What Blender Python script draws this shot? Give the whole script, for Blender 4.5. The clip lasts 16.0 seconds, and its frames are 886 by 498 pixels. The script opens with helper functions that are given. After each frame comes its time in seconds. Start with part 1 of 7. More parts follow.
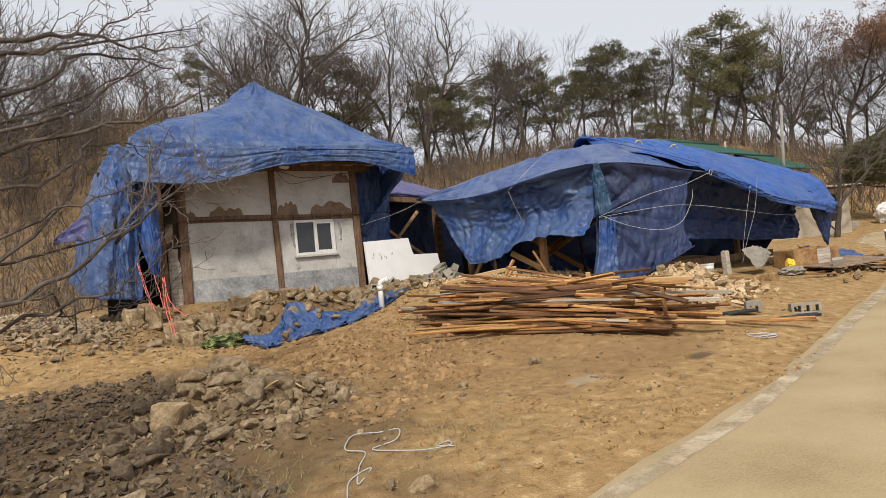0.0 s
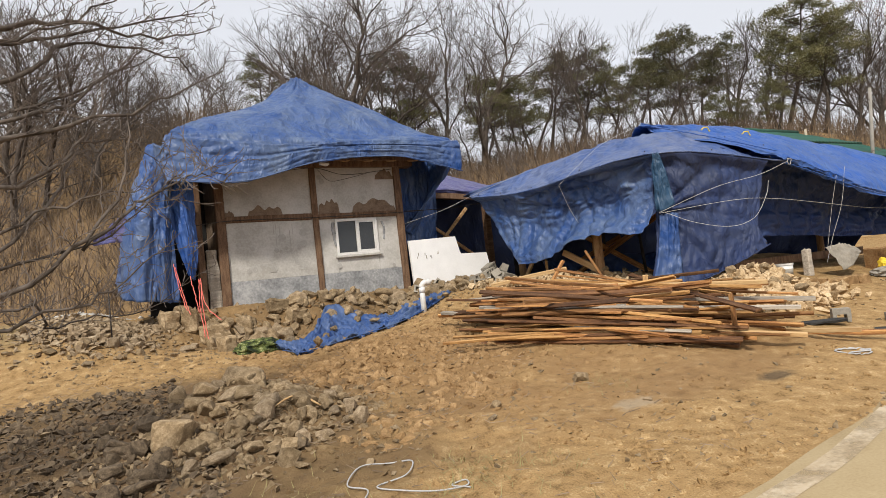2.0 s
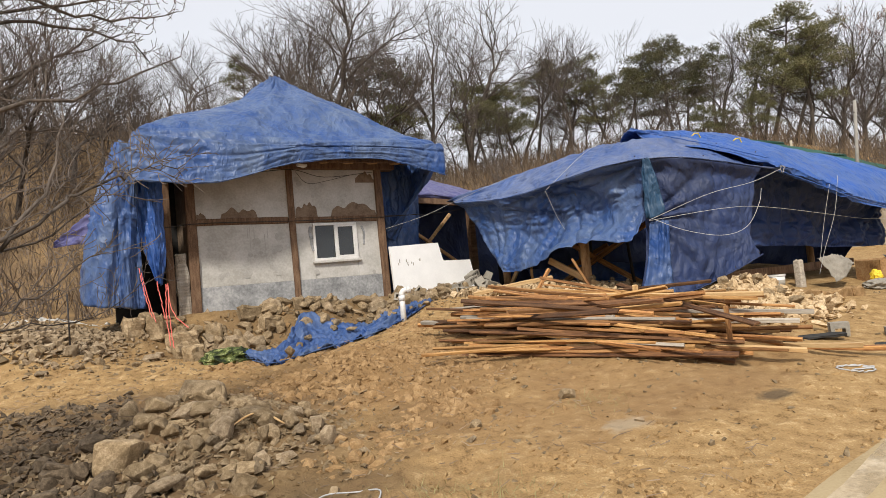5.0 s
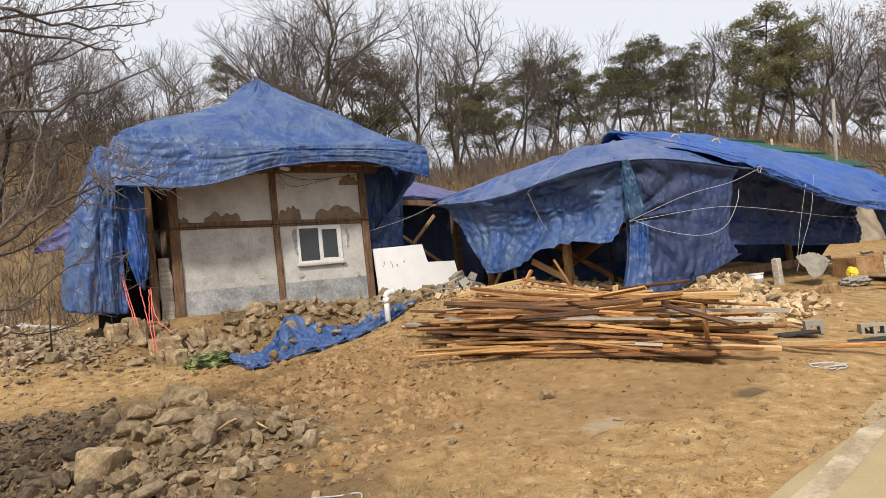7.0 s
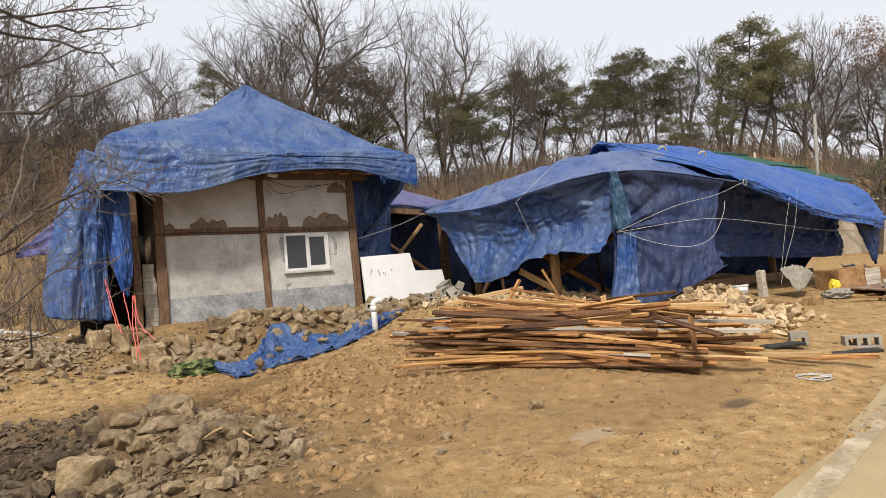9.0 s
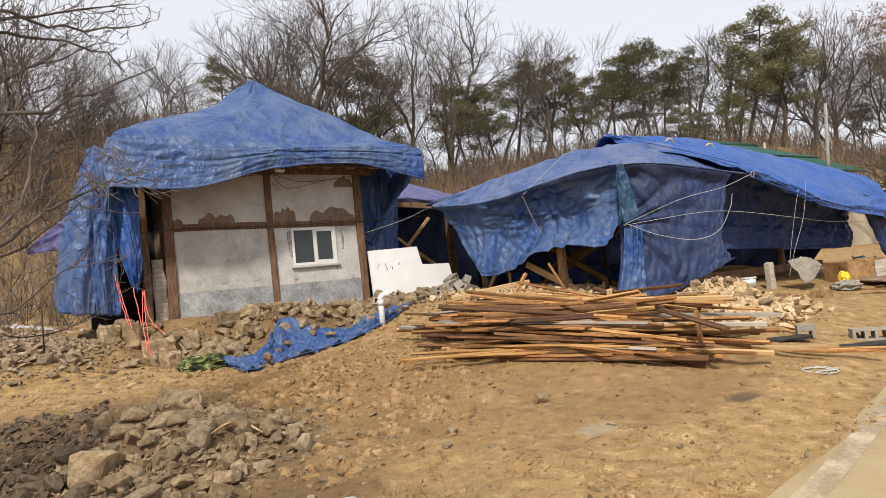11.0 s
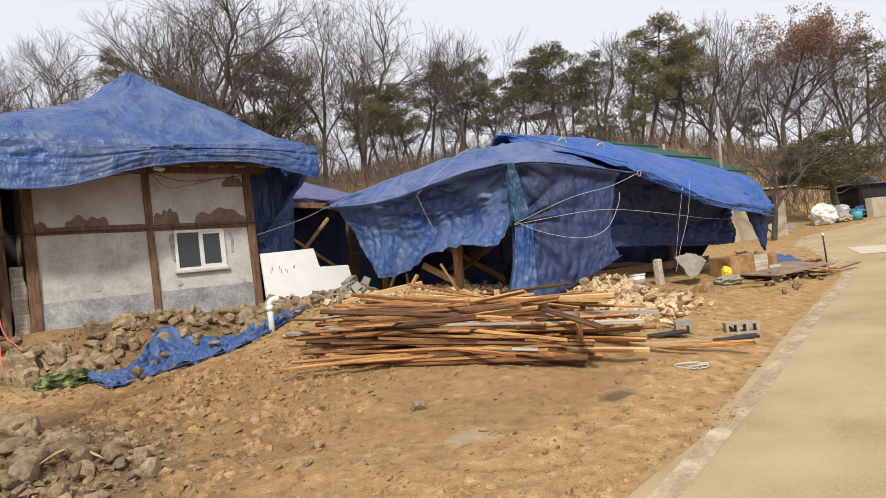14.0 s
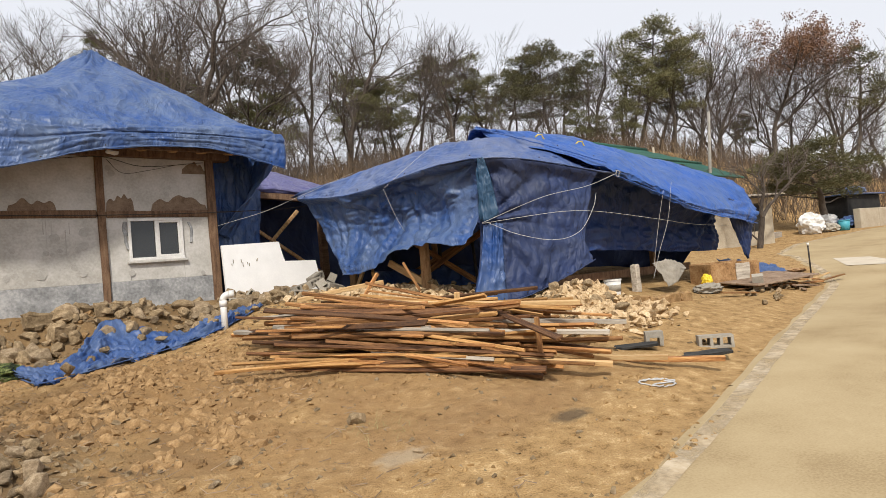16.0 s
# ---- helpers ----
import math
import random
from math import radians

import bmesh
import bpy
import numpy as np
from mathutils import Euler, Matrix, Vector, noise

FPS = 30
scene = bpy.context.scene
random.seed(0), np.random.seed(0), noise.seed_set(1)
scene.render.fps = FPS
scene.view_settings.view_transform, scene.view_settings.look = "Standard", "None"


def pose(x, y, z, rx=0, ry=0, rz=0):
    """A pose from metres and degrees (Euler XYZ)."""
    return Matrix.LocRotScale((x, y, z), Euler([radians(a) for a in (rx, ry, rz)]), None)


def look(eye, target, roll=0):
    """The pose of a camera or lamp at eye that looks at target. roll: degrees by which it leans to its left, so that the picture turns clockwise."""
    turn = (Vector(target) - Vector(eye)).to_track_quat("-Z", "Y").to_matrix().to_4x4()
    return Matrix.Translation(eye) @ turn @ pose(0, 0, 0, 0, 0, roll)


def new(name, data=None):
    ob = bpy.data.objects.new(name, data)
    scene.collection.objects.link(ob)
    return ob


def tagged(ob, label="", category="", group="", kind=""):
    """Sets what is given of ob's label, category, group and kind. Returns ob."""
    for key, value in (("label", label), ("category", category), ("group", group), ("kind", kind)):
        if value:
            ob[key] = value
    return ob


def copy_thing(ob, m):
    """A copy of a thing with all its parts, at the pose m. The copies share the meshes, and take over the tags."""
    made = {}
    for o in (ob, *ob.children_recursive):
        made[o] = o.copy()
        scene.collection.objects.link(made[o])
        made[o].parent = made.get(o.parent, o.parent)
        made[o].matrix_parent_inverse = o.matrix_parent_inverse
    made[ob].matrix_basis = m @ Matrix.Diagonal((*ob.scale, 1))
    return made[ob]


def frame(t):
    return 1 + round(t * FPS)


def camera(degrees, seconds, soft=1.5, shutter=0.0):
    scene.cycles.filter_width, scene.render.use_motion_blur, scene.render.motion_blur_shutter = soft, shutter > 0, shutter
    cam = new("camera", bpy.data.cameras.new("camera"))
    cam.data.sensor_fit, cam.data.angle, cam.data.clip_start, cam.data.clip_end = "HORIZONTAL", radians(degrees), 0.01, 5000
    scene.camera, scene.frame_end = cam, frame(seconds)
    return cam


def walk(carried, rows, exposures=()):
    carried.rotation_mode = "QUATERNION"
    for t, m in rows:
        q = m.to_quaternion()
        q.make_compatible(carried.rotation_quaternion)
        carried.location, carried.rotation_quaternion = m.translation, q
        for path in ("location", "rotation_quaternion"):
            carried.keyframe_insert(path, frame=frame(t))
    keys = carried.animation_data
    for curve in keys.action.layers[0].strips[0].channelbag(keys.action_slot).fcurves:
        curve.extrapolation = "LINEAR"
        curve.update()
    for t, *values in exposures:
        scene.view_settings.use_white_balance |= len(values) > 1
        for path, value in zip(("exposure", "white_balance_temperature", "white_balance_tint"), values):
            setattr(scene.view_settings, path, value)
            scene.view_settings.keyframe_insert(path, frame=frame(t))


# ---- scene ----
cam = camera(70.6, 16.0, soft=0.6)
PATH = [
    (0, (0.105, -0.199, 1.254), (1.243, 1.444, 1.335), -6.0),
    (0.5, (0.263, -0.005, 1.281), (1.361, 1.663, 1.398), -4.7),
    (1, (0.396, 0.115, 1.274), (1.44, 1.819, 1.344), -6.1),
    (1.5, (0.665, 0.193, 1.325), (1.65, 1.93, 1.42), -5.0),
    (2, (0.838, 0.255, 1.313), (1.803, 2.004, 1.403), -6.0),
    (2.5, (1.03, 0.522, 1.352), (1.973, 2.283, 1.457), -5.7),
    (3, (1.09, 0.607, 1.345), (2.038, 2.364, 1.469), -5.7),
    (3.5, (1.119, 0.628, 1.333), (2.02, 2.409, 1.457), -4.8),
    (4, (1.17, 0.637, 1.329), (2.08, 2.414, 1.442), -5.3),
    (4.2, (1.138, 0.64, 1.296), (2.088, 2.396, 1.413), -5.1),
    (6.5, (1.136, 0.581, 1.349), (2.167, 2.292, 1.453), -5.6),
    (7, (1.16, 0.544, 1.348), (2.201, 2.248, 1.451), -6.0),
    (7.5, (1.151, 0.562, 1.351), (2.229, 2.242, 1.466), -5.9),
    (8, (1.149, 0.564, 1.352), (2.224, 2.246, 1.478), -5.7),
    (8.5, (1.141, 0.562, 1.355), (2.229, 2.236, 1.484), -5.4),
    (9, (1.125, 0.58, 1.35), (2.207, 2.257, 1.477), -5.5),
    (9.5, (1.121, 0.579, 1.346), (2.189, 2.266, 1.458), -5.5),
    (9.7, (1.134, 0.587, 1.355), (2.19, 2.282, 1.459), -5.5),
    (12, (1.151, 0.502, 1.382), (2.23, 2.183, 1.489), -6.5),
    (12.5, (1.257, 0.523, 1.388), (2.376, 2.178, 1.499), -6.8),
    (13, (1.475, 0.554, 1.379), (2.612, 2.195, 1.507), -6.7),
    (13.5, (1.567, 0.438, 1.37), (2.743, 2.051, 1.491), -6.2),
    (14, (1.719, 0.501, 1.349), (2.979, 2.052, 1.427), -6.9),
    (14.5, (1.88, 0.63, 1.353), (3.163, 2.163, 1.398), -6.0),
    (15, (1.985, 0.707, 1.343), (3.275, 2.235, 1.374), -5.7),
    (15.5, (2.205, 0.713, 1.354), (3.52, 2.22, 1.373), -6.6),
    (16, (2.396, 0.67, 1.346), (3.677, 2.205, 1.412), -5.1),
]
walk(cam, [(t, look(eye, target, roll)) for t, eye, target, roll in PATH],
     [(0, -0.13), (1, -0.08), (2.5, 0.02), (7, 0.07), (16, 0.08)])

# ---- light ----
SUN_AZ, SUN_EL = 220.0, 46.0
world = bpy.data.worlds.new("sky")
scene.world = world
world.use_nodes = True
wn, wl = world.node_tree.nodes, world.node_tree.links
sky = wn.new("ShaderNodeTexSky")
sky.sky_type, sky.sun_disc = "NISHITA", False
sky.sun_elevation, sky.sun_rotation = radians(SUN_EL), radians(SUN_AZ)
sky.air_density, sky.dust_density, sky.ozone_density = 1.0, 6.0, 1.0
cloud = wn.new("ShaderNodeMixRGB")
cloud.inputs["Fac"].default_value = 0.82
cloud.inputs["Color2"].default_value = (7.7, 7.8, 8.2, 1)
wl.new(sky.outputs["Color"], cloud.inputs["Color1"])
wl.new(cloud.outputs["Color"], wn["Background"].inputs["Color"])
wn["Background"].inputs["Strength"].default_value = 0.121
sun = new("sun", bpy.data.lights.new("sun", "SUN"))
sun.data.energy, sun.data.angle, sun.data.color = 3.7, radians(4), (1.0, 0.94, 0.84)
_a, _e = radians(SUN_AZ), radians(SUN_EL)
sun.matrix_world = look((0, 0, 0), (-math.sin(_a) * math.cos(_e), -math.cos(_a) * math.cos(_e), -math.sin(_e)))


# ---- materials ----
def material(name, colours, scale=4.0, rough=0.85, bump=0.3, fine=40.0, metal=0.0, stretch=(1, 1, 1), vary=0.0,
             through_light=0.0, bump_size=0.02, spec=0.3):
    """A surface whose colour wanders between the given ones at two scales, with fine relief."""
    m = bpy.data.materials.new(name)
    m.use_nodes = True
    n, l = m.node_tree.nodes, m.node_tree.links
    bsdf = n["Principled BSDF"]
    co = n.new("ShaderNodeTexCoord")
    mp = n.new("ShaderNodeMapping")
    mp.inputs["Scale"].default_value = stretch
    l.new(co.outputs["Object"], mp.inputs["Vector"])
    info = n.new("ShaderNodeObjectInfo")
    off = n.new("ShaderNodeVectorMath")
    off.operation = "ADD"
    shift = n.new("ShaderNodeMath")
    shift.operation = "MULTIPLY"
    shift.inputs[1].default_value = 37.0
    l.new(info.outputs["Random"], shift.inputs[0])
    l.new(mp.outputs["Vector"], off.inputs[0])
    l.new(shift.outputs["Value"], off.inputs[1])
    big = n.new("ShaderNodeTexNoise")
    big.inputs["Scale"].default_value, big.inputs["Detail"].default_value = scale, 5
    big.inputs["Roughness"].default_value = 0.62
    small = n.new("ShaderNodeTexNoise")
    small.inputs["Scale"].default_value, small.inputs["Detail"].default_value = fine, 4
    l.new(off.outputs["Vector"], big.inputs["Vector"])
    l.new(off.outputs["Vector"], small.inputs["Vector"])
    both = n.new("ShaderNodeMixRGB")
    both.inputs["Fac"].default_value = 0.35
    l.new(big.outputs["Fac"], both.inputs["Color1"])
    l.new(small.outputs["Fac"], both.inputs["Color2"])
    ramp = n.new("ShaderNodeValToRGB")
    e = ramp.color_ramp.elements
    lo, hi = 0.37, 0.63
    for i, c in enumerate(colours):
        at = lo + (hi - lo) * i / max(1, len(colours) - 1)
        el = e[i] if i < 2 else e.new(at)
        el.position, el.color = at, (*c, 1)
    for i, c in enumerate(colours):
        e[i].position = lo + (hi - lo) * i / max(1, len(colours) - 1)
        e[i].color = (*c, 1)
    l.new(both.outputs["Color"], ramp.inputs["Fac"])
    last = ramp.outputs["Color"]
    if vary:
        hsv = n.new("ShaderNodeHueSaturation")
        val = n.new("ShaderNodeMapRange")
        val.inputs["To Min"].default_value, val.inputs["To Max"].default_value = 1 - vary, 1 + vary
        l.new(info.outputs["Random"], val.inputs["Value"])
        l.new(val.outputs["Result"], hsv.inputs["Value"])
        l.new(last, hsv.inputs["Color"])
        last = hsv.outputs["Color"]
    l.new(last, bsdf.inputs["Base Color"])
    bsdf.inputs["Roughness"].default_value = rough
    bsdf.inputs["Metallic"].default_value = metal
    bsdf.inputs["Specular IOR Level"].default_value = spec
    if bump:
        bp = n.new("ShaderNodeBump")
        bp.inputs["Strength"].default_value, bp.inputs["Distance"].default_value = bump, bump_size
        l.new(both.outputs["Color"], bp.inputs["Height"])
        l.new(bp.outputs["Normal"], bsdf.inputs["Normal"])
    if through_light:
        tr = n.new("ShaderNodeBsdfTranslucent")
        mix = n.new("ShaderNodeMixShader")
        mix.inputs["Fac"].default_value = through_light
        l.new(last, tr.inputs["Color"])
        l.new(bsdf.outputs["BSDF"], mix.inputs[1])
        l.new(tr.outputs["BSDF"], mix.inputs[2])
        l.new(mix.outputs["Shader"], n["Material Output"].inputs["Surface"])
    return m


def tarp_material(name, base, dusty, dust, worn=0.5, crumple=0.06, rough=0.45, lets_through=0.13):
    """Woven plastic sheet: a blue weave with pale dust in patches and creases that catch light."""
    m = material(name, [base, tuple(b * 0.5 + d * 0.5 * 0.55 for b, d in zip(base, dusty))], scale=1.6, rough=rough, bump=0.0,
                 fine=9, through_light=lets_through, spec=0.4)
    n, l = m.node_tree.nodes, m.node_tree.links
    bsdf = n["Principled BSDF"]
    co = next(x for x in n if x.type == "TEX_COORD")
    src = bsdf.inputs["Base Color"].links[0].from_socket
    dirt = n.new("ShaderNodeTexNoise")
    dirt.inputs["Scale"].default_value, dirt.inputs["Detail"].default_value, dirt.inputs["Roughness"].default_value = 1.0, 7, 0.62
    dirt.inputs["Distortion"].default_value = 0.4
    run = n.new("ShaderNodeMapping")
    run.inputs["Scale"].default_value = (1.7, 1.7, 0.55)
    l.new(co.outputs["Object"], run.inputs["Vector"])
    l.new(run.outputs["Vector"], dirt.inputs["Vector"])
    rng = n.new("ShaderNodeMapRange")
    rng.inputs["From Min"].default_value, rng.inputs["From Max"].default_value = 0.5 - 0.2 * worn, 0.85 - 0.1 * worn
    rng.inputs["To Max"].default_value = dust
    l.new(dirt.outputs["Fac"], rng.inputs["Value"])
    mix = n.new("ShaderNodeMixRGB")
    mix.inputs["Color2"].default_value = (*dusty, 1)
    l.new(rng.outputs["Result"], mix.inputs["Fac"])
    l.new(src, mix.inputs["Color1"])
    l.new(mix.outputs["Color"], bsdf.inputs["Base Color"])
    # creases: sharp ridges where warped noise crosses its middle, at four sizes
    warp = n.new("ShaderNodeTexNoise")
    warp.inputs["Scale"].default_value, warp.inputs["Detail"].default_value = 1.1, 3
    hang = n.new("ShaderNodeMapping")
    hang.inputs["Scale"].default_value = (1.25, 1.25, 0.6)
    l.new(co.outputs["Object"], hang.inputs["Vector"])
    l.new(co.outputs["Object"], warp.inputs["Vector"])
    push = n.new("ShaderNodeVectorMath")
    push.operation = "MULTIPLY_ADD"
    push.inputs[1].default_value = (0.7, 0.7, 0.7)
    l.new(warp.outputs["Color"], push.inputs[0])
    l.new(hang.outputs["Vector"], push.inputs[2])

    def node(op, a, b=0.0, c=0.0):
        x = n.new("ShaderNodeMath")
        x.operation = op
        for slot, value in zip(x.inputs, (a, b, c)):
            if isinstance(value, (int, float)):
                slot.default_value = value
            else:
                l.new(value, slot)
        return x.outputs[0]
    height_of, lines = 0.0, 0.0
    for k, (size, weight) in enumerate(((0.9, 1.3), (2.3, 0.6), (5.5, 0.32), (15.0, 0.1))):
        nz = n.new("ShaderNodeTexNoise")
        nz.inputs["Scale"].default_value, nz.inputs["Detail"].default_value = size, 1.2
        sh = n.new("ShaderNodeVectorMath")
        sh.inputs[1].default_value = (k * 5.3, k * 1.7, k * 3.1)
        l.new(push.outputs[0], sh.inputs[0])
        l.new(sh.outputs[0], nz.inputs["Vector"])
        fold = node("ABSOLUTE", node("SUBTRACT", nz.outputs["Fac"], 0.5))
        height_of = node("MULTIPLY_ADD", node("MINIMUM", fold, 0.16), -3.0 * weight, height_of)
        if k == 1:
            lines = node("MULTIPLY", node("SUBTRACT", 0.02, fold), 30.0)
    # dust rubbed onto the sharp creases, here and there
    where = node("MULTIPLY", node("MINIMUM", lines, 1.0), node("MULTIPLY", rng.outputs["Result"], 0.9))
    rub = n.new("ShaderNodeMixRGB")
    rub.inputs["Color2"].default_value = (*[min(1, 1.25 * c) for c in dusty], 1)
    l.new(where, rub.inputs["Fac"])
    l.new(mix.outputs["Color"], rub.inputs["Color1"])
    l.new(rub.outputs["Color"], bsdf.inputs["Base Color"])
    bp = n.new("ShaderNodeBump")
    bp.inputs["Strength"].default_value, bp.inputs["Distance"].default_value = 1.0, crumple
    l.new(height_of, bp.inputs["Height"])
    l.new(bp.outputs["Normal"], bsdf.inputs["Normal"])
    return m


def ground_material():
    m = material("bare_soil", [(0.17, 0.102, 0.044), (0.315, 0.2, 0.09), (0.35, 0.228, 0.105), (0.5, 0.35, 0.18)], scale=6.5, rough=0.95,
                 bump=1.0, fine=70, bump_size=0.05, spec=0.1)
    n, l = m.node_tree.nodes, m.node_tree.links
    bsdf = n["Principled BSDF"]
    geo = n.new("ShaderNodeNewGeometry")
    src = bsdf.inputs["Base Color"].links[0].from_socket

    def patch(centre, size, colour, amount, src):
        """Soil of another kind round a spot, with a ragged rim."""
        v = n.new("ShaderNodeVectorMath")
        v.operation = "SUBTRACT"
        v.inputs[1].default_value = centre
        l.new(geo.outputs["Position"], v.inputs[0])
        s = n.new("ShaderNodeVectorMath")
        s.operation = "MULTIPLY"
        s.inputs[1].default_value = (1 / size[0], 1 / size[1], 0)
        l.new(v.outputs[0], s.inputs[0])
        ln = n.new("ShaderNodeVectorMath")
        ln.operation = "LENGTH"
        l.new(s.outputs[0], ln.inputs[0])
        nz = n.new("ShaderNodeTexNoise")
        nz.inputs["Scale"].default_value, nz.inputs["Detail"].default_value = 2.2 / min(size[0], 2), 6
        l.new(geo.outputs["Position"], nz.inputs["Vector"])
        ad = n.new("ShaderNodeMath")
        ad.operation = "MULTIPLY_ADD"
        ad.inputs[1].default_value = 1.4
        l.new(nz.outputs["Fac"], ad.inputs[0])
        l.new(ln.outputs["Value"], ad.inputs[2])
        r = n.new("ShaderNodeMapRange")
        r.inputs["From Min"].default_value, r.inputs["From Max"].default_value = 1.9, 1.3
        r.inputs["To Max"].default_value = amount
        l.new(ad.outputs["Value"], r.inputs["Value"])
        mx = n.new("ShaderNodeMixRGB")
        mx.inputs["Color2"].default_value = (*colour, 1)
        l.new(r.outputs["Result"], mx.inputs["Fac"])
        l.new(src, mx.inputs["Color1"])
        return mx.outputs["Color"]

    src = patch((4.6, 8.2, 0), (2.3, 2.3, 1), (0.22, 0.13, 0.06), 0.7, src)
    src = patch((5.2, 12.1, 0), (4.2, 0.9, 1), (0.14, 0.092, 0.05), 0.7, src)
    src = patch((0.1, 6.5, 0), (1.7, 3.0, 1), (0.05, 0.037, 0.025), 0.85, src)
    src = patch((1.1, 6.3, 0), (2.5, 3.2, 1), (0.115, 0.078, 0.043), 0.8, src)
    src = patch((1.5, 7.4, 0), (1.9, 1.9, 1), (0.16, 0.105, 0.06), 0.7, src)
    src = patch((6.1, 4.7, 0), (1.6, 0.5, 1), (0.19, 0.115, 0.058), 0.35, src)
    src = patch((5.9, 5.4, 0), (2.6, 1.2, 1), (0.23, 0.135, 0.065), 0.4, src)
    src = patch((6.6, 4.2, 0), (0.22, 0.13, 1), (0.05, 0.042, 0.035), 0.7, src)
    src = patch((5.1, 4.6, 0), (0.22, 0.16, 1), (0.4, 0.34, 0.25), 0.5, src)
    src = patch((20, 45, 0), (60, 26, 1), (0.17, 0.115, 0.065), 0.9, src)
    src = patch((-3, 16, 0), (3.6, 5, 1), (0.2, 0.16, 0.085), 0.8, src)
    l.new(src, bsdf.inputs["Base Color"])
    return m


def worn_paint():
    """White edge line, scuffed through to the concrete."""
    m = material("worn_road_paint", [(0.37, 0.285, 0.18), (0.42, 0.335, 0.225), (0.49, 0.41, 0.3)], scale=2.2, rough=0.8, bump=0.2, fine=30)
    n, l = m.node_tree.nodes, m.node_tree.links
    co = next(x for x in n if x.type == "TEX_COORD")
    worn = n.new("ShaderNodeTexNoise")
    worn.inputs["Scale"].default_value, worn.inputs["Detail"].default_value, worn.inputs["Roughness"].default_value = 2.6, 9, 0.75
    l.new(co.outputs["Object"], worn.inputs["Vector"])
    rng = n.new("ShaderNodeMapRange")
    rng.inputs["From Min"].default_value, rng.inputs["From Max"].default_value = 0.33, 0.58
    l.new(worn.outputs["Fac"], rng.inputs["Value"])
    gone = n.new("ShaderNodeBsdfTransparent")
    mix = n.new("ShaderNodeMixShader")
    l.new(rng.outputs["Result"], mix.inputs["Fac"])
    l.new(gone.outputs["BSDF"], mix.inputs[1])
    l.new(n["Principled BSDF"].outputs["BSDF"], mix.inputs[2])
    l.new(mix.outputs["Shader"], n["Material Output"].inputs["Surface"])
    return m


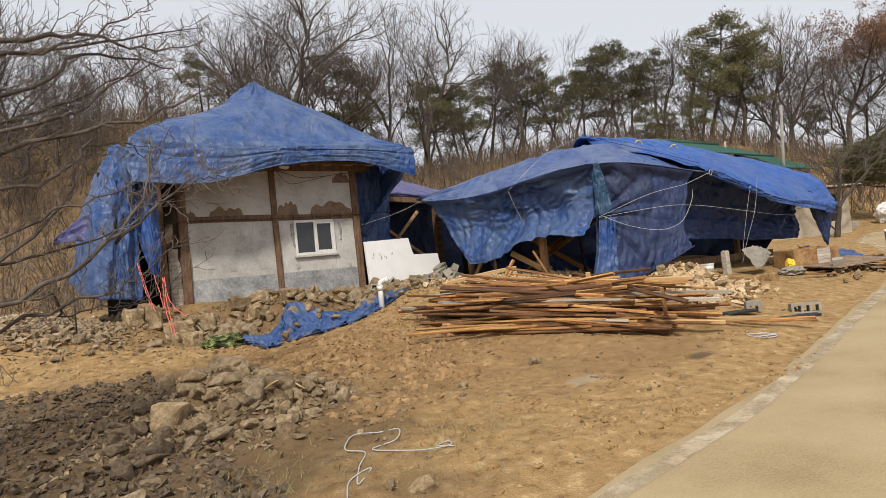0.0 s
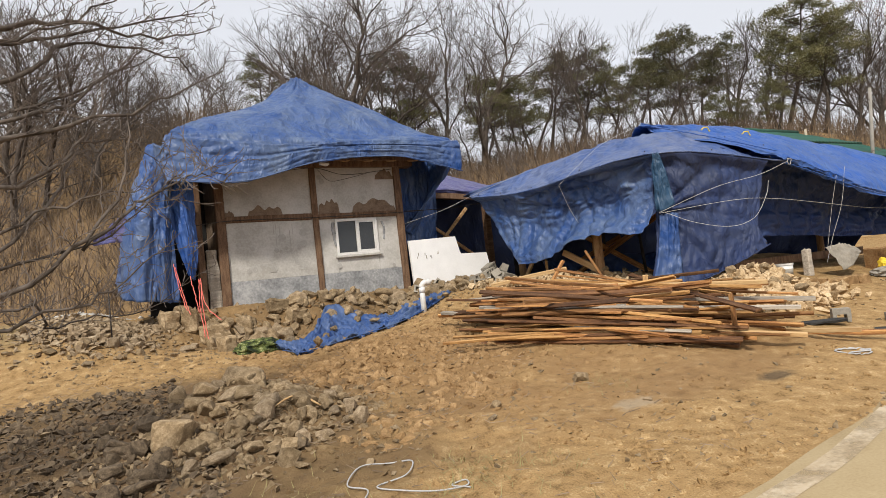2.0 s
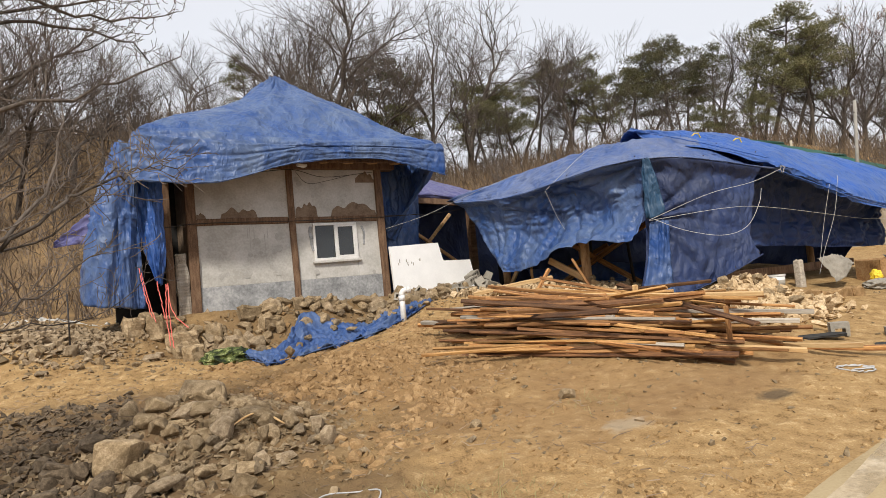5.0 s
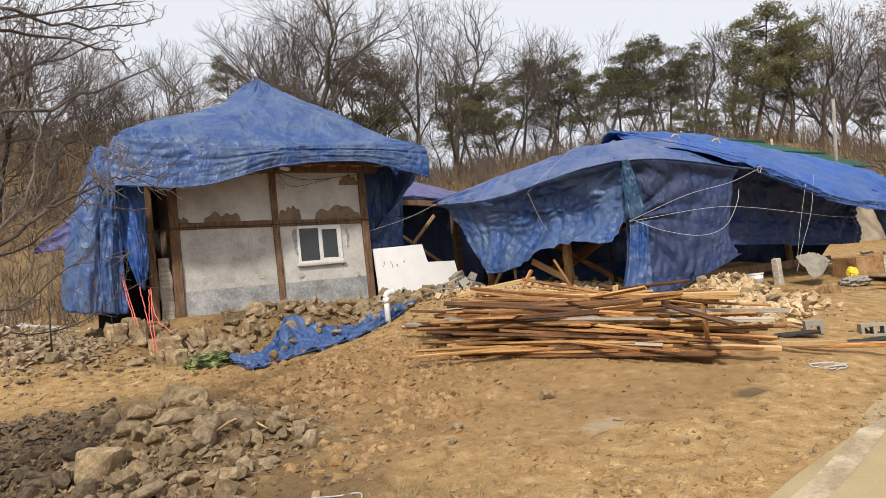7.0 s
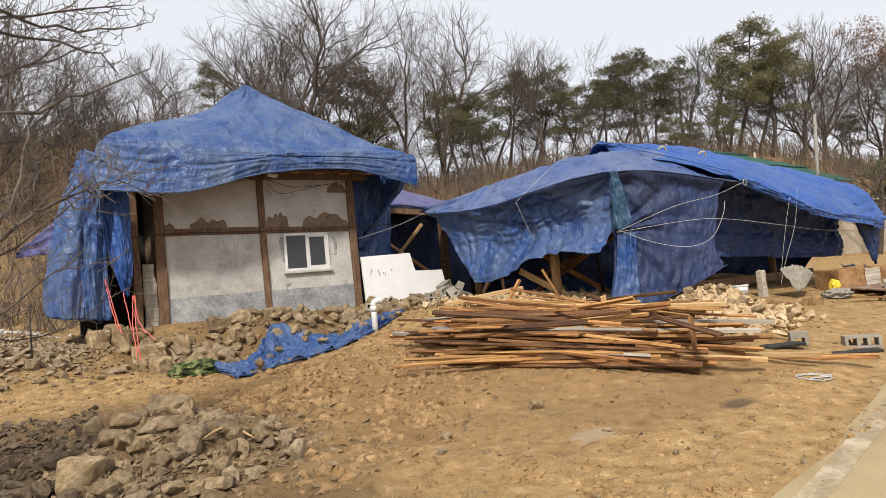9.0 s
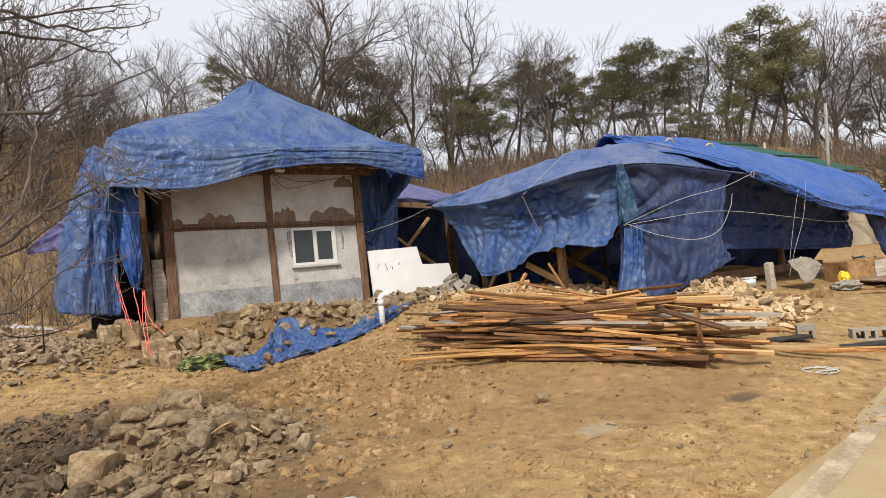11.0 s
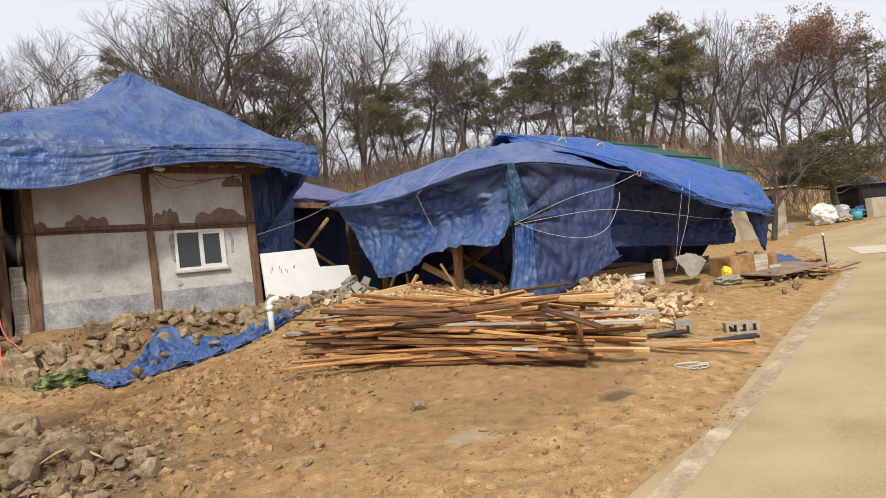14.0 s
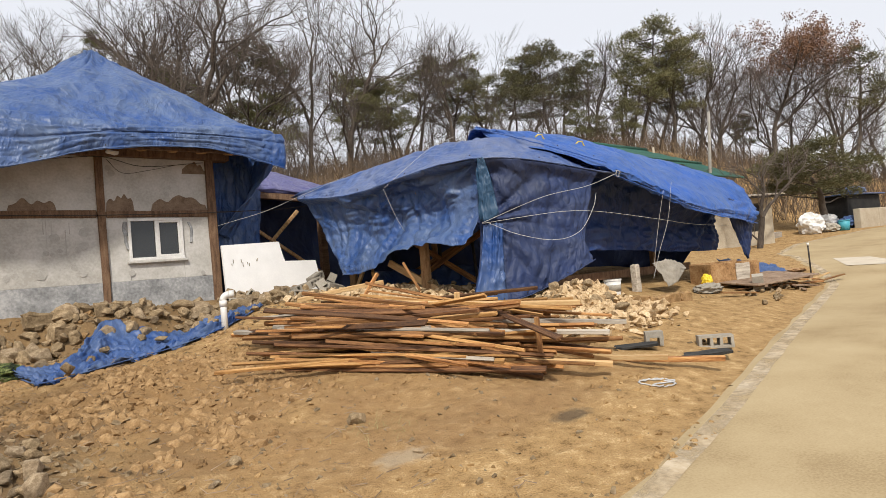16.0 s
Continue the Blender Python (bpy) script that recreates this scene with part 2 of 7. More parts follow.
MAT = {
    "soil": ground_material(),
    "clod": material("red_soil_clod", [(0.18, 0.108, 0.05), (0.27, 0.17, 0.082), (0.37, 0.245, 0.125)], 6, 0.95, 0.8, 50, spec=0.1),
    "road": material("dusty_concrete", [(0.268, 0.196, 0.106), (0.345, 0.265, 0.15), (0.39, 0.307, 0.182)], 0.7, 0.9, 0.25, 60, spec=0.2, bump_size=0.006),
    "paint": worn_paint(),
    "stone": material("field_stone", [(0.138, 0.096, 0.053), (0.23, 0.167, 0.097), (0.355, 0.27, 0.17)], 5, 0.9, 0.9, 35, vary=0.28, spec=0.2),
    "grey_stone": material("grey_rubble", [(0.14, 0.1, 0.062), (0.235, 0.175, 0.11), (0.33, 0.262, 0.178)], 6, 0.9, 0.8, 40, vary=0.3, spec=0.2),
    "masonry": material("crumbled_masonry", [(0.29, 0.2, 0.11), (0.43, 0.315, 0.185), (0.58, 0.45, 0.3)], 5, 0.95, 0.8, 40, vary=0.25, spec=0.1),
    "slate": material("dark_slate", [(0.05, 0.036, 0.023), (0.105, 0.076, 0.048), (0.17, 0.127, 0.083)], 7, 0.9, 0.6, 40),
    "tarp": tarp_material("blue_tarp", (0.012, 0.062, 0.245), (0.2, 0.26, 0.35), 0.55, 0.55),
    "tarp_new": tarp_material("new_blue_tarp", (0.015, 0.088, 0.38), (0.13, 0.21, 0.41), 0.4, 0.45),
    "tarp_roof": tarp_material("dusty_roof_tarp", (0.03, 0.085, 0.28), (0.24, 0.27, 0.36), 0.6, 0.55),
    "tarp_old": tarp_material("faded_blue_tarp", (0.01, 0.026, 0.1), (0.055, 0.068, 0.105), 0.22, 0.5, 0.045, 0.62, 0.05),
    # blue tarp darkened by colour, for the shade under the shed's eave
    "tarp_shade": tarp_material("shaded_blue_tarp", (0.008, 0.032, 0.15), (0.05, 0.08, 0.16), 0.3, 0.4, 0.05, 0.55, 0.06),
    "tarp_violet": tarp_material("sun_faded_tarp", (0.075, 0.078, 0.23), (0.2, 0.19, 0.3), 0.6, 0.7),
    "tarp_teal": tarp_material("teal_tarp", (0.014, 0.06, 0.135), (0.06, 0.12, 0.2), 0.4),
    "plaster": material("old_white_plaster", [(0.36, 0.345, 0.315), (0.45, 0.435, 0.405), (0.53, 0.515, 0.49)], 2.2, 0.9, 0.25, 26, bump_size=0.008),
    "blind": material("grey_window_blind", [(0.12, 0.12, 0.125), (0.17, 0.17, 0.175)], 3, 0.7, 0.05, 30),
    "damp": material("damp_plaster", [(0.33, 0.318, 0.292), (0.43, 0.415, 0.387)], 9, 0.9, 0.2, 40),
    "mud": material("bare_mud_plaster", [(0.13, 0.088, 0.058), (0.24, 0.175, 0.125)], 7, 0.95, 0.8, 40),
    "cement": material("grey_cement_render", [(0.17, 0.175, 0.18), (0.28, 0.285, 0.29), (0.42, 0.42, 0.42)], 2.8, 0.9, 0.4, 22),
    "beam": material("weathered_house_timber", [(0.07, 0.039, 0.024), (0.145, 0.084, 0.049), (0.21, 0.135, 0.082)], 3, 0.8, 0.5, 30, stretch=(6, 6, 1)),
    "plank": material("reclaimed_planks", [(0.1, 0.041, 0.014), (0.3, 0.14, 0.05), (0.48, 0.27, 0.105)], 3, 0.75, 0.5, 26, stretch=(0.6, 8, 8), vary=0.45),
    "dark_plank": material("sooty_planks", [(0.03, 0.014, 0.008), (0.11, 0.05, 0.021), (0.22, 0.11, 0.046)], 3, 0.75, 0.5, 26, stretch=(0.6, 8, 8), vary=0.4),
    "gold_plank": material("resinous_planks", [(0.2, 0.095, 0.03), (0.38, 0.205, 0.072), (0.52, 0.32, 0.135)], 3, 0.7, 0.5, 26, stretch=(0.6, 8, 8), vary=0.3),
    "fresh": material("fresh_cut_timber", [(0.34, 0.2, 0.085), (0.48, 0.31, 0.145), (0.56, 0.4, 0.21)], 3, 0.7, 0.3, 26, stretch=(0.6, 8, 8), vary=0.2),
    "grey_wood": material("silvered_timber", [(0.2, 0.17, 0.14), (0.33, 0.29, 0.24), (0.45, 0.4, 0.33)], 3, 0.8, 0.4, 26, stretch=(0.6, 8, 8), vary=0.25),
    "post": material("round_log_post", [(0.22, 0.12, 0.06), (0.36, 0.22, 0.11), (0.45, 0.3, 0.16)], 4, 0.75, 0.4, 24, stretch=(6, 6, 1)),
    "white": material("white_plastic", [(0.58, 0.57, 0.55), (0.72, 0.71, 0.69)], 4, 0.45, 0.05, 30),
    "foam": material("white_foam_board", [(0.74, 0.74, 0.74), (0.82, 0.82, 0.82)], 3, 0.75, 0.06, 60),
    # near-black that stands in for the shade inside porch and shed
    "dark": material("interior_shade", [(0.012, 0.012, 0.013), (0.03, 0.028, 0.026)], 3, 0.9, 0.2, 20),
    "bark": material("dark_bark", [(0.042, 0.034, 0.028), (0.088, 0.072, 0.06), (0.14, 0.116, 0.097)], 4, 0.95, 0.6, 20, stretch=(1, 1, 0.3), vary=0.25),
    "near_twig": material("pale_twigs", [(0.075, 0.06, 0.05), (0.16, 0.132, 0.112)], 3, 0.9, 0.0, 20),
    "twig": material("grey_twigs", [(0.066, 0.054, 0.046), (0.135, 0.112, 0.096)], 3, 0.95, 0.0, 20, vary=0.3),
    "brush": material("dry_brush", [(0.09, 0.064, 0.045), (0.175, 0.127, 0.087), (0.29, 0.215, 0.145)], 0.5, 0.95, 0.0, 5, vary=0.2),
    "needle": material("pine_needles", [(0.075, 0.076, 0.036), (0.13, 0.125, 0.06), (0.19, 0.172, 0.085)], 0.8, 0.8, 0.0, 8, vary=0.3, through_light=0.12),
    "oakleaf": material("dead_oak_leaves", [(0.15, 0.08, 0.045), (0.25, 0.14, 0.08)], 0.8, 0.9, 0.0, 8, through_light=0.15),
    "tile": material("green_roof_tile", [(0.012, 0.055, 0.04), (0.02, 0.09, 0.062)], 3, 0.4, 0.1, 20),
    "pale_patch": material("pale_concrete_patch", [(0.42, 0.36, 0.28), (0.52, 0.46, 0.37)], 2, 0.9, 0.2, 30),
    "rope": material("pale_rope", [(0.34, 0.34, 0.35), (0.48, 0.48, 0.47)], 20, 0.8, 0.2, 80),
    "red_rope": material("red_plastic_string", [(0.6, 0.1, 0.08), (0.72, 0.2, 0.16)], 10, 0.6, 0.0, 50),
    "block": material("concrete_block", [(0.25, 0.225, 0.185), (0.36, 0.33, 0.28)], 6, 0.95, 0.6, 60, vary=0.2),
    "rust": material("rusty_sheet", [(0.17, 0.09, 0.04), (0.33, 0.19, 0.085), (0.44, 0.29, 0.15)], 3.5, 0.8, 0.3, 30, metal=0.2),
    "shingle": material("brown_sheet_panel", [(0.13, 0.085, 0.058), (0.22, 0.15, 0.1), (0.3, 0.22, 0.16)], 4, 0.8, 0.4, 26),
    "yellow": material("yellow_plastic", [(0.7, 0.5, 0.03), (0.8, 0.6, 0.06)], 4, 0.5, 0.05, 30),
    "cloth": material("green_camouflage_cloth", [(0.008, 0.012, 0.007), (0.016, 0.024, 0.009), (0.1, 0.125, 0.03), (0.42, 0.42, 0.22)], 5, 0.9, 0.4, 60),
    "house": material("cream_render", [(0.31, 0.26, 0.19), (0.38, 0.325, 0.245), (0.42, 0.37, 0.29)], 1.5, 0.9, 0.2, 20),
    "iron": material("dark_iron", [(0.03, 0.028, 0.026), (0.07, 0.06, 0.055)], 10, 0.6, 0.2, 60, metal=0.6),
    "netting": material("black_rubber_mat", [(0.018, 0.018, 0.018), (0.05, 0.048, 0.045)], 8, 0.9, 0.5, 40),
    "pole": material("concrete_pole", [(0.25, 0.235, 0.21), (0.34, 0.32, 0.29)], 2, 0.9, 0.2, 30),
    "grass": material("dry_grass", [(0.2, 0.17, 0.07), (0.34, 0.29, 0.14)], 6, 0.95, 0.0, 20),
    "bluebin": material("turquoise_plastic", [(0.05, 0.28, 0.36), (0.08, 0.36, 0.45)], 4, 0.5, 0.05, 20),
}


def glass_material():
    m = bpy.data.materials.new("window_glass")
    m.use_nodes = True
    b = m.node_tree.nodes["Principled BSDF"]
    b.inputs["Base Color"].default_value = (0.05, 0.055, 0.06, 1)
    b.inputs["Roughness"].default_value = 0.08
    b.inputs["Transmission Weight"].default_value = 0.35
    return m


MAT["glass"] = glass_material()


# ---- building blocks ----
def smooth(a, b, v):
    t = min(1.0, max(0.0, (v - a) / (b - a)))
    return t * t * (3 - 2 * t)


def link(name, me, mat=None, parent=None, label=""):
    if mat:
        me.materials.append(MAT[mat])
    ob = new(name, me)
    if parent:
        ob.parent = parent
    if label:
        ob["label"] = label
    return ob


def mesh_of(name, verts, faces, flat=True):
    me = bpy.data.meshes.new(name)
    me.from_pydata([tuple(v) for v in verts], [], faces)
    me.update()
    if not flat:
        me.polygons.foreach_set("use_smooth", [True] * len(me.polygons))
    return me


def part(name, bm, mat, parent=None, label="", soft=False):
    me = bpy.data.meshes.new(name)
    bm.to_mesh(me)
    bm.free()
    if soft:
        me.polygons.foreach_set("use_smooth", [True] * len(me.polygons))
    return link(name, me, mat, parent, label)


def thing(name, at, label, category, group="", kind="", m=None):
    e = new(name)
    e.empty_display_size = 0.1
    e.matrix_world = m if m else Matrix.Translation(at)
    return tagged(e, label, category, group, kind)


def box(lo, hi, bevel=0.0, bm=None, rough=0.0, cuts=0, seed=0):
    """A block from corner to corner, with softened and slightly uneven edges."""
    out = bm or bmesh.new()
    c = [(a + b) / 2 for a, b in zip(lo, hi)]
    s = [b - a for a, b in zip(lo, hi)]
    made = bmesh.ops.create_cube(out, size=1, matrix=Matrix.Translation(c) @ Matrix.Diagonal((*s, 1)))
    vs = made["verts"]
    es = list({e for v in vs for e in v.link_edges})
    if cuts:
        bmesh.ops.subdivide_edges(out, edges=es, cuts=cuts, use_grid_fill=True)
        vs, es = list(out.verts), list(out.edges)
    if rough:
        for v in vs:
            v.co += rough * noise.noise_vector(v.co * 6 + Vector((seed, 0, 0)))
    if bevel:
        es = [e for e in es if len(e.link_faces) == 2 and e.calc_face_angle(0) > 0.8]
        bmesh.ops.bevel(out, geom=es, offset=bevel, segments=1, affect="EDGES", profile=0.6)
    return out


def tube(points, radii, sides=6, caps=True):
    """Vertices and faces of a tube along points."""
    verts, faces = [], []
    pts = [Vector(p) for p in points]
    ref = None
    for i, p in enumerate(pts):
        d = (pts[min(i + 1, len(pts) - 1)] - pts[max(i - 1, 0)])
        d = d.normalized() if d.length > 1e-9 else Vector((0, 0, 1))
        if ref is None:
            ref = d.orthogonal().normalized()
        a = (ref - d * ref.dot(d)).normalized()
        b = d.cross(a)
        ref = a
        r = radii[i] if isinstance(radii, (list, tuple)) else radii
        for k in range(sides):
            w = 2 * math.pi * k / sides
            verts.append(p + r * (math.cos(w) * a + math.sin(w) * b))
    for i in range(len(pts) - 1):
        for k in range(sides):
            k2 = (k + 1) % sides
            faces.append((i * sides + k, i * sides + k2, (i + 1) * sides + k2, (i + 1) * sides + k))
    if caps:
        faces.append(tuple(range(sides))[::-1])
        faces.append(tuple((len(pts) - 1) * sides + k for k in range(sides)))
    return verts, faces


def tube_part(name, points, radii, mat, parent=None, label="", sides=8):
    v, f = tube(points, radii, sides)
    return link(name, mesh_of(name, v, f, False), mat, parent, label)


def spline(pts, t):
    """A point on a smooth curve through pts, t from 0 to 1."""
    n = len(pts) - 1
    s = min(n - 1e-6, max(0.0, t * n))
    i = int(s)
    f = s - i
    p1, p2 = Vector(pts[i]), Vector(pts[i + 1])
    p0 = Vector(pts[i - 1]) if i else 2 * p1 - p2
    p3 = Vector(pts[i + 2]) if i + 2 <= n else 2 * p2 - p1
    return 0.5 * (2 * p1 + (p2 - p0) * f + (2 * p0 - 5 * p1 + 4 * p2 - p3) * f * f + (3 * p1 - p0 - 3 * p2 + p3) * f * f * f)


def drape(name, lines, nu, nv, mat, parent=None, label="", folds=0.05, fold_dir=(3.0, 1.0), wrinkle=0.012, seed=0, ragged=0.03, pins=(), crease=0.03, reach=1.6, hold=(0, 0), rolls=()):
    """A sheet of cloth laid over guide lines: each line runs along the sheet, and the sheet falls from the first line to the last.
    hold: share of the sheet next to its first and last line that lies flat there; rolls: (place down the sheet, depth, width) of rolled folds along it.
    pins: knots from which tight creases run out; folds: the depth of the large folds; fold_dir: how often they come along and across."""
    verts, faces = [], []
    for j in range(nv + 1):
        v = j / nv
        for i in range(nu + 1):
            u = i / nu
            verts.append(spline([spline(ln, u) for ln in lines], v))
    off = Vector((seed * 7.3, seed * 3.1, 0))
    w = nu + 1
    out = []
    mid = (nv // 2) * w + nu // 2
    ax = (verts[mid + 1] - verts[mid]).normalized()
    nm = ax.cross(verts[mid + w] - verts[mid]).normalized()
    ay = nm.cross(ax)
    for j in range(nv + 1):
        for i in range(w):
            p = verts[j * w + i]
            du = verts[j * w + min(i + 1, nu)] - verts[j * w + max(i - 1, 0)]
            dv = verts[min(j + 1, nv) * w + i] - verts[max(j - 1, 0) * w + i]
            nrm = du.cross(dv)
            nrm = nrm.normalized() if nrm.length > 1e-9 else Vector((0, 0, 1))
            u, v = i / nu, j / nv
            q = Vector((u * fold_dir[0] * 3, v * fold_dir[1] * 3, 0)) + off
            ridge = 1 - 2 * abs(noise.noise(q))
            ridge2 = 1 - 2 * abs(noise.noise(q * 2.7 + Vector((u * 3, v * 2, 5))))
            amp = folds * (0.55 * ridge + 0.3 * ridge2) + wrinkle * noise.noise(p * 9 + off) + 0.6 * wrinkle * noise.noise(p * 22 + off)
            for n_pin, pin in enumerate(pins):
                d = p - Vector(pin[:3])
                r = d.length
                a = math.atan2(d.dot(ay), d.dot(ax))
                fine = 1 - 2.6 * abs(noise.noise(Vector((a * 3.2 + n_pin * 9, r * 0.45, seed))))
                amp += crease * fine * math.exp(-r / reach) * min(1.0, r / 0.35) * (pin[3] if len(pin) > 3 else 1)
            for n_roll, (rv, depth, wide) in enumerate(rolls):
                at = rv + 0.05 * noise.noise(Vector((u * 3.1, n_roll * 4.7, seed))) + 0.02 * noise.noise(Vector((u * 9, n_roll, seed)))
                d = (v - at) / wide
                amp += depth * (math.exp(-d * d) - 0.5 * math.exp(-(d - 1.7) ** 2)) * (0.45 + 0.9 * abs(noise.noise(Vector((u * 4.3, n_roll * 2.1, seed + 3)))))
            if hold[0]:
                amp *= smooth(0, hold[0], v)
            if hold[1]:
                amp *= smooth(0, hold[1], 1 - v)
            x = p + nrm * amp
            if j in (0, nv) and ragged:
                x += Vector((0, 0, ragged * noise.noise(Vector((u * 14, seed, j)))))
            out.append(x)
    for j in range(nv):
        for i in range(nu):
            faces.append((j * w + i, j * w + i + 1, (j + 1) * w + i + 1, (j + 1) * w + i))
    ob = link(name, mesh_of(name, out, faces, False), mat, parent, label)
    so = ob.modifiers.new("thickness", "SOLIDIFY")
    so.thickness, so.offset = 0.006, 0
    return ob


def hem(parent, line, mat):
    """The doubled edge of a sheet, with a row of eyelets."""
    tube_part("hem", [spline(line, k / 60) + Vector((0, -0.01, 0.012 * noise.noise(Vector((k * 0.5, 2, 0))))) for k in range(61)], 0.011, mat, parent, sides=5)
    for k in range(3, 60, 9):
        p = spline(line, k / 60) + Vector((0, -0.014, 0.05))
        v, f = tube([p, p + Vector((0, -0.006, 0))], [0.012, 0.01], 8)
        link("eyelet", mesh_of("eyelet", v, f), "iron", parent)


# ---- the lie of the land ----
def road_level(x):
    return -0.2 + 0.045 * (min(x, 12) - 4) + 0.062 * max(0, min(x, 34) - 12) * smooth(10, 20, x)


EDGE = [(-40, -4), (-8, 0.6), (0, 2.1), (3.2, 2.72), (5.1, 2.92), (7.4, 3.4), (9.9, 4.0), (14.1, 5.0), (16.4, 5.5), (18.5, 6.42), (22.3, 8.4), (23.6, 9.4), (27.5, 10.3), (31, 9.7), (60, 6)]


def edge_y(x):
    """The road's edge along the yard."""
    for (x0, y0), (x1, y1) in zip(EDGE, EDGE[1:]):
        if x <= x1:
            t = (x - x0) / (x1 - x0)
            return y0 + (y1 - y0) * t
    return EDGE[-1][1]


def land(x, y):
    """Height of the ground without its small lumps."""
    d = y - edge_y(x)
    r = road_level(x)
    if d > 0:
        west = 0.06 * min(d, 4) + 0.1 * max(0, min(d, 12) - 4)
        mix = smooth(4.5, 9.5, x) * (1 - smooth(14, 20, x))
        z = r + (west * (1 - mix) + 0.175 * min(d, 8) * mix) * smooth(0, 0.5, d)
        cap = 1.0 + 0.12 * smooth(8, 0, x) + max(0, r - 0.2) * smooth(12, 20, x)
        z = min(z, cap)
    else:
        z = r + 0.01 * d * (1 if d > -6 else 0)
    # the terrace that the house stands on
    t = smooth(11.6, 12.35, y + 0.25 * math.sin(x * 1.7)) * smooth(1.2, 2.4, x) * smooth(10.2, 8.6, x)
    z += max(0, 1.14 - z) * t
    # bank rising behind and beside the house
    z += 0.62 * smooth(2.6, 0.2, x) * smooth(10.2, 13.2, y)
    # heap of rubble in the yard, and the dip beside it
    z += 0.27 * math.exp(-((x - 1.9) ** 2 / 0.55 + (y - 7.35) ** 2 / 0.35))
    z += 0.12 * math.exp(-((x - 2.6) ** 2 / 0.5 + (y - 6.9) ** 2 / 0.6))
    z -= 0.16 * math.exp(-((x - 0.7) ** 2 / 0.9 + (y - 5.3) ** 2 / 1.6))
    # rubble spilling from the shed
    z += 0.05 * math.exp(-((x - 8.9) ** 2 / 1.0 + (y - 6.9) ** 2 / 1.2))
    z += 0.34 * math.exp(-((x - 9.95) ** 2 / 0.5 + (y - 6.6) ** 2 / 0.16))
    s = (x - 1) * 0.57 + (y - 0.5) * 0.82
    u = (x - 1) * 0.82 - (y - 0.5) * 0.57
    rise = smooth(17, 48, s) * (7.2 + 7.2 * smooth(-5, -20, u) - 2.8 * smooth(14, 34, u)) * smooth(1, 16, d)
    return z + rise


def height(x, y):
    d = y - edge_y(x)
    rough = smooth(-0.05, 0.7, d)
    p = Vector((x, y, 0))
    z = land(x, y)
    near = smooth(40, 14, abs(x) + abs(y))
    z += rough * near * (0.035 * noise.noise(p * 1.3) + 0.02 * noise.noise(p * 3.7) + 0.011 * noise.noise(p * 9))
    trod = 1 - smooth(2.6, 1.2, math.hypot((x - 6.6) / 1.3, (y - 4.6) / 0.9))
    crumb = rough * near * trod * (0.6 + 0.55 * smooth(6.5, 3.5, x))
    z += crumb * (0.035 * (0.5 - abs(noise.noise(p * 4.3 + Vector((9, 4, 0))))) + 0.024 * (0.5 - abs(noise.noise(p * 9.1))))
    z += rough * near * (0.011 * (0.5 - abs(noise.noise(p * 17))) + 0.004 * noise.noise(p * 31))
    lumps = max(smooth(1.9, 0.5, math.hypot((x - 4.2) / 1.0, (y - 8.6) / 1.3)), 0.55 * smooth(2.6, 0.6, math.hypot((x - 1.6) / 1.2, (y - 8) / 2.2)))
    if lumps > 0:
        z += 0.06 * lumps * (1 - 2 * abs(noise.noise(p * 2.9))) + 0.03 * lumps * noise.noise(p * 7.7)
    if d < -0.18 + 0.16 * noise.noise(p * 2.3) + 0.06 * noise.noise(p * 8):
        z -= 0.03
    return z


def ground():
    def steps(a, b, c, d, fine):
        out = [a - (1.16 ** k - 1) * 1.2 for k in range(44, 0, -1)]
        v = a
        while v < b:
            out.append(v)
            v += fine
        return out + [b + (1.16 ** k - 1) * 1.2 for k in range(0, 45)]
    xs = steps(-1.5, 11.0, 0, 0, 0.048)
    ys = steps(1.9, 13.0, 0, 0, 0.05)
    verts = [(x, y, height(x, y)) for y in ys for x in xs]
    w = len(xs)
    faces = [(j * w + i, j * w + i + 1, (j + 1) * w + i + 1, (j + 1) * w + i) for j in range(len(ys) - 1) for i in range(w - 1)]
    return tagged(link("ground", mesh_of("ground", verts, faces, False), "soil"), "bare trampled brown soil of a building yard", "ground", kind="structure")


def road():
    """Dusty concrete lane that bends away past the yard."""
    verts, faces = [], []
    xs = [-60 + 1.0 * k for k in range(56)] + [-4 + 0.25 * k for k in range(140)] + [31 + 2 * k for k in range(20)]
    cols = 9
    for x in xs:
        e = edge_y(x)
        ragged = 0.10 * noise.noise(Vector((x * 0.9, 3, 0))) + 0.05 * noise.noise(Vector((x * 4, 7, 0)))
        for k in range(cols):
            y = e + (0.14 + ragged, 0.0 + ragged, -0.34, -0.8, -1.5, -2.3, -3.2, -4.1, -5.1)[k]
            verts.append((x, y, land(x, min(y, e - 0.01)) + (0.004 if k else -0.03)))
    for i in range(len(xs) - 1):
        for k in range(cols - 1):
            a = i * cols + k
            faces.append((a, a + 1, a + cols + 1, a + cols)[::-1])
    return tagged(link("road", mesh_of("road", verts, faces, False), "road"), "dusty pale concrete village lane with worn edges", "road", kind="structure")


def road_line():
    verts, faces = [], []
    xs = [2.5 + 0.1 * k for k in range(300)]
    for x in xs:
        e = edge_y(x) - 0.06
        n = 0.015 * noise.noise(Vector((x * 2, 1, 0)))
        for k in (0, 1):
            y = e - 0.17 * k + n
            verts.append((x, y, land(x, y) + 0.0065))
    for i in range(len(xs) - 1):
        a = i * 2
        faces.append((a, a + 1, a + 3, a + 2)[::-1])
    return tagged(link("road_marking", mesh_of("road_marking", verts, faces), "paint"), "scuffed white edge line painted on the lane", "road marking", kind="structure")


ground()
road()
road_line()


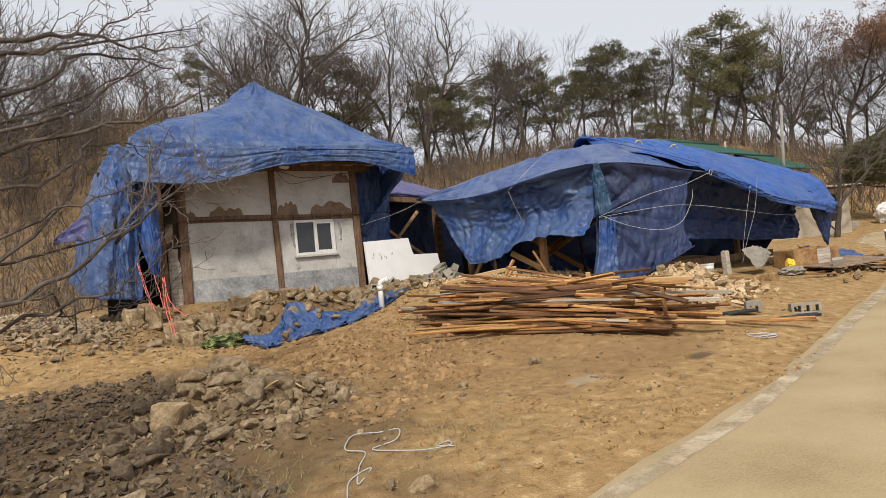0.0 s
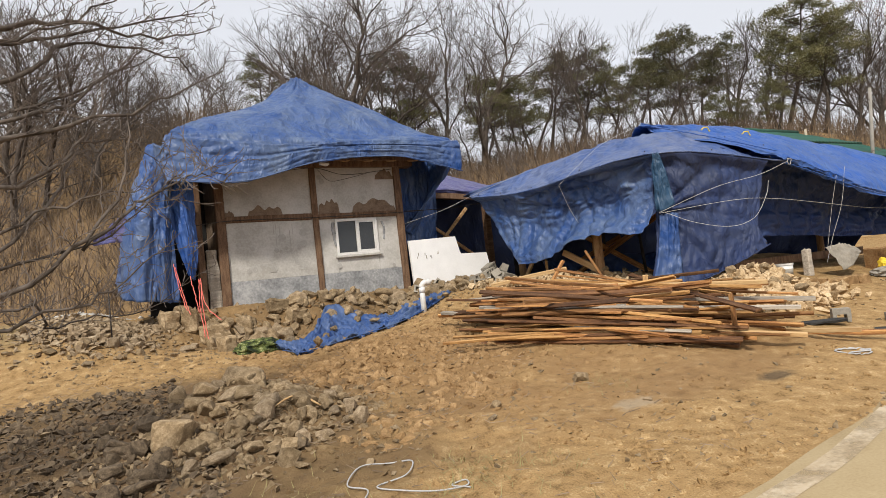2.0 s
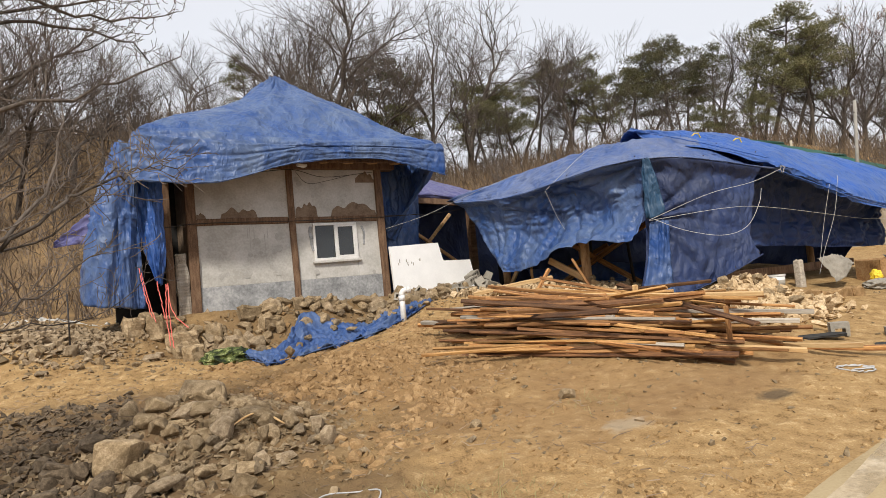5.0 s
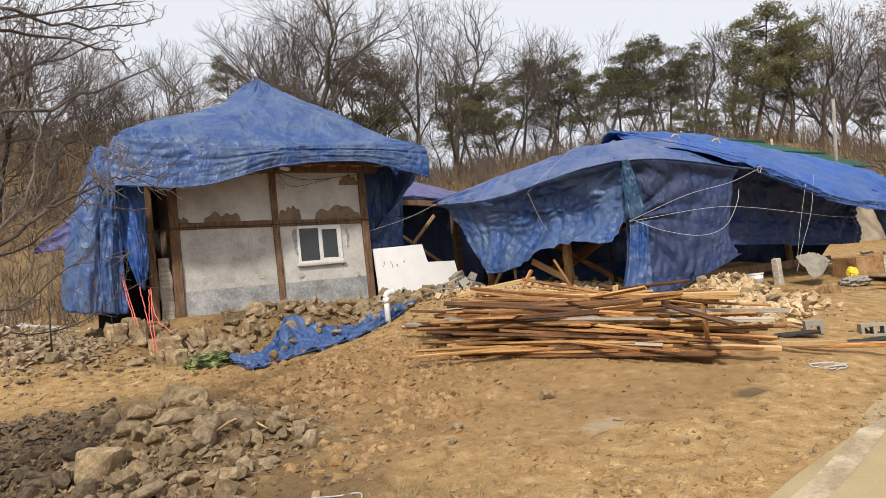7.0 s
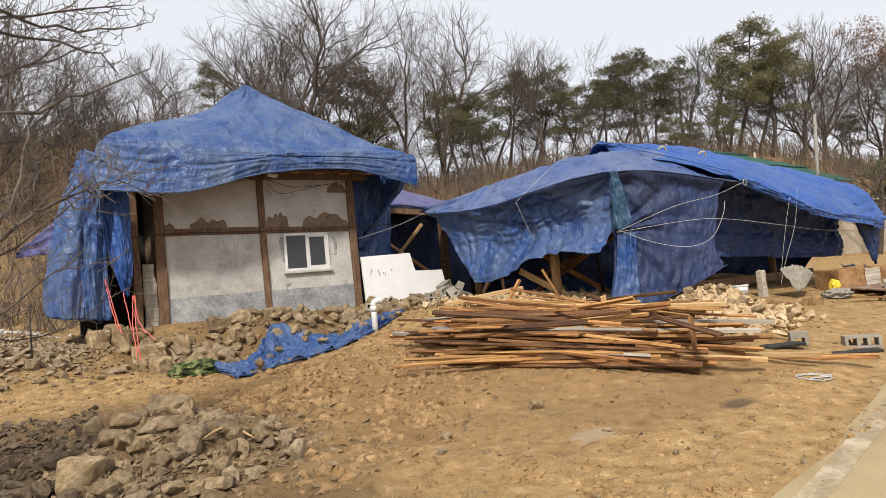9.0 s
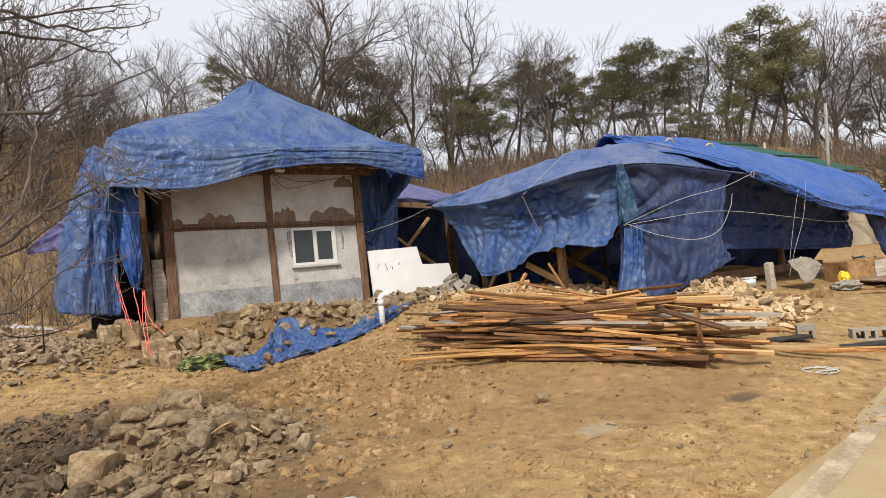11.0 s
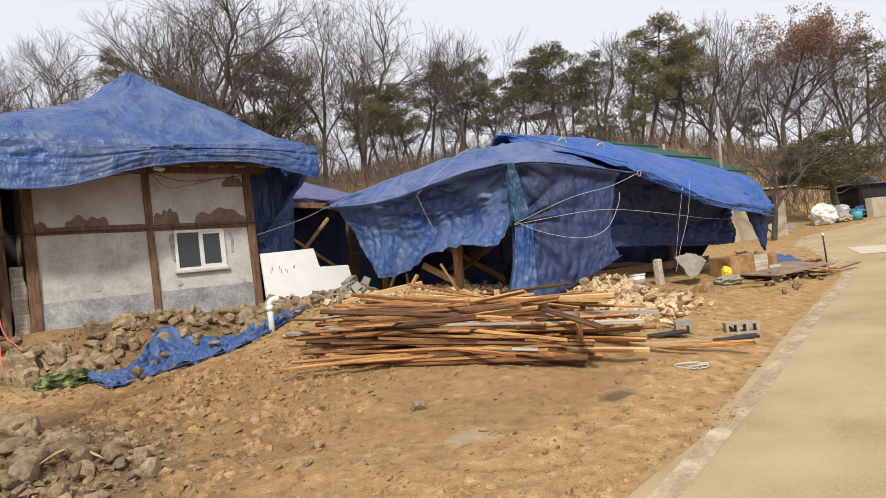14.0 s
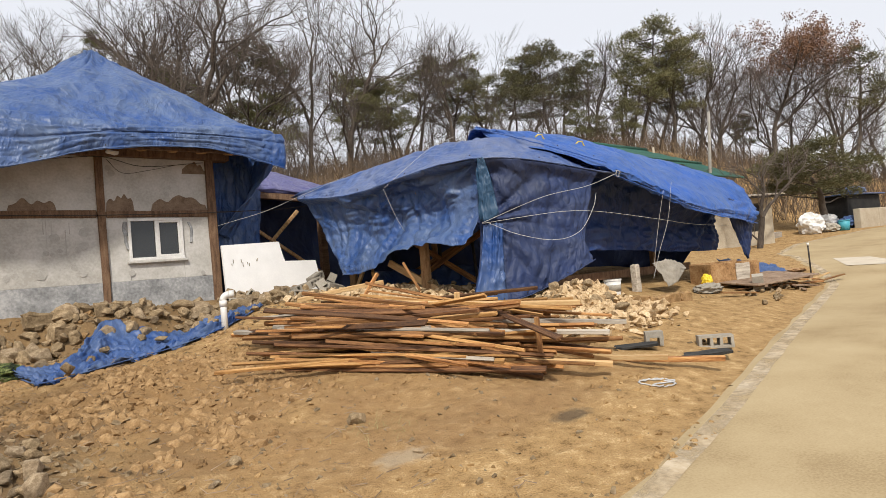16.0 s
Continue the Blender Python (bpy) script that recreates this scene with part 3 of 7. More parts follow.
# ---- the old house ----
WX0, WX1, WY, WZ0, WZ1 = 3.0, 6.81, 12.94, 1.22, 3.92


def stain(x0, x1, z0, top, seed, name, mat, parent, y=WY, wob=0.5, label=""):
    """A patch where the plaster has come away, with a ragged rim."""
    n = 26
    pts = []
    for i in range(n + 1):
        t = i / n
        h = top * (0.35 + 0.65 * math.sin(math.pi * min(1, max(0, t))) ** 0.6) * (1 + wob * noise.noise(Vector((t * 5, seed, 0)))) * (0.0 if i in (0, n) else 1)
        pts.append((x0 + (x1 - x0) * t, z0 + max(0.0, h)))
    verts = [(x, y - 0.004, z) for x, z in pts] + [(x, y - 0.004, z0) for x, _ in pts]
    faces = [(i, i + 1, n + 2 + i, n + 1 + i)[::-1] for i in range(n)]
    return link(name, mesh_of(name, verts, faces), mat, parent, label)


def old_house():
    h = thing("old_house", (4.9, 13, 1.2), "small old timber-framed house with white plaster walls, mid renovation", "house")
    h.matrix_world = Matrix.Identity(4)
    t = 0.16
    xm = 4.885
    # plaster infill, panel by panel
    def panel(x0, x1, z0, z1, mat, name="wall_panel", label="", proud=0.0, seed=0):
        return part(name, box((x0, WY - proud, z0), (x1, WY + t, z1), 0.006, None, 0.004, 3, seed), mat, h, label)
    panel(WX0, xm, 2.9, WZ1, "plaster", seed=1)
    panel(xm, WX1, 2.9, WZ1, "plaster", seed=2)
    panel(WX0, xm, 1.64, 2.82, "plaster", seed=3)
    wx0, wx1, wz0, wz1 = 5.29, 6.23, 2.02, 2.765
    panel(xm, wx0, 1.64, 2.82, "plaster", seed=4)
    panel(wx1, WX1, 1.64, 2.82, "plaster", seed=5)
    panel(wx0, wx1, 1.64, wz0, "plaster", seed=6)
    panel(wx0, wx1, wz1, 2.82, "plaster", seed=7)
    panel(WX0, xm, WZ0 - 0.25, 1.64, "cement", "cement_skirting", "grey cement skirting with pale patches", 0.012, 8)
    panel(xm, WX1, WZ0 - 0.25, 1.64, "cement", "cement_skirting", "grey cement skirting with pale patches", 0.012, 9)
    # frame timbers
    def timber(lo, hi, name="beam", seed=0):
        return part(name, box(lo, hi, 0.012, None, 0.012, 3, seed), "beam", h)
    timber((WX0 - 0.12, WY - 0.06, WZ0 - 0.3), (WX0 + 0.06, WY + 0.12, WZ1), "post", 1)
    timber((xm - 0.07, WY - 0.05, WZ0 - 0.2), (xm + 0.055, WY + 0.12, WZ1), "post", 2)
    timber((WX1 - 0.07, WY - 0.06, WZ0 - 0.2), (WX1 + 0.09, WY + 0.12, WZ1), "post", 3)
    timber((WX0 + 0.06, WY - 0.03, 2.80), (xm - 0.085, WY + 0.1, 2.93), "beam", 4)
    timber((xm + 0.065, WY - 0.03, 2.79), (WX1 - 0.07, WY + 0.1, 2.91), "beam", 5)
    timber((WX0 - 0.4, WY - 0.1, WZ1 - 0.03), (WX1 + 0.4, WY + 0.16, WZ1 + 0.14), "wall_plate", 6)
    # where plaster has fallen above the rail
    stain(WX0 + 0.06, 3.24, 2.93, 0.1, 1, "bare_patch", "mud", h)
    stain(3.5, 4.2, 2.93, 0.17, 2, "bare_patch", "mud", h, wob=0.9)
    stain(4.95, 5.42, 2.91, 0.27, 3, "bare_patch", "mud", h, wob=0.7)
    stain(5.7, 6.74, 2.91, 0.26, 4, "bare_patch", "mud", h, wob=0.7)
    stain(6.3, 6.78, 3.62, 0.2, 6, "bare_patch", "mud", h, wob=0.7)
    # damp blots and runs
    rnd = random.Random(4)
    for k in range(26):
        x, z, r = rnd.uniform(3.2, 4.7), rnd.uniform(1.75, 2.72), rnd.uniform(0.03, 0.085)
        if k > 17:
            x, z, r = rnd.uniform(5.0, 6.7), rnd.choice((rnd.uniform(1.68, 1.9), rnd.uniform(3.2, 3.7))), rnd.uniform(0.02, 0.06)
        bm = bmesh.new()
        bmesh.ops.create_circle(bm, cap_ends=True, segments=14, radius=r)
        for v in bm.verts:
            v.co *= 1 + 0.25 * noise.noise(v.co * 20 + Vector((k, 0, 0)))
        bmesh.ops.transform(bm, matrix=pose(x, WY - 0.006 - 0.0006 * k, z, 90), verts=bm.verts)
        part("damp_blot", bm, "damp", h)
    for k, (x, z, ln) in enumerate(((4.02, 2.77, 0.45), (4.1, 2.75, 0.3), (4.3, 2.6, 0.5), (4.36, 2.72, 0.2), (3.98, 2.74, 0.22))):
        part("drip_run", box((x, WY - 0.0065, z - ln), (x + 0.014, WY - 0.001, z), 0.0, None, 0.004, 2, k), "damp", h)
    # side and back walls; the porch wall is near-black for the porch's shade
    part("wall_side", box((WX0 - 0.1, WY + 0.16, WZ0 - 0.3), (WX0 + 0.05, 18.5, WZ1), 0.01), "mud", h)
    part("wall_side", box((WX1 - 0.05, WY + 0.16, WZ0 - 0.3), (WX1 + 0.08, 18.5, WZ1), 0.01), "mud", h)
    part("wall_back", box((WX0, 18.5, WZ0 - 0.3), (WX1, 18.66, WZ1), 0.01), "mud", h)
    part("porch_wall", box((1.7, 14.3, 1.1), (2.9, 14.42, 4.1), 0.01), "dark", h, "back wall of the porch, the porch's shade in its colour")
    # porch posts at the corner, pale where they were cut
    part("door_post", box((2.5, WY - 0.02, 1.1), (2.63, WY + 0.1, 3.9), 0.01, None, 0.015, 3, 11), "beam", h)
    part("jamb_board", box((2.66, WY - 0.05, 1.12), (2.86, WY + 0.06, 2.3), 0.02, None, 0.05, 5, 12), "grey_wood", h, "pale split timber jamb board")
    # eaves: rafters and a board lying over them
    for k in range(11):
        x = 2.35 + 0.53 * k
        tube_part("rafter", [(x, 13.6, 4.22), (x + 0.02, 12.9, 4.06), (x + 0.01, 12.45, 3.97)], [0.05, 0.055, 0.05], "post", h)
    part("eave_board", box((2.3, 12.45, 4.02), (7.65, 12.95, 4.05), 0.006, None, 0.02, 3, 5), "beam", h)
    part("eave_beam", box((2.3, 12.42, 3.95), (7.65, 12.5, 4.02), 0.01, None, 0.02, 3, 6), "beam", h)
    # window
    w = part("window", box((wx0 - 0.01, WY - 0.035, wz0 - 0.02), (wx1 + 0.02, WY + 0.02, wz0 + 0.035), 0.006), "white", h, "white plastic sliding window with two dark panes")
    part("sill", box((wx0 - 0.05, WY - 0.07, wz0 - 0.07), (wx1 + 0.06, WY - 0.0, wz0 - 0.02), 0.01, None, 0.006, 2), "plaster", w)
    fr = 0.042
    for name, lo, hi in (("frame_head", (wx0, wz1 - fr), (wx1, wz1 + 0.01)), ("frame_jamb", (wx0 - 0.01, wz0 + 0.035), (wx0 + fr, wz1 - fr)),
                         ("frame_jamb", (wx1 - fr, wz0 + 0.035), (wx1 + 0.01, wz1 - fr))):
        part(name, box((lo[0], WY - 0.035, lo[1]), (hi[0], WY + 0.03, hi[1]), 0.005), "white", w)
    xc = (wx0 + wx1) / 2 + 0.02
    part("sash_rail", box((xc + 0.04, WY - 0.03, wz0 + 0.035), (wx1 - fr, WY - 0.002, wz0 + 0.075), 0.004), "white", w)
    part("sash_rail", box((xc + 0.04, WY - 0.03, wz1 - fr - 0.035), (wx1 - fr, WY - 0.002, wz1 - fr), 0.004), "white", w)
    part("sash_stile", box((wx1 - fr - 0.04, WY - 0.03, wz0 + 0.075), (wx1 - fr, WY - 0.002, wz1 - fr - 0.035), 0.004), "white", w)
    part("sash_stile", box((xc - 0.04, WY - 0.028, wz0 + 0.035), (xc + 0.04, WY + 0.01, wz1 - fr), 0.005), "white", w)
    for a, b in ((wx0 + fr, xc - 0.05), (xc + 0.05, wx1 - fr)):
        part("pane", box((a, WY + 0.005, wz0 + 0.035), (b, WY + 0.012, wz1 - fr)), "glass", w)
        part("curtain", box((a, WY + 0.05, wz0 + 0.0), (b, WY + 0.06, wz1)), "blind", w)
    # crumbled render round the window
    for k, (x, z, a, b) in enumerate(((5.2, 2.6, 0.07, 0.12), (5.22, 2.35, 0.05, 0.14), (6.36, 2.5, 0.05, 0.2))):
        part("render_lump", box((x, WY - 0.02, z - b), (x + a, WY + 0.01, z + b), 0.01, None, 0.04, 3, k + 30), "cement", h)
    # small brackets and nails on the plaster and wires under the plate
    part("bracket", box((4.92, 12.42, 3.85), (5.12, 12.5, 3.9), 0.01, None, 0.02, 2), "white", h, "small white insulator bracket")
    tube_part("wire", [spline([(3.1, 12.9, 3.86), (4.0, 12.88, 3.8), (4.9, 12.8, 3.86), (5.6, 12.85, 3.72), (6.7, 12.88, 3.84)], k / 20) for k in range(21)], 0.007, "iron", h, sides=4)
    tube_part("wire", [spline([(2.3, 12.5, 2.72), (3.2, 12.86, 2.84), (4.9, 12.85, 2.83), (6.9, 12.86, 2.86), (7.7, 12.9, 2.9)], k / 20) for k in range(21)], 0.008, "iron", h, sides=5)
    tube_part("wire", [spline([(5.0, 12.88, 3.84), (5.25, 12.9, 3.6), (5.7, 12.9, 3.66), (6.2, 12.9, 3.78)], k / 14) for k in range(15)], 0.006, "iron", h, sides=4)
    return h


def house_tarps():
    """Blue sheets tied over the house's roof; they hang past the eaves."""
    roof = drape("roof_tarp", [
        [(4.95, 14.5, 6.26), (5.05, 14.4, 6.33), (5.2, 14.35, 6.36), (5.35, 14.4, 6.33), (5.45, 14.5, 6.24)],
        [(3.9, 13.7, 5.42), (4.6, 13.4, 5.44), (5.2, 13.35, 5.48), (5.9, 13.35, 5.5), (6.45, 13.5, 5.48)],
        [(2.75, 12.75, 4.86), (3.9, 12.6, 4.74), (5.2, 12.6, 4.68), (6.4, 12.65, 4.7), (7.35, 12.65, 4.72)],
        [(2.08, 12.2, 4.42), (3.5, 12.05, 4.26), (5.0, 12.02, 4.25), (6.5, 12.05, 4.32), (8.0, 12.1, 4.34)],
        [(1.92, 12.05, 3.9), (3.4, 11.9, 3.82), (4.9, 11.94, 4.06), (6.5, 11.95, 4.12), (8.06, 12.02, 4.0)],
        [(1.98, 11.95, 3.48), (3.3, 11.84, 3.44), (4.8, 11.92, 3.82), (6.5, 11.96, 3.92), (8.02, 12.02, 3.62)],
    ], 190, 150, "tarp", folds=0.06, fold_dir=(0.9, 1.3), wrinkle=0.012, seed=2, ragged=0.03, rolls=[(0.5, 0.03, 0.02), (0.6, 0.075, 0.018), (0.74, 0.035, 0.02)], pins=[(5.2, 14.35, 6.36), (2.0, 12.2, 4.3, 0.3), (8.0, 12.1, 4.36, 0.3), (4.95, 12.1, 4.1, 0.4)], crease=0.11, reach=1.4)
    hem(roof, [(1.98, 11.95, 3.48), (3.3, 11.84, 3.44), (4.8, 11.92, 3.82), (6.5, 11.96, 3.92), (8.02, 12.02, 3.62)], "tarp")
    tagged(roof, "large weathered blue tarpaulin draped over the hipped roof", "tarpaulin")
    west = drape("roof_tarp", [
        [(5.1, 14.6, 6.12), (5.1, 16.5, 6.15), (5.1, 19.2, 6.15)],
        [(4.15, 13.95, 5.2), (3.7, 16, 5.35), (3.7, 19.2, 5.35)],
        [(2.95, 13.05, 4.55), (2.7, 15.5, 4.65), (2.7, 19.2, 4.75)],
        [(2.1, 12.5, 4.15), (1.98, 15, 4.25), (1.98, 19.2, 4.35)]], 40, 30, "tarp", roof, folds=0.05, seed=5)
    east = drape("roof_tarp", [
        [(5.3, 14.6, 6.12), (5.3, 16.5, 6.15), (5.3, 19.2, 6.15)],
        [(6.3, 13.85, 5.2), (6.5, 16, 5.2), (6.5, 19.2, 5.2)],
        [(7.15, 13.0, 4.55), (7.3, 15.5, 4.5), (7.3, 19.2, 4.5)],
        [(7.85, 12.5, 4.15), (7.8, 15, 4.1), (7.8, 19.2, 4.1)]], 40, 30, "tarp", roof, folds=0.05, seed=6)
    ec = drape("side_curtain", [
        [(8.02, 12.1, 4.3), (7.98, 13.2, 4.25), (7.9, 15.5, 4.2)],
        [(7.95, 12.35, 3.75), (7.95, 13.3, 3.5), (7.9, 15.5, 3.3)],
        [(7.5, 12.75, 3.0), (7.75, 13.5, 2.9), (7.8, 15.5, 2.7)],
        [(6.98, 13.02, 2.42), (7.6, 13.6, 2.2), (7.7, 15.5, 2.0)]], 40, 40, "tarp", folds=0.14, fold_dir=(2.2, 0.5), seed=9, pins=[(8.0, 12.1, 4.3)], crease=0.08)
    eb = drape("side_curtain", [
        [(6.98, 13.2, 4.2), (7.5, 13.25, 4.2), (7.95, 13.35, 4.18)],
        [(6.98, 13.25, 3.1), (7.5, 13.3, 3.1), (8.0, 13.4, 3.1)],
        [(6.98, 13.2, 2.1), (7.5, 13.3, 2.12), (8.02, 13.4, 2.2)]], 40, 40, "tarp", folds=0.1, fold_dir=(1.6, 0.6), seed=19, pins=[(7.95, 13.3, 4.2)], crease=0.06)
    tagged(eb, "shaded blue tarpaulin closing the space beside the house wall", "tarpaulin")
    tagged(ec, "blue tarpaulin hanging from the eave beside the plastered wall", "tarpaulin")
    wc = drape("side_curtain", [
        [(2.12, 12.2, 3.9), (1.98, 12.26, 4.2), (1.93, 13.4, 4.25), (1.95, 16, 4.3)],
        [(2.08, 12.36, 3.3), (1.86, 12.42, 3.4), (1.62, 12.9, 3.4), (1.6, 16, 3.4)],
        [(2.05, 12.5, 2.5), (1.74, 12.5, 2.5), (1.4, 12.75, 2.55), (1.4, 16, 2.5)],
        [(2.06, 12.6, 1.36), (1.7, 12.5, 1.4), (1.3, 12.75, 1.5), (1.25, 16, 1.9)]], 110, 70, "tarp", folds=0.17, fold_dir=(2.2, 0.6), wrinkle=0.012, seed=12, pins=[(2.0, 12.3, 4.0), (1.75, 12.5, 3.0, 0.6)], crease=0.08, reach=1.4)
    tagged(wc, "creased blue tarpaulin hanging from the eave down to the ground", "tarpaulin")
    fl = drape("tarp_flap", [
        [(1.98, 12.4, 3.66), (2.2, 12.36, 3.8), (2.5, 12.4, 3.84)],
        [(1.98, 12.45, 2.95), (2.26, 12.3, 2.9), (2.5, 12.42, 2.88)],
        [(2.1, 12.44, 2.35), (2.32, 12.32, 2.25), (2.5, 12.42, 2.3)],
        [(2.24, 12.42, 1.82), (2.33, 12.4, 1.72), (2.41, 12.42, 1.74)]], 40, 44, "tarp_new", folds=0.12, fold_dir=(1.6, 0.5), seed=15, pins=[(2.2, 12.36, 3.7)], crease=0.06)
    tagged(fl, "loose pointed corner of blue tarpaulin hanging by the porch", "tarpaulin")
    wing = drape("tarp_wing", [
        [(1.72, 12.75, 3.3), (1.3, 12.95, 3.02), (0.8, 13.2, 2.62)],
        [(1.7, 12.72, 2.95), (1.3, 12.9, 2.8), (0.8, 13.2, 2.58)],
        [(1.66, 12.7, 2.58), (1.25, 12.85, 2.54), (0.8, 13.2, 2.54)]], 30, 20, "tarp_violet", folds=0.06, seed=17, pins=[(1.7, 12.7, 3.0)], crease=0.05)
    tagged(wing, "faded edge of tarpaulin pulled sideways by a string", "tarpaulin")


old_house()
house_tarps()


# ---- the shed under its tarpaulins ----
def shed():
    s = thing("timber_shed", (10, 9, 0.9), "dismantled timber shed frame standing under blue tarpaulins", "shed")
    s.matrix_world = Matrix.Identity(4)
    def post(x, y, z0, z1, r=0.075, lean=(0, 0), mat="post", name="post"):
        tube_part(name, [(x, y, z0), (x + lean[0] * 0.5, y + lean[1] * 0.5, (z0 + z1) / 2), (x + lean[0], y + lean[1], z1)], [r * 1.08, r, r * 0.95], mat, s, sides=10)
    post(8.98, 9.06, 0.75, 2.7, 0.085)
    post(9.35, 12.0, 0.85, 2.9, 0.08)
    post(9.3, 7.7, 0.7, 2.8, 0.07, mat="beam")
    post(11.4, 9.4, 0.85, 3.4, 0.07)
    post(11.6, 12.0, 0.85, 3.0, 0.07)
    post(12.7, 8.9, 0.7, 2.9, 0.08)
    post(15.2, 8.6, 0.7, 2.5, 0.07)
    post(13.6, 9.6, 0.9, 3.2, 0.07)
    post(10.6, 10.6, 0.9, 2.9, 0.03, mat="iron", name="prop")
    post(10.3, 9.2, 0.85, 2.6, 0.03, (0.15, 0.3), mat="iron", name="prop")
    def brace(a, b, mat="fresh", w=0.05, name="brace"):
        a, b = Vector(a), Vector(b)
        L = (b - a).length
        ob = part(name, box((0, -w / 2, -w), (L, w / 2, w), 0.006, None, 0.006, 2), mat, s)
        ob.matrix_local = Matrix.Translation(a) @ (b - a).to_track_quat("X", "Z").to_matrix().to_4x4()
    brace((8.72, 9.75, 1.55), (9.15, 8.6, 0.85), "fresh", 0.06)
    brace((9.35, 12.0, 1.0), (9.2, 11.3, 1.55))
    brace((9.7, 10.8, 1.0), (10.4, 8.8, 2.1), "plank")
    brace((9.9, 10.9, 2.1), (10.5, 9.2, 0.95), "plank")
    brace((10.1, 12.2, 0.95), (10.9, 10.4, 1.8), "plank")
    brace((8.95, 10.6, 0.95), (8.75, 10.35, 1.45), "fresh")
    brace((9.2, 12.2, 2.85), (9.3, 7.4, 2.8), "beam", 0.07, "eave_beam")
    brace((10.4, 9.2, 3.6), (13.4, 8.9, 3.65), "beam", 0.07, "ridge_beam")
    # low sill timbers along the open side
    brace((10.9, 8.3, 0.95), (15.5, 7.9, 0.95), "beam", 0.08, "sill_beam")
    part("stump", box((12.36, 7.2, 0.55), (12.5, 7.34, 1.12), 0.02, None, 0.02, 2), "grey_wood", s)
    # boarded back of the shed, coloured near-black for the shade inside
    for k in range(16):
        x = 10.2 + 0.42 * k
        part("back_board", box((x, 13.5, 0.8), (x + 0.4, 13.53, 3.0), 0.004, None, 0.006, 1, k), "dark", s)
    return s


def shed_tarps():
    eave = [(8.38, 12.35, 3.04), (8.5, 10.4, 2.86), (8.83, 7.4, 2.95), (11.55, 6.85, 2.7)]
    old = drape("shed_tarp", [
        [(10.6, 14.2, 3.0), (11.5, 13.2, 3.1), (12.6, 12.2, 3.1), (13.4, 11.6, 3.1)],
        [(8.75, 13.2, 3.22), (9.65, 10.8, 3.58), (10.45, 9.15, 3.74), (12.2, 8.8, 3.7)],
        [(8.55, 12.7, 3.17), (9.0, 10.6, 3.24), (9.6, 8.4, 3.36), (11.6, 7.7, 3.26)],
        eave,
    ], 120, 80, "tarp_roof", folds=0.06, ragged=0, fold_dir=(2.0, 1.6), seed=21, wrinkle=0.008, pins=[(8.83, 7.4, 2.95), (10.4, 9.1, 3.75), (8.45, 9.3, 2.85), (11.4, 6.9, 2.76)], crease=0.08, reach=1.4, hold=(0, 0.12))
    hem(old, [p + Vector((0, 0, 0.01)) for p in (spline(eave, k / 12) for k in range(13))], "tarp_roof")
    tagged(old, "dusty faded blue tarpaulin stretched over the shed roof", "tarpaulin")
    brt = drape("shed_tarp", [
        [(12.6, 12.3, 3.1), (14.4, 11.4, 3.0), (16.2, 10.4, 2.7), (17.4, 9.6, 2.2)],
        [(10.35, 9.15, 3.85), (12.3, 8.85, 3.86), (13.9, 8.5, 3.6), (16.7, 7.9, 2.94)],
        [(10.5, 8.6, 3.7), (12.3, 7.7, 3.4), (13.9, 7.5, 3.06), (16.7, 7.2, 2.74)],
        [(11.3, 6.88, 2.88), (12.3, 6.68, 2.56), (13.5, 6.62, 2.28), (16.5, 6.7, 2.04)],
        [(11.45, 6.84, 2.68), (12.4, 6.64, 2.36), (13.6, 6.56, 2.06), (16.3, 6.68, 1.74)],
    ], 130, 80, "tarp_new", folds=0.07, ragged=0.01, fold_dir=(1.4, 1.6), seed=23, wrinkle=0.01, pins=[(11.4, 6.8, 2.75), (10.4, 9.1, 3.75), (12.8, 6.6, 2.5), (16.5, 6.8, 2.2)], crease=0.06, reach=1.7)
    hem(brt, [(11.45, 6.84, 2.68), (12.4, 6.64, 2.36), (13.6, 6.56, 2.06), (16.3, 6.68, 1.74)], "tarp_new")
    hem(brt, [(10.36, 9.14, 3.87), (10.42, 8.85, 3.81), (10.52, 8.6, 3.73), (10.9, 7.8, 3.36), (11.3, 6.88, 2.9)], "tarp_new")
    tagged(brt, "newer bright blue tarpaulin tied over the shed roof", "tarpaulin")
    wc = drape("side_curtain", [
        [spline(eave, k / 9) for k in range(7)],
        [(8.5, 12.0, 2.55), (8.66, 10.3, 2.45), (8.76, 8.8, 2.5), (8.84, 7.48, 2.6)],
        [(8.5, 11.6, 2.05), (8.68, 10.2, 2.1), (8.74, 8.8, 2.2), (8.8, 7.56, 2.2)],
        [(8.25, 10.75, 1.44), (8.28, 9.72, 1.58), (8.34, 8.6, 1.84), (8.5, 7.6, 1.77)]], 110, 60, "tarp", folds=0.14, fold_dir=(1.3, 0.9), seed=27, wrinkle=0.009, ragged=0, pins=[(8.83, 7.4, 2.95), (8.42, 9.28, 2.8), (8.5, 11.0, 1.5)], crease=0.11, reach=1.5, hold=(0.1, 0))
    tagged(wc, "sagging blue tarpaulin curtain along the shed's side", "tarpaulin")
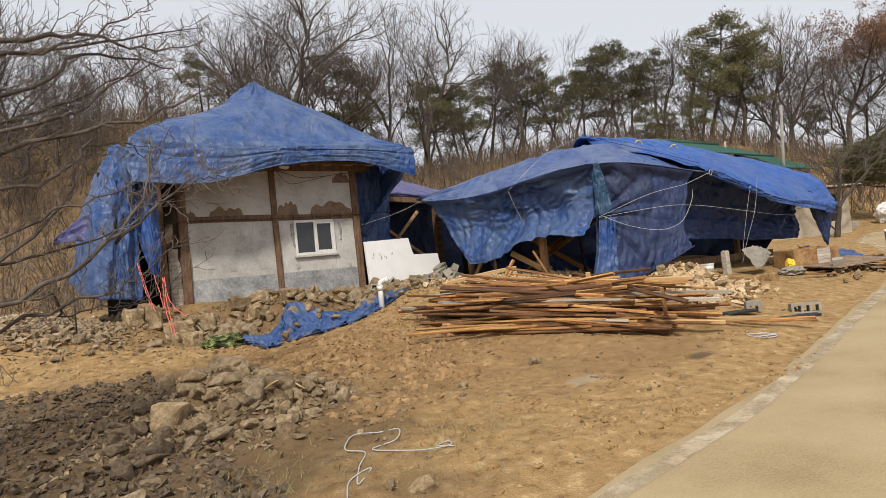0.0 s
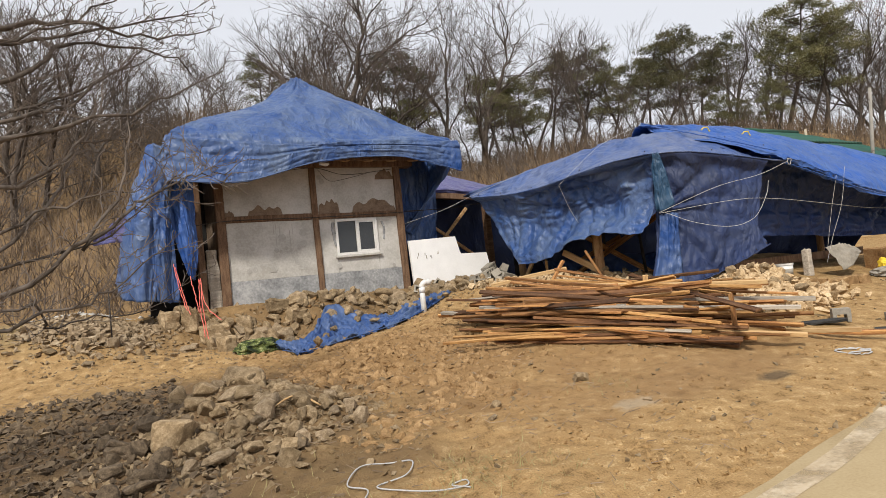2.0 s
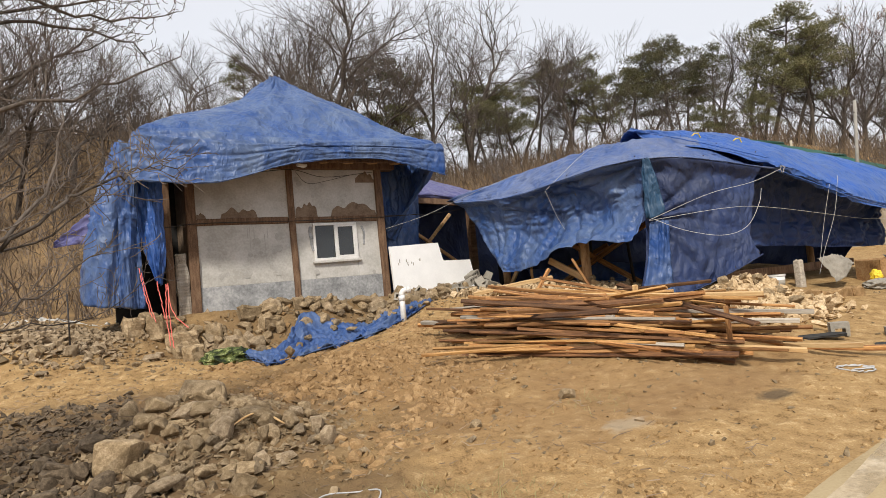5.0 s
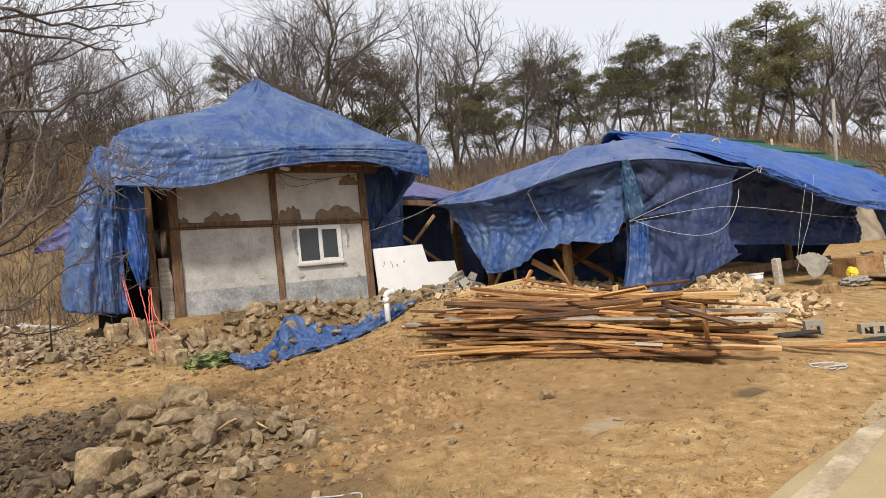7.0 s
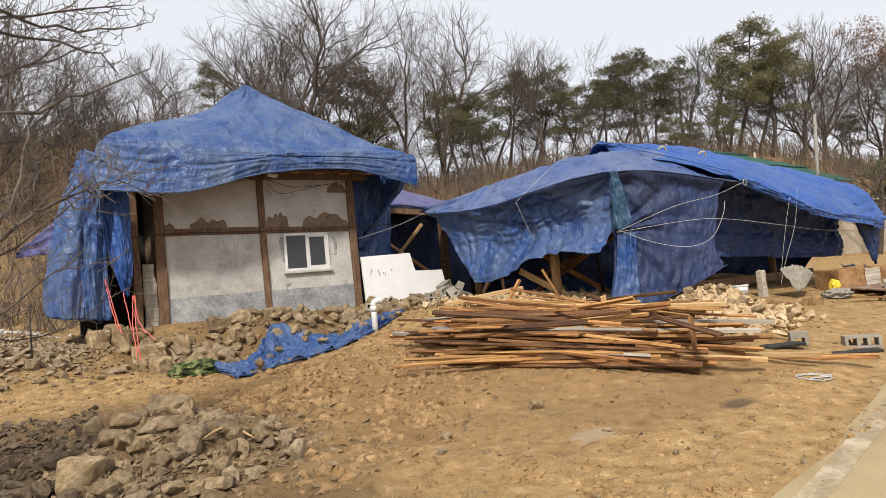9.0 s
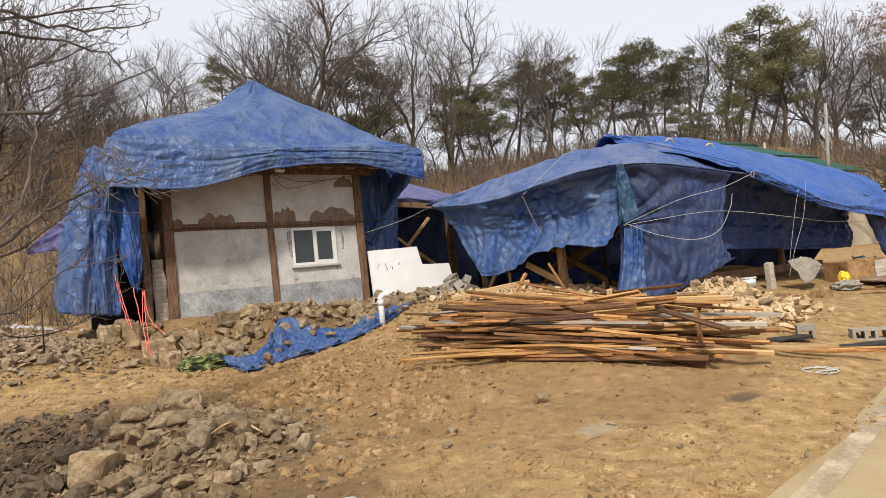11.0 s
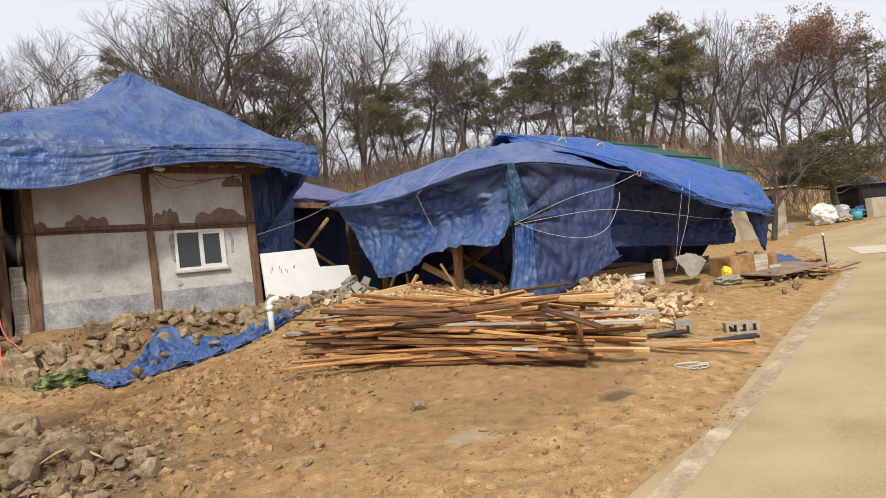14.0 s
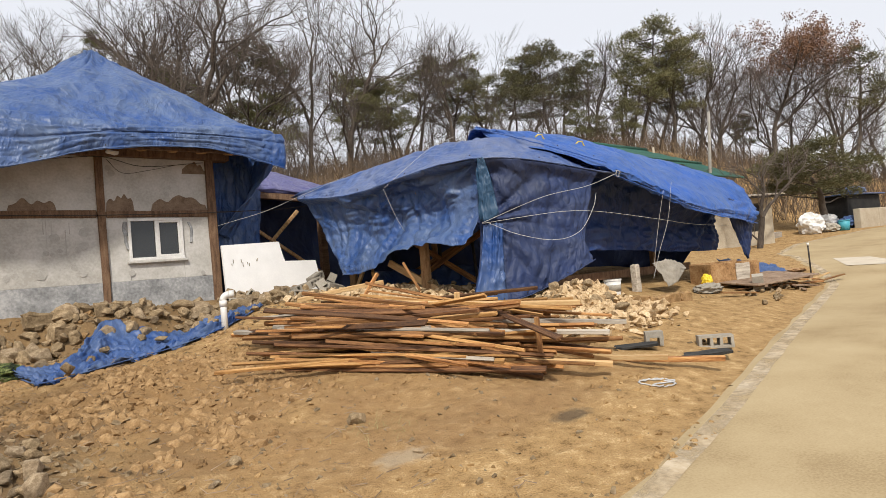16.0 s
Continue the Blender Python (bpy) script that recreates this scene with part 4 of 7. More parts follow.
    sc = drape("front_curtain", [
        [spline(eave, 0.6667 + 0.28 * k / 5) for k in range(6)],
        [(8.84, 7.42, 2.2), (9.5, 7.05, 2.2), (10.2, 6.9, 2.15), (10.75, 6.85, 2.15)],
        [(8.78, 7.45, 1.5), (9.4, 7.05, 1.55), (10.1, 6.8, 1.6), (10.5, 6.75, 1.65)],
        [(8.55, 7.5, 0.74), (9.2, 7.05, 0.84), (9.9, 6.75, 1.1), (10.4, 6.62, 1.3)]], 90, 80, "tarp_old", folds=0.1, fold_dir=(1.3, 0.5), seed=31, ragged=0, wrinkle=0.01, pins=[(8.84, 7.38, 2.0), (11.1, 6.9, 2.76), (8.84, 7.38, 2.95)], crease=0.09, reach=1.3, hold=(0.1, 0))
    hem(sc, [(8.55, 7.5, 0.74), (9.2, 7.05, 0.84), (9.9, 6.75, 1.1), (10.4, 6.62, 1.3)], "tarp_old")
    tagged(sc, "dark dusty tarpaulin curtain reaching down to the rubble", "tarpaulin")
    st = drape("curtain_strip", [
        [(8.8, 7.36, 1.95), (8.95, 7.26, 1.97), (9.05, 7.2, 1.95)],
        [(8.7, 7.38, 1.4), (8.85, 7.26, 1.4), (9.0, 7.18, 1.4)],
        [(8.5, 7.44, 0.72), (8.72, 7.3, 0.72), (8.98, 7.16, 0.76)]], 18, 40, "tarp", sc, folds=0.08, fold_dir=(1.5, 0.5), seed=33)
    st["label"] = "brighter blue strip of tarpaulin"
    teal = drape("torn_flap", [
        [(8.8, 7.38, 2.96), (8.83, 7.34, 2.96), (8.86, 7.3, 2.96)],
        [(8.77, 7.4, 2.6), (8.82, 7.31, 2.6), (8.9, 7.22, 2.6)],
        [(8.75, 7.4, 2.02), (8.82, 7.28, 2.0), (8.94, 7.16, 2.1)]], 16, 30, "tarp_teal", sc, folds=0.06, seed=35)
    teal["label"] = "teal corner flap"
    # inner curtain: the eave's shade is put into its darker blue
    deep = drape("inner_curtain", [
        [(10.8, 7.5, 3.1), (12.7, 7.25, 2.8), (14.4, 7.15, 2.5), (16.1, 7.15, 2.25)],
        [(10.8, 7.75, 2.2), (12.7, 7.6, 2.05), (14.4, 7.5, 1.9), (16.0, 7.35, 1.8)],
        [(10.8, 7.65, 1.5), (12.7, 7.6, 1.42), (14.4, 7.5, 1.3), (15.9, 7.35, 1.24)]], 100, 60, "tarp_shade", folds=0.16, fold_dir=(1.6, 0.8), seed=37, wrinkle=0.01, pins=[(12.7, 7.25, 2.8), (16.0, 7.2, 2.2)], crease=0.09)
    tagged(deep, "blue tarpaulin wall hanging under the shed's eave, eave shade in its colour", "tarpaulin")
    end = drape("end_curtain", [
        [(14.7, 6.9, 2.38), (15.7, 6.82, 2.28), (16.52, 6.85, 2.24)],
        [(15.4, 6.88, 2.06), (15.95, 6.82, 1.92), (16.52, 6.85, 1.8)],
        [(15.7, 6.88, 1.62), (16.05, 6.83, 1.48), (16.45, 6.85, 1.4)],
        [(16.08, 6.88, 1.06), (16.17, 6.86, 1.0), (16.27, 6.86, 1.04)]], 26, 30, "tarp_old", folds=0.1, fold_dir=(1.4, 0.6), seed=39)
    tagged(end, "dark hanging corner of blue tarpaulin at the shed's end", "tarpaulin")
    link_roof = drape("link_tarp", [
        [(7.2, 17.5, 4.5), (9.0, 17.5, 4.2), (11.5, 17, 3.8)],
        [(7.3, 15.6, 4.68), (9.0, 15.5, 4.32), (11.2, 15.2, 3.7)],
        [(7.5, 13.9, 3.68), (9.0, 13.9, 3.58), (10.8, 13.7, 3.35)],
        [(7.5, 13.85, 3.38), (9.0, 13.85, 3.32), (10.8, 13.65, 3.1)]], 50, 40, "tarp_violet", folds=0.06, fold_dir=(1.5, 2), seed=41)
    tagged(link_roof, "violet-faded tarpaulin over the low roof between the buildings", "tarpaulin")
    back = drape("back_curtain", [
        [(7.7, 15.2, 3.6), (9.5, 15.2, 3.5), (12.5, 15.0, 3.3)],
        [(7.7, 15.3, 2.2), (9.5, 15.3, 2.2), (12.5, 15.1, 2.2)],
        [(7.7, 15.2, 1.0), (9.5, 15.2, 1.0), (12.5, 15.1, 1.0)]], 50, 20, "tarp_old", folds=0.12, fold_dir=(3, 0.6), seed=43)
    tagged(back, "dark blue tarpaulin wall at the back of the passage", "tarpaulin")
    # added sheet round back and east end, blocks light so the inside stays dark
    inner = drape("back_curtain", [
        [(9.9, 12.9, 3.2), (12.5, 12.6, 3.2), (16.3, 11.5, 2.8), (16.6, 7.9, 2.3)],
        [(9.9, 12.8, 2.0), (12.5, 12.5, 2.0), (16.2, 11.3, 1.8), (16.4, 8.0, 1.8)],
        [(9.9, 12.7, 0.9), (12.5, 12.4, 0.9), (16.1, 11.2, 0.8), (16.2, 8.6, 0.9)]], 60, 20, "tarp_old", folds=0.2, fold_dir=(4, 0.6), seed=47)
    tagged(inner, "added dark tarpaulin wall keeping light out of the shed's back", "tarpaulin")
    side = drape("passage_curtain", [
        [(7.75, 13.7, 3.5), (7.95, 13.6, 3.45), (8.1, 13.5, 3.42)],
        [(7.6, 13.6, 2.7), (7.8, 13.5, 2.75), (8.05, 13.45, 2.8)],
        [(7.2, 13.3, 2.2), (7.6, 13.4, 2.25), (7.95, 13.4, 2.35)]], 24, 24, "tarp", folds=0.1, fold_dir=(2, 0.6), seed=45)
    tagged(side, "gathered blue tarpaulin curtain beside the passage", "tarpaulin")


def passage_frame():
    p = thing("timber_trestle", (8.7, 14, 1), "cross-braced timber frame in the dark passage", "timber frame")
    p.matrix_world = Matrix.Identity(4)
    def stick(a, b, mat, w, name):
        a, b = Vector(a), Vector(b)
        ob = part(name, box((0, -w / 2, -w / 2), ((b - a).length, w / 2, w / 2), 0.006, None, 0.006, 2), mat, p)
        ob.matrix_local = Matrix.Translation(a) @ (b - a).to_track_quat("X", "Z").to_matrix().to_4x4()
    stick((8.05, 13.9, 1.0), (8.05, 13.9, 3.5), "beam", 0.12, "post")
    stick((9.75, 13.9, 0.9), (9.75, 13.9, 3.3), "beam", 0.16, "post")
    stick((8.1, 13.8, 2.0), (9.1, 13.8, 3.0), "post", 0.07, "brace")
    stick((8.1, 13.75, 2.55), (9.6, 13.75, 1.5), "post", 0.07, "brace")
    stick((7.5, 13.95, 3.42), (10.6, 13.85, 3.2), "beam", 0.14, "lintel")


shed()
shed_tarps()
passage_frame()


# ---- trees ----
def fork(rnd, tall, radius, spread, depth, bole=0.3, thin=0.009, shoots=0.75, up=0.07):
    """Limbs (points, radii) of a bare broadleaved tree of about that height: a bole that forks again and again into finer limbs."""
    out = []

    def limb(start, way, length, r, left, n):
        pts, rad = [start.copy()], [r]
        p, d = start.copy(), way.normalized()
        end = max(thin * 0.55, r * (0.74 if left else 0.4))
        for i in range(n):
            bend = 0.09 if n > 3 else 0.2
            d = (d + Vector((rnd.gauss(0, bend), rnd.gauss(0, bend), rnd.gauss(up, bend * 0.6)))).normalized()
            p = p + d * (length / n)
            pts.append(p.copy())
            rad.append(r + (end - r) * (i + 1) / n)
        out.append((pts, rad))
        if not left:
            return

        def child(at, axis, angle, length, r, left):
            side = axis.orthogonal().normalized()
            side.rotate(Matrix.Rotation(rnd.uniform(0, 2 * math.pi), 3, axis))
            limb(at, axis * math.cos(angle) + side * math.sin(angle), length, max(thin, r), left, 3 if left > 1 else 2)
        for k in range(2 if rnd.random() < 0.62 else 3):
            a = spread * (rnd.uniform(0.1, 0.35) if k == 0 else rnd.uniform(0.45, 0.95))
            child(p, d, a, length * rnd.uniform(0.72, 0.94) * (1 if n < 4 else 0.72), end * (0.94 if k == 0 else rnd.uniform(0.62, 0.85)), left - 1)
        for i in range(1 if n < 4 else n // 2, n):
            if rnd.random() < shoots:
                axis = (pts[i + 1] - pts[i]).normalized()
                child(pts[i], axis, rnd.uniform(0.6, 1.15), length * rnd.uniform(0.45, 0.75), rad[i] * rnd.uniform(0.3, 0.5), max(0, left - 2))

    limb(Vector((0, 0, -0.3)), Vector((rnd.gauss(0, 0.05), rnd.gauss(0, 0.05), 1)), tall * bole + 0.3, radius, depth, 5)
    top = max(p.z for pts, _ in out for p in pts)
    k = tall / top
    return [([p * k for p in pts], rad) for pts, rad in out]


def limb_meshes(name, limbs, split):
    """Two meshes: the bole with its main limbs, and the fine branches."""
    out = []
    for stout in (True, False):
        verts, faces = [], []
        for pts, rad in limbs:
            if (rad[0] >= split) == stout:
                v, f = tube(pts, rad, (7 if rad[0] > 0.1 else 5) if stout else 3, caps=False)
                b = len(verts)
                verts += v
                faces += [tuple(i + b for i in q) for q in f]
        out.append(mesh_of(name, verts, faces, False))
    return out


def bare_tree(seed, tall, spread=0.75, depth=6, radius=0.17, label="leafless grey-barked tree on the wooded slope", bole=0.3, thin=0.009, shoots=0.75, up=0.07):
    a, b = limb_meshes("bare_tree", fork(random.Random(seed), tall, radius, spread, depth, bole, thin, shoots, up), 0.03 if radius > 0.1 else 0.016)
    t = thing("bare_tree", (0, 0, 0), label, "tree", "trees on the slope")
    link("trunk", a, "bark", t)
    link("branchwork", b, "twig", t)
    return t


def needle_pad(rnd, verts, faces, c, rx, rz, many, blade, dome=0.6):
    """One flat, ragged pad of foliage: a shallow dome of small tufts."""
    for k in range(many):
        a, r = rnd.uniform(0, 6.28), rnd.random() ** 0.5
        ragged = 1 + 0.4 * noise.noise(Vector((math.cos(a) * 1.7, math.sin(a) * 1.7, c.x * 3 + c.z)))
        top = (1 - r * r) * dome
        p = c + Vector((math.cos(a) * r * rx * ragged, math.sin(a) * r * rx * ragged, rz * (top + rnd.gauss(0, 0.28))))
        d = Vector((math.cos(a) * r + rnd.gauss(0, 0.7), math.sin(a) * r + rnd.gauss(0, 0.7), rnd.uniform(-0.1, 1.1))).normalized()
        w = d.cross(Vector((rnd.gauss(0, 1), rnd.gauss(0, 1), rnd.gauss(0, 1)))).normalized() * blade[0] * rnd.uniform(0.7, 1.3)
        b = len(verts)
        verts += [p - w, p + w, p + d * blade[1] * rnd.uniform(0.7, 1.4)]
        faces.append((b, b + 1, b + 2))


def pine_tree(seed, tall, label="dark green pine with a bare crooked trunk and layered crown", low=0.45, wide=2.0, mat="needle", name="pine_tree", many=170, boughs=13, radius=0.15, bend=0.07):
    """Crooked bole, level boughs that turn up at their ends, and a pad of needles over each fork of a bough."""
    rnd = random.Random(seed)
    limbs, pads = [], []
    pts, p, d = [Vector((0, 0, -0.3))], Vector((0, 0, -0.3)), Vector((rnd.gauss(0, 0.1), rnd.gauss(0, 0.1), 1))
    n = 9
    for i in range(n):
        d = (d + Vector((rnd.gauss(0, bend), rnd.gauss(0, bend), 0.05))).normalized()
        p = p + d * (tall + 0.3) / n
        pts.append(p.copy())
    limbs.append((pts, [radius * (1 - 0.8 * i / n) for i in range(n + 1)]))
    for k in range(boughs):
        t = low + (1 - low) * (k + rnd.random() * 0.8) / boughs
        f = t * n
        i = min(n - 1, int(f))
        at = pts[i].lerp(pts[i + 1], f - i)
        a = k * 2.4 + rnd.gauss(0, 0.4)
        reach = wide * (1.05 - 0.62 * ((t - low) / (1 - low)) ** 1.5) * rnd.uniform(0.6, 1.1)
        way = Vector((math.cos(a), math.sin(a), rnd.uniform(-0.05, 0.3)))
        q, row = at.copy(), [at.copy()]
        for m in range(4):
            way = (way + Vector((rnd.gauss(0, 0.16), rnd.gauss(0, 0.16), rnd.gauss(0.04, 0.12)))).normalized()
            q = q + way * reach / 4
            row.append(q.copy())
            if m:
                fork_at = way.cross(Vector((0, 0, 1))).normalized() * rnd.choice((-1, 1)) * reach * rnd.uniform(0.15, 0.4) + Vector((0, 0, 0.12))
                limbs.append(([q.copy(), q + fork_at * 0.6 + Vector((0, 0, 0.03)), q + fork_at], [0.022, 0.016, 0.008]))
                pads.append((q + fork_at, rnd.uniform(0.3, 0.55) * (0.5 + 0.25 * wide)))
        limbs.append((row, [0.05 * (1 - 0.17 * m) for m in range(5)]))
        pads.append((q, rnd.uniform(0.4, 0.7) * (0.5 + 0.25 * wide)))
    pads.append((pts[-1], 0.5 * (0.5 + 0.25 * wide)))
    a, b = limb_meshes("pine_trunk", limbs, 0.03)
    t = thing(name, (0, 0, 0), label, "tree", "trees on the slope")
    link("trunk", a, "bark", t)
    tagged(link("branchwork", b, "bark", t), kind="stuff")
    verts, faces = [], []
    for c, r in pads:
        needle_pad(rnd, verts, faces, c + Vector((0, 0, 0.05)), r * 1.05, r * 0.85, int(many * (r / 0.55) ** 2), (0.026, 0.17))
    link("crown", mesh_of("crown", verts, faces), mat, t)
    return t


def leafy_oak(seed, tall):
    """A bare oak whose upper limbs still hold rusty leaves."""
    rnd = random.Random(seed)
    limbs = fork(rnd, tall, 0.19, 0.85, 7, 0.34)
    a, b = limb_meshes("oak", limbs, 0.03)
    t = thing("oak_tree", (0, 0, 0), "oak still holding rusty dead leaves in its top", "tree", "trees on the slope")
    link("trunk", a, "bark", t)
    link("branchwork", b, "twig", t)
    verts, faces = [], []
    for pts, rad in limbs:
        q = pts[-1]
        if rad[0] < 0.03 and rnd.random() < 1.1 * smooth(0.6 * tall, 0.88 * tall, q.z):
            for k in range(20):
                p = q + Vector((rnd.gauss(0, 0.17), rnd.gauss(0, 0.17), rnd.gauss(0, 0.13)))
                d = Vector((rnd.gauss(0, 1), rnd.gauss(0, 1), rnd.gauss(-0.2, 0.8))).normalized()
                w = d.orthogonal().normalized() * rnd.uniform(0.025, 0.045)
                m = len(verts)
                verts += [p, p + d * 0.06 + w, p + d * 0.13, p + d * 0.06 - w]
                faces.append((m, m + 1, m + 2, m + 3))
    link("dead_leaves", mesh_of("dead_leaves", verts, faces), "oakleaf", t)
    return t


HEAD = (0.565, 0.825)


def spot(s, u):
    """A place s metres ahead of the yard's near side and u metres to the right of the middle line."""
    return 1.1 + HEAD[0] * s + HEAD[1] * u, 0.6 + HEAD[1] * s - HEAD[0] * u


def plant(t, s, u, turn, size, first=False, tilt=3.2):
    """Sets a tree on the slope; the wood leans a little away from the prevailing wind."""
    x, y = spot(s, u)
    m = Matrix.Translation((x, y, land(x, y) - 0.1)) @ Matrix.Rotation(radians(tilt), 4, (HEAD[0], HEAD[1], 0)) @ Matrix.Rotation(turn, 4, "Z")
    if first:
        t.matrix_world = m @ Matrix.Scale(size, 4)
        return t
    c = copy_thing(t, m)
    c.scale = (size, size, size)
    return c


def woods():
    rnd = random.Random(11)
    # each kind is ten metres tall
    kinds = [bare_tree(31, 10, 0.85, 7, 0.2, bole=0.2, up=0.04, shoots=0.7), bare_tree(32, 10, 0.55, 6, 0.13, bole=0.34, up=0.09), bare_tree(33, 10, 0.9, 6, 0.17, bole=0.2, up=0.04),
             bare_tree(34, 10, 0.75, 6, 0.16, bole=0.34, up=0.05), bare_tree(35, 10, 0.6, 6, 0.13, bole=0.28, up=0.07)]
    kinds += [bare_tree(36, 10, 0.7, 5, 0.13, bole=0.3, shoots=0.6), bare_tree(38, 10, 0.6, 5, 0.12, bole=0.4, shoots=0.6)]
    used = set()

    def bare(k, s, u, tall):
        plant(kinds[k], s, u, rnd.uniform(0, 6.28), tall / 10, k not in used, rnd.gauss(3.2, 1.5))
        used.add(k)
    # the large ones that stand out against the sky
    for k, s, u, tall in ((0, 40, -9.6, 15), (1, 43, -3.4, 13.2), (0, 42, -0.8, 12.4), (3, 43, 6.4, 9.6), (1, 44, 16.5, 8.7), (3, 42, 21.6, 9.2), (2, 44, -14.6, 9.5), (2, 43, -12.4, 9),
                          (4, 30, -23.5, 11), (2, 32, -22, 9.8), (1, 34, -21.2, 7.6), (3, 28, -23.8, 12), (4, 36, -27, 9), (0, 34, -29, 11), (4, 38, -18, 6),
                          (1, 43, 23.8, 10.6), (4, 45, 26.2, 9.6), (2, 44, 34.0, 11.9), (1, 45, 36.6, 12.6), (4, 46, 9.6, 9.2), (4, 46, 40.5, 11), (1, 48, 28.8, 10.8), (4, 49, 35, 10), (3, 48, 32.4, 9.4),
                          (4, 44, 3.0, 8.5), (2, 45, 12.2, 6.8), (3, 45, 19.2, 8.4), (0, 43, 25.2, 8.4), (2, 47, 44, 10), (0, 41, -6.6, 9.5), (2, 39, -11.2, 9), (3, 44, -8.6, 11), (0, 45, -12.6, 10.5), (4, 42, -7.8, 9.5), (2, 38, -8.2, 7)):
        bare(k, s, u, tall)
    for s0, gap, tall in ((41, 4.6, 5.0), (45, 4.2, 5.8), (50, 3.6, 6.6)):
        u = -46.0
        while u < 50:
            bare(rnd.choice((5, 5, 6, 6, 4)), s0 + rnd.uniform(-2, 2), u + rnd.uniform(-1, 1), tall * rnd.uniform(0.7, 1.15))
            u += gap * rnd.uniform(0.6, 1.4)
    # pines, each kind eight metres tall
    pines = [pine_tree(51, 8, low=0.4, wide=2.5, boughs=17), pine_tree(52, 8, low=0.48, wide=2.1, boughs=14), pine_tree(53, 8, low=0.32, wide=3.1, boughs=19), pine_tree(54, 8, low=0.58, wide=1.6, boughs=9, bend=0.12)]
    done = set()
    for k, s, u, tall in ((1, 43, -6.0, 9.4), (0, 44, -16.6, 4.6), (0, 42, 0.7, 6.6), (2, 42, 2.6, 5.8), (1, 45, 4.1, 7.7), (0, 46, 6.1, 7.0), (0, 45, 10.2, 7.0), (2, 45, 8.4, 5.6), (2, 43, 13.2, 7.4), (0, 44, 14.6, 6.2), (2, 42, 19.1, 8.3),
                          (0, 43, 20.9, 7.4), (1, 41, 18.2, 5.8), (3, 42, 35.2, 10.2), (0, 40, -7.2, 5.6), (2, 41, -4.8, 5.6), (0, 44, -0.6, 5.8), (2, 38, 13.7, 2.7), (0, 38, 15.2, 2.6), (2, 39, 17.4, 3.2),
                          (1, 47, -13, 5), (0, 42, -10.4, 5.6), (2, 43, -12.4, 5), (1, 46, 17.2, 6.6), (1, 48, 11.8, 6.4), (3, 46, 23.4, 6.2), (1, 49, 2, 6.5), (0, 48, -10.5, 5.5), (1, 48, 30, 4.6)):
        plant(pines[k], s, u, u * 1.7, tall / 8, k not in done)
        done.add(k)
    plant(leafy_oak(61, 10), 43, 29.2, 0.4, 1.15, True)
    # leggy bushes at the foot of the wood
    bush = bare_tree(71, 4.6, 0.8, 5, 0.05, "leafless grey bush in the undergrowth", 0.06, 0.008, 0.5)
    for k in range(70):
        s, u = rnd.uniform(25, 42), rnd.uniform(-34, 22)
        if u > 8:
            s = rnd.uniform(37, 43)
        plant(bush, s, u, rnd.uniform(0, 6.28), rnd.uniform(0.6, 1.1), k == 0)


def brushwood():
    """Undergrowth on the slope: thousands of thin dry stems."""
    rnd = random.Random(5)
    verts, faces = [], []
    for k in range(13000):
        s, u = rnd.uniform(18, 52), rnd.uniform(-44, 44)
        if s < 23 and u > -9:
            continue
        if u > 5 and s < 30:
            continue
        x, y = spot(s, u)
        if y < edge_y(x) + 4:
            continue
        z = land(x, y) - 0.1
        tall = rnd.uniform(0.8, 2.6)
        for j in range(3):
            lean = Vector((rnd.gauss(0, 0.35), rnd.gauss(0, 0.35), 1)).normalized() * tall * rnd.uniform(0.6, 1)
            a = rnd.uniform(0, 6.28)
            w = Vector((math.cos(a), math.sin(a), 0)) * rnd.uniform(0.012, 0.03)
            base = Vector((x + rnd.gauss(0, 0.25), y + rnd.gauss(0, 0.25), z))
            b = len(verts)
            mid = base + lean * 0.55 + Vector((rnd.gauss(0, 0.1), rnd.gauss(0, 0.1), 0))
            verts += [base - w, base + w, mid + w * 0.7, mid - w * 0.7, base + lean]
            faces += [(b, b + 1, b + 2, b + 3), (b + 3, b + 2, b + 4)]
            for q in range(2):
                tw = Vector((rnd.gauss(0, 0.5), rnd.gauss(0, 0.5), rnd.uniform(0.3, 0.8))) * tall * 0.35
                b = len(verts)
                verts += [mid - w * 0.5, mid + w * 0.5, mid + tw]
                faces.append((b, b + 1, b + 2))
    tagged(link("brushwood", mesh_of("brushwood", verts, faces), "brush"), "tangled dry brown brushwood covering the slope", "brush", kind="stuff")


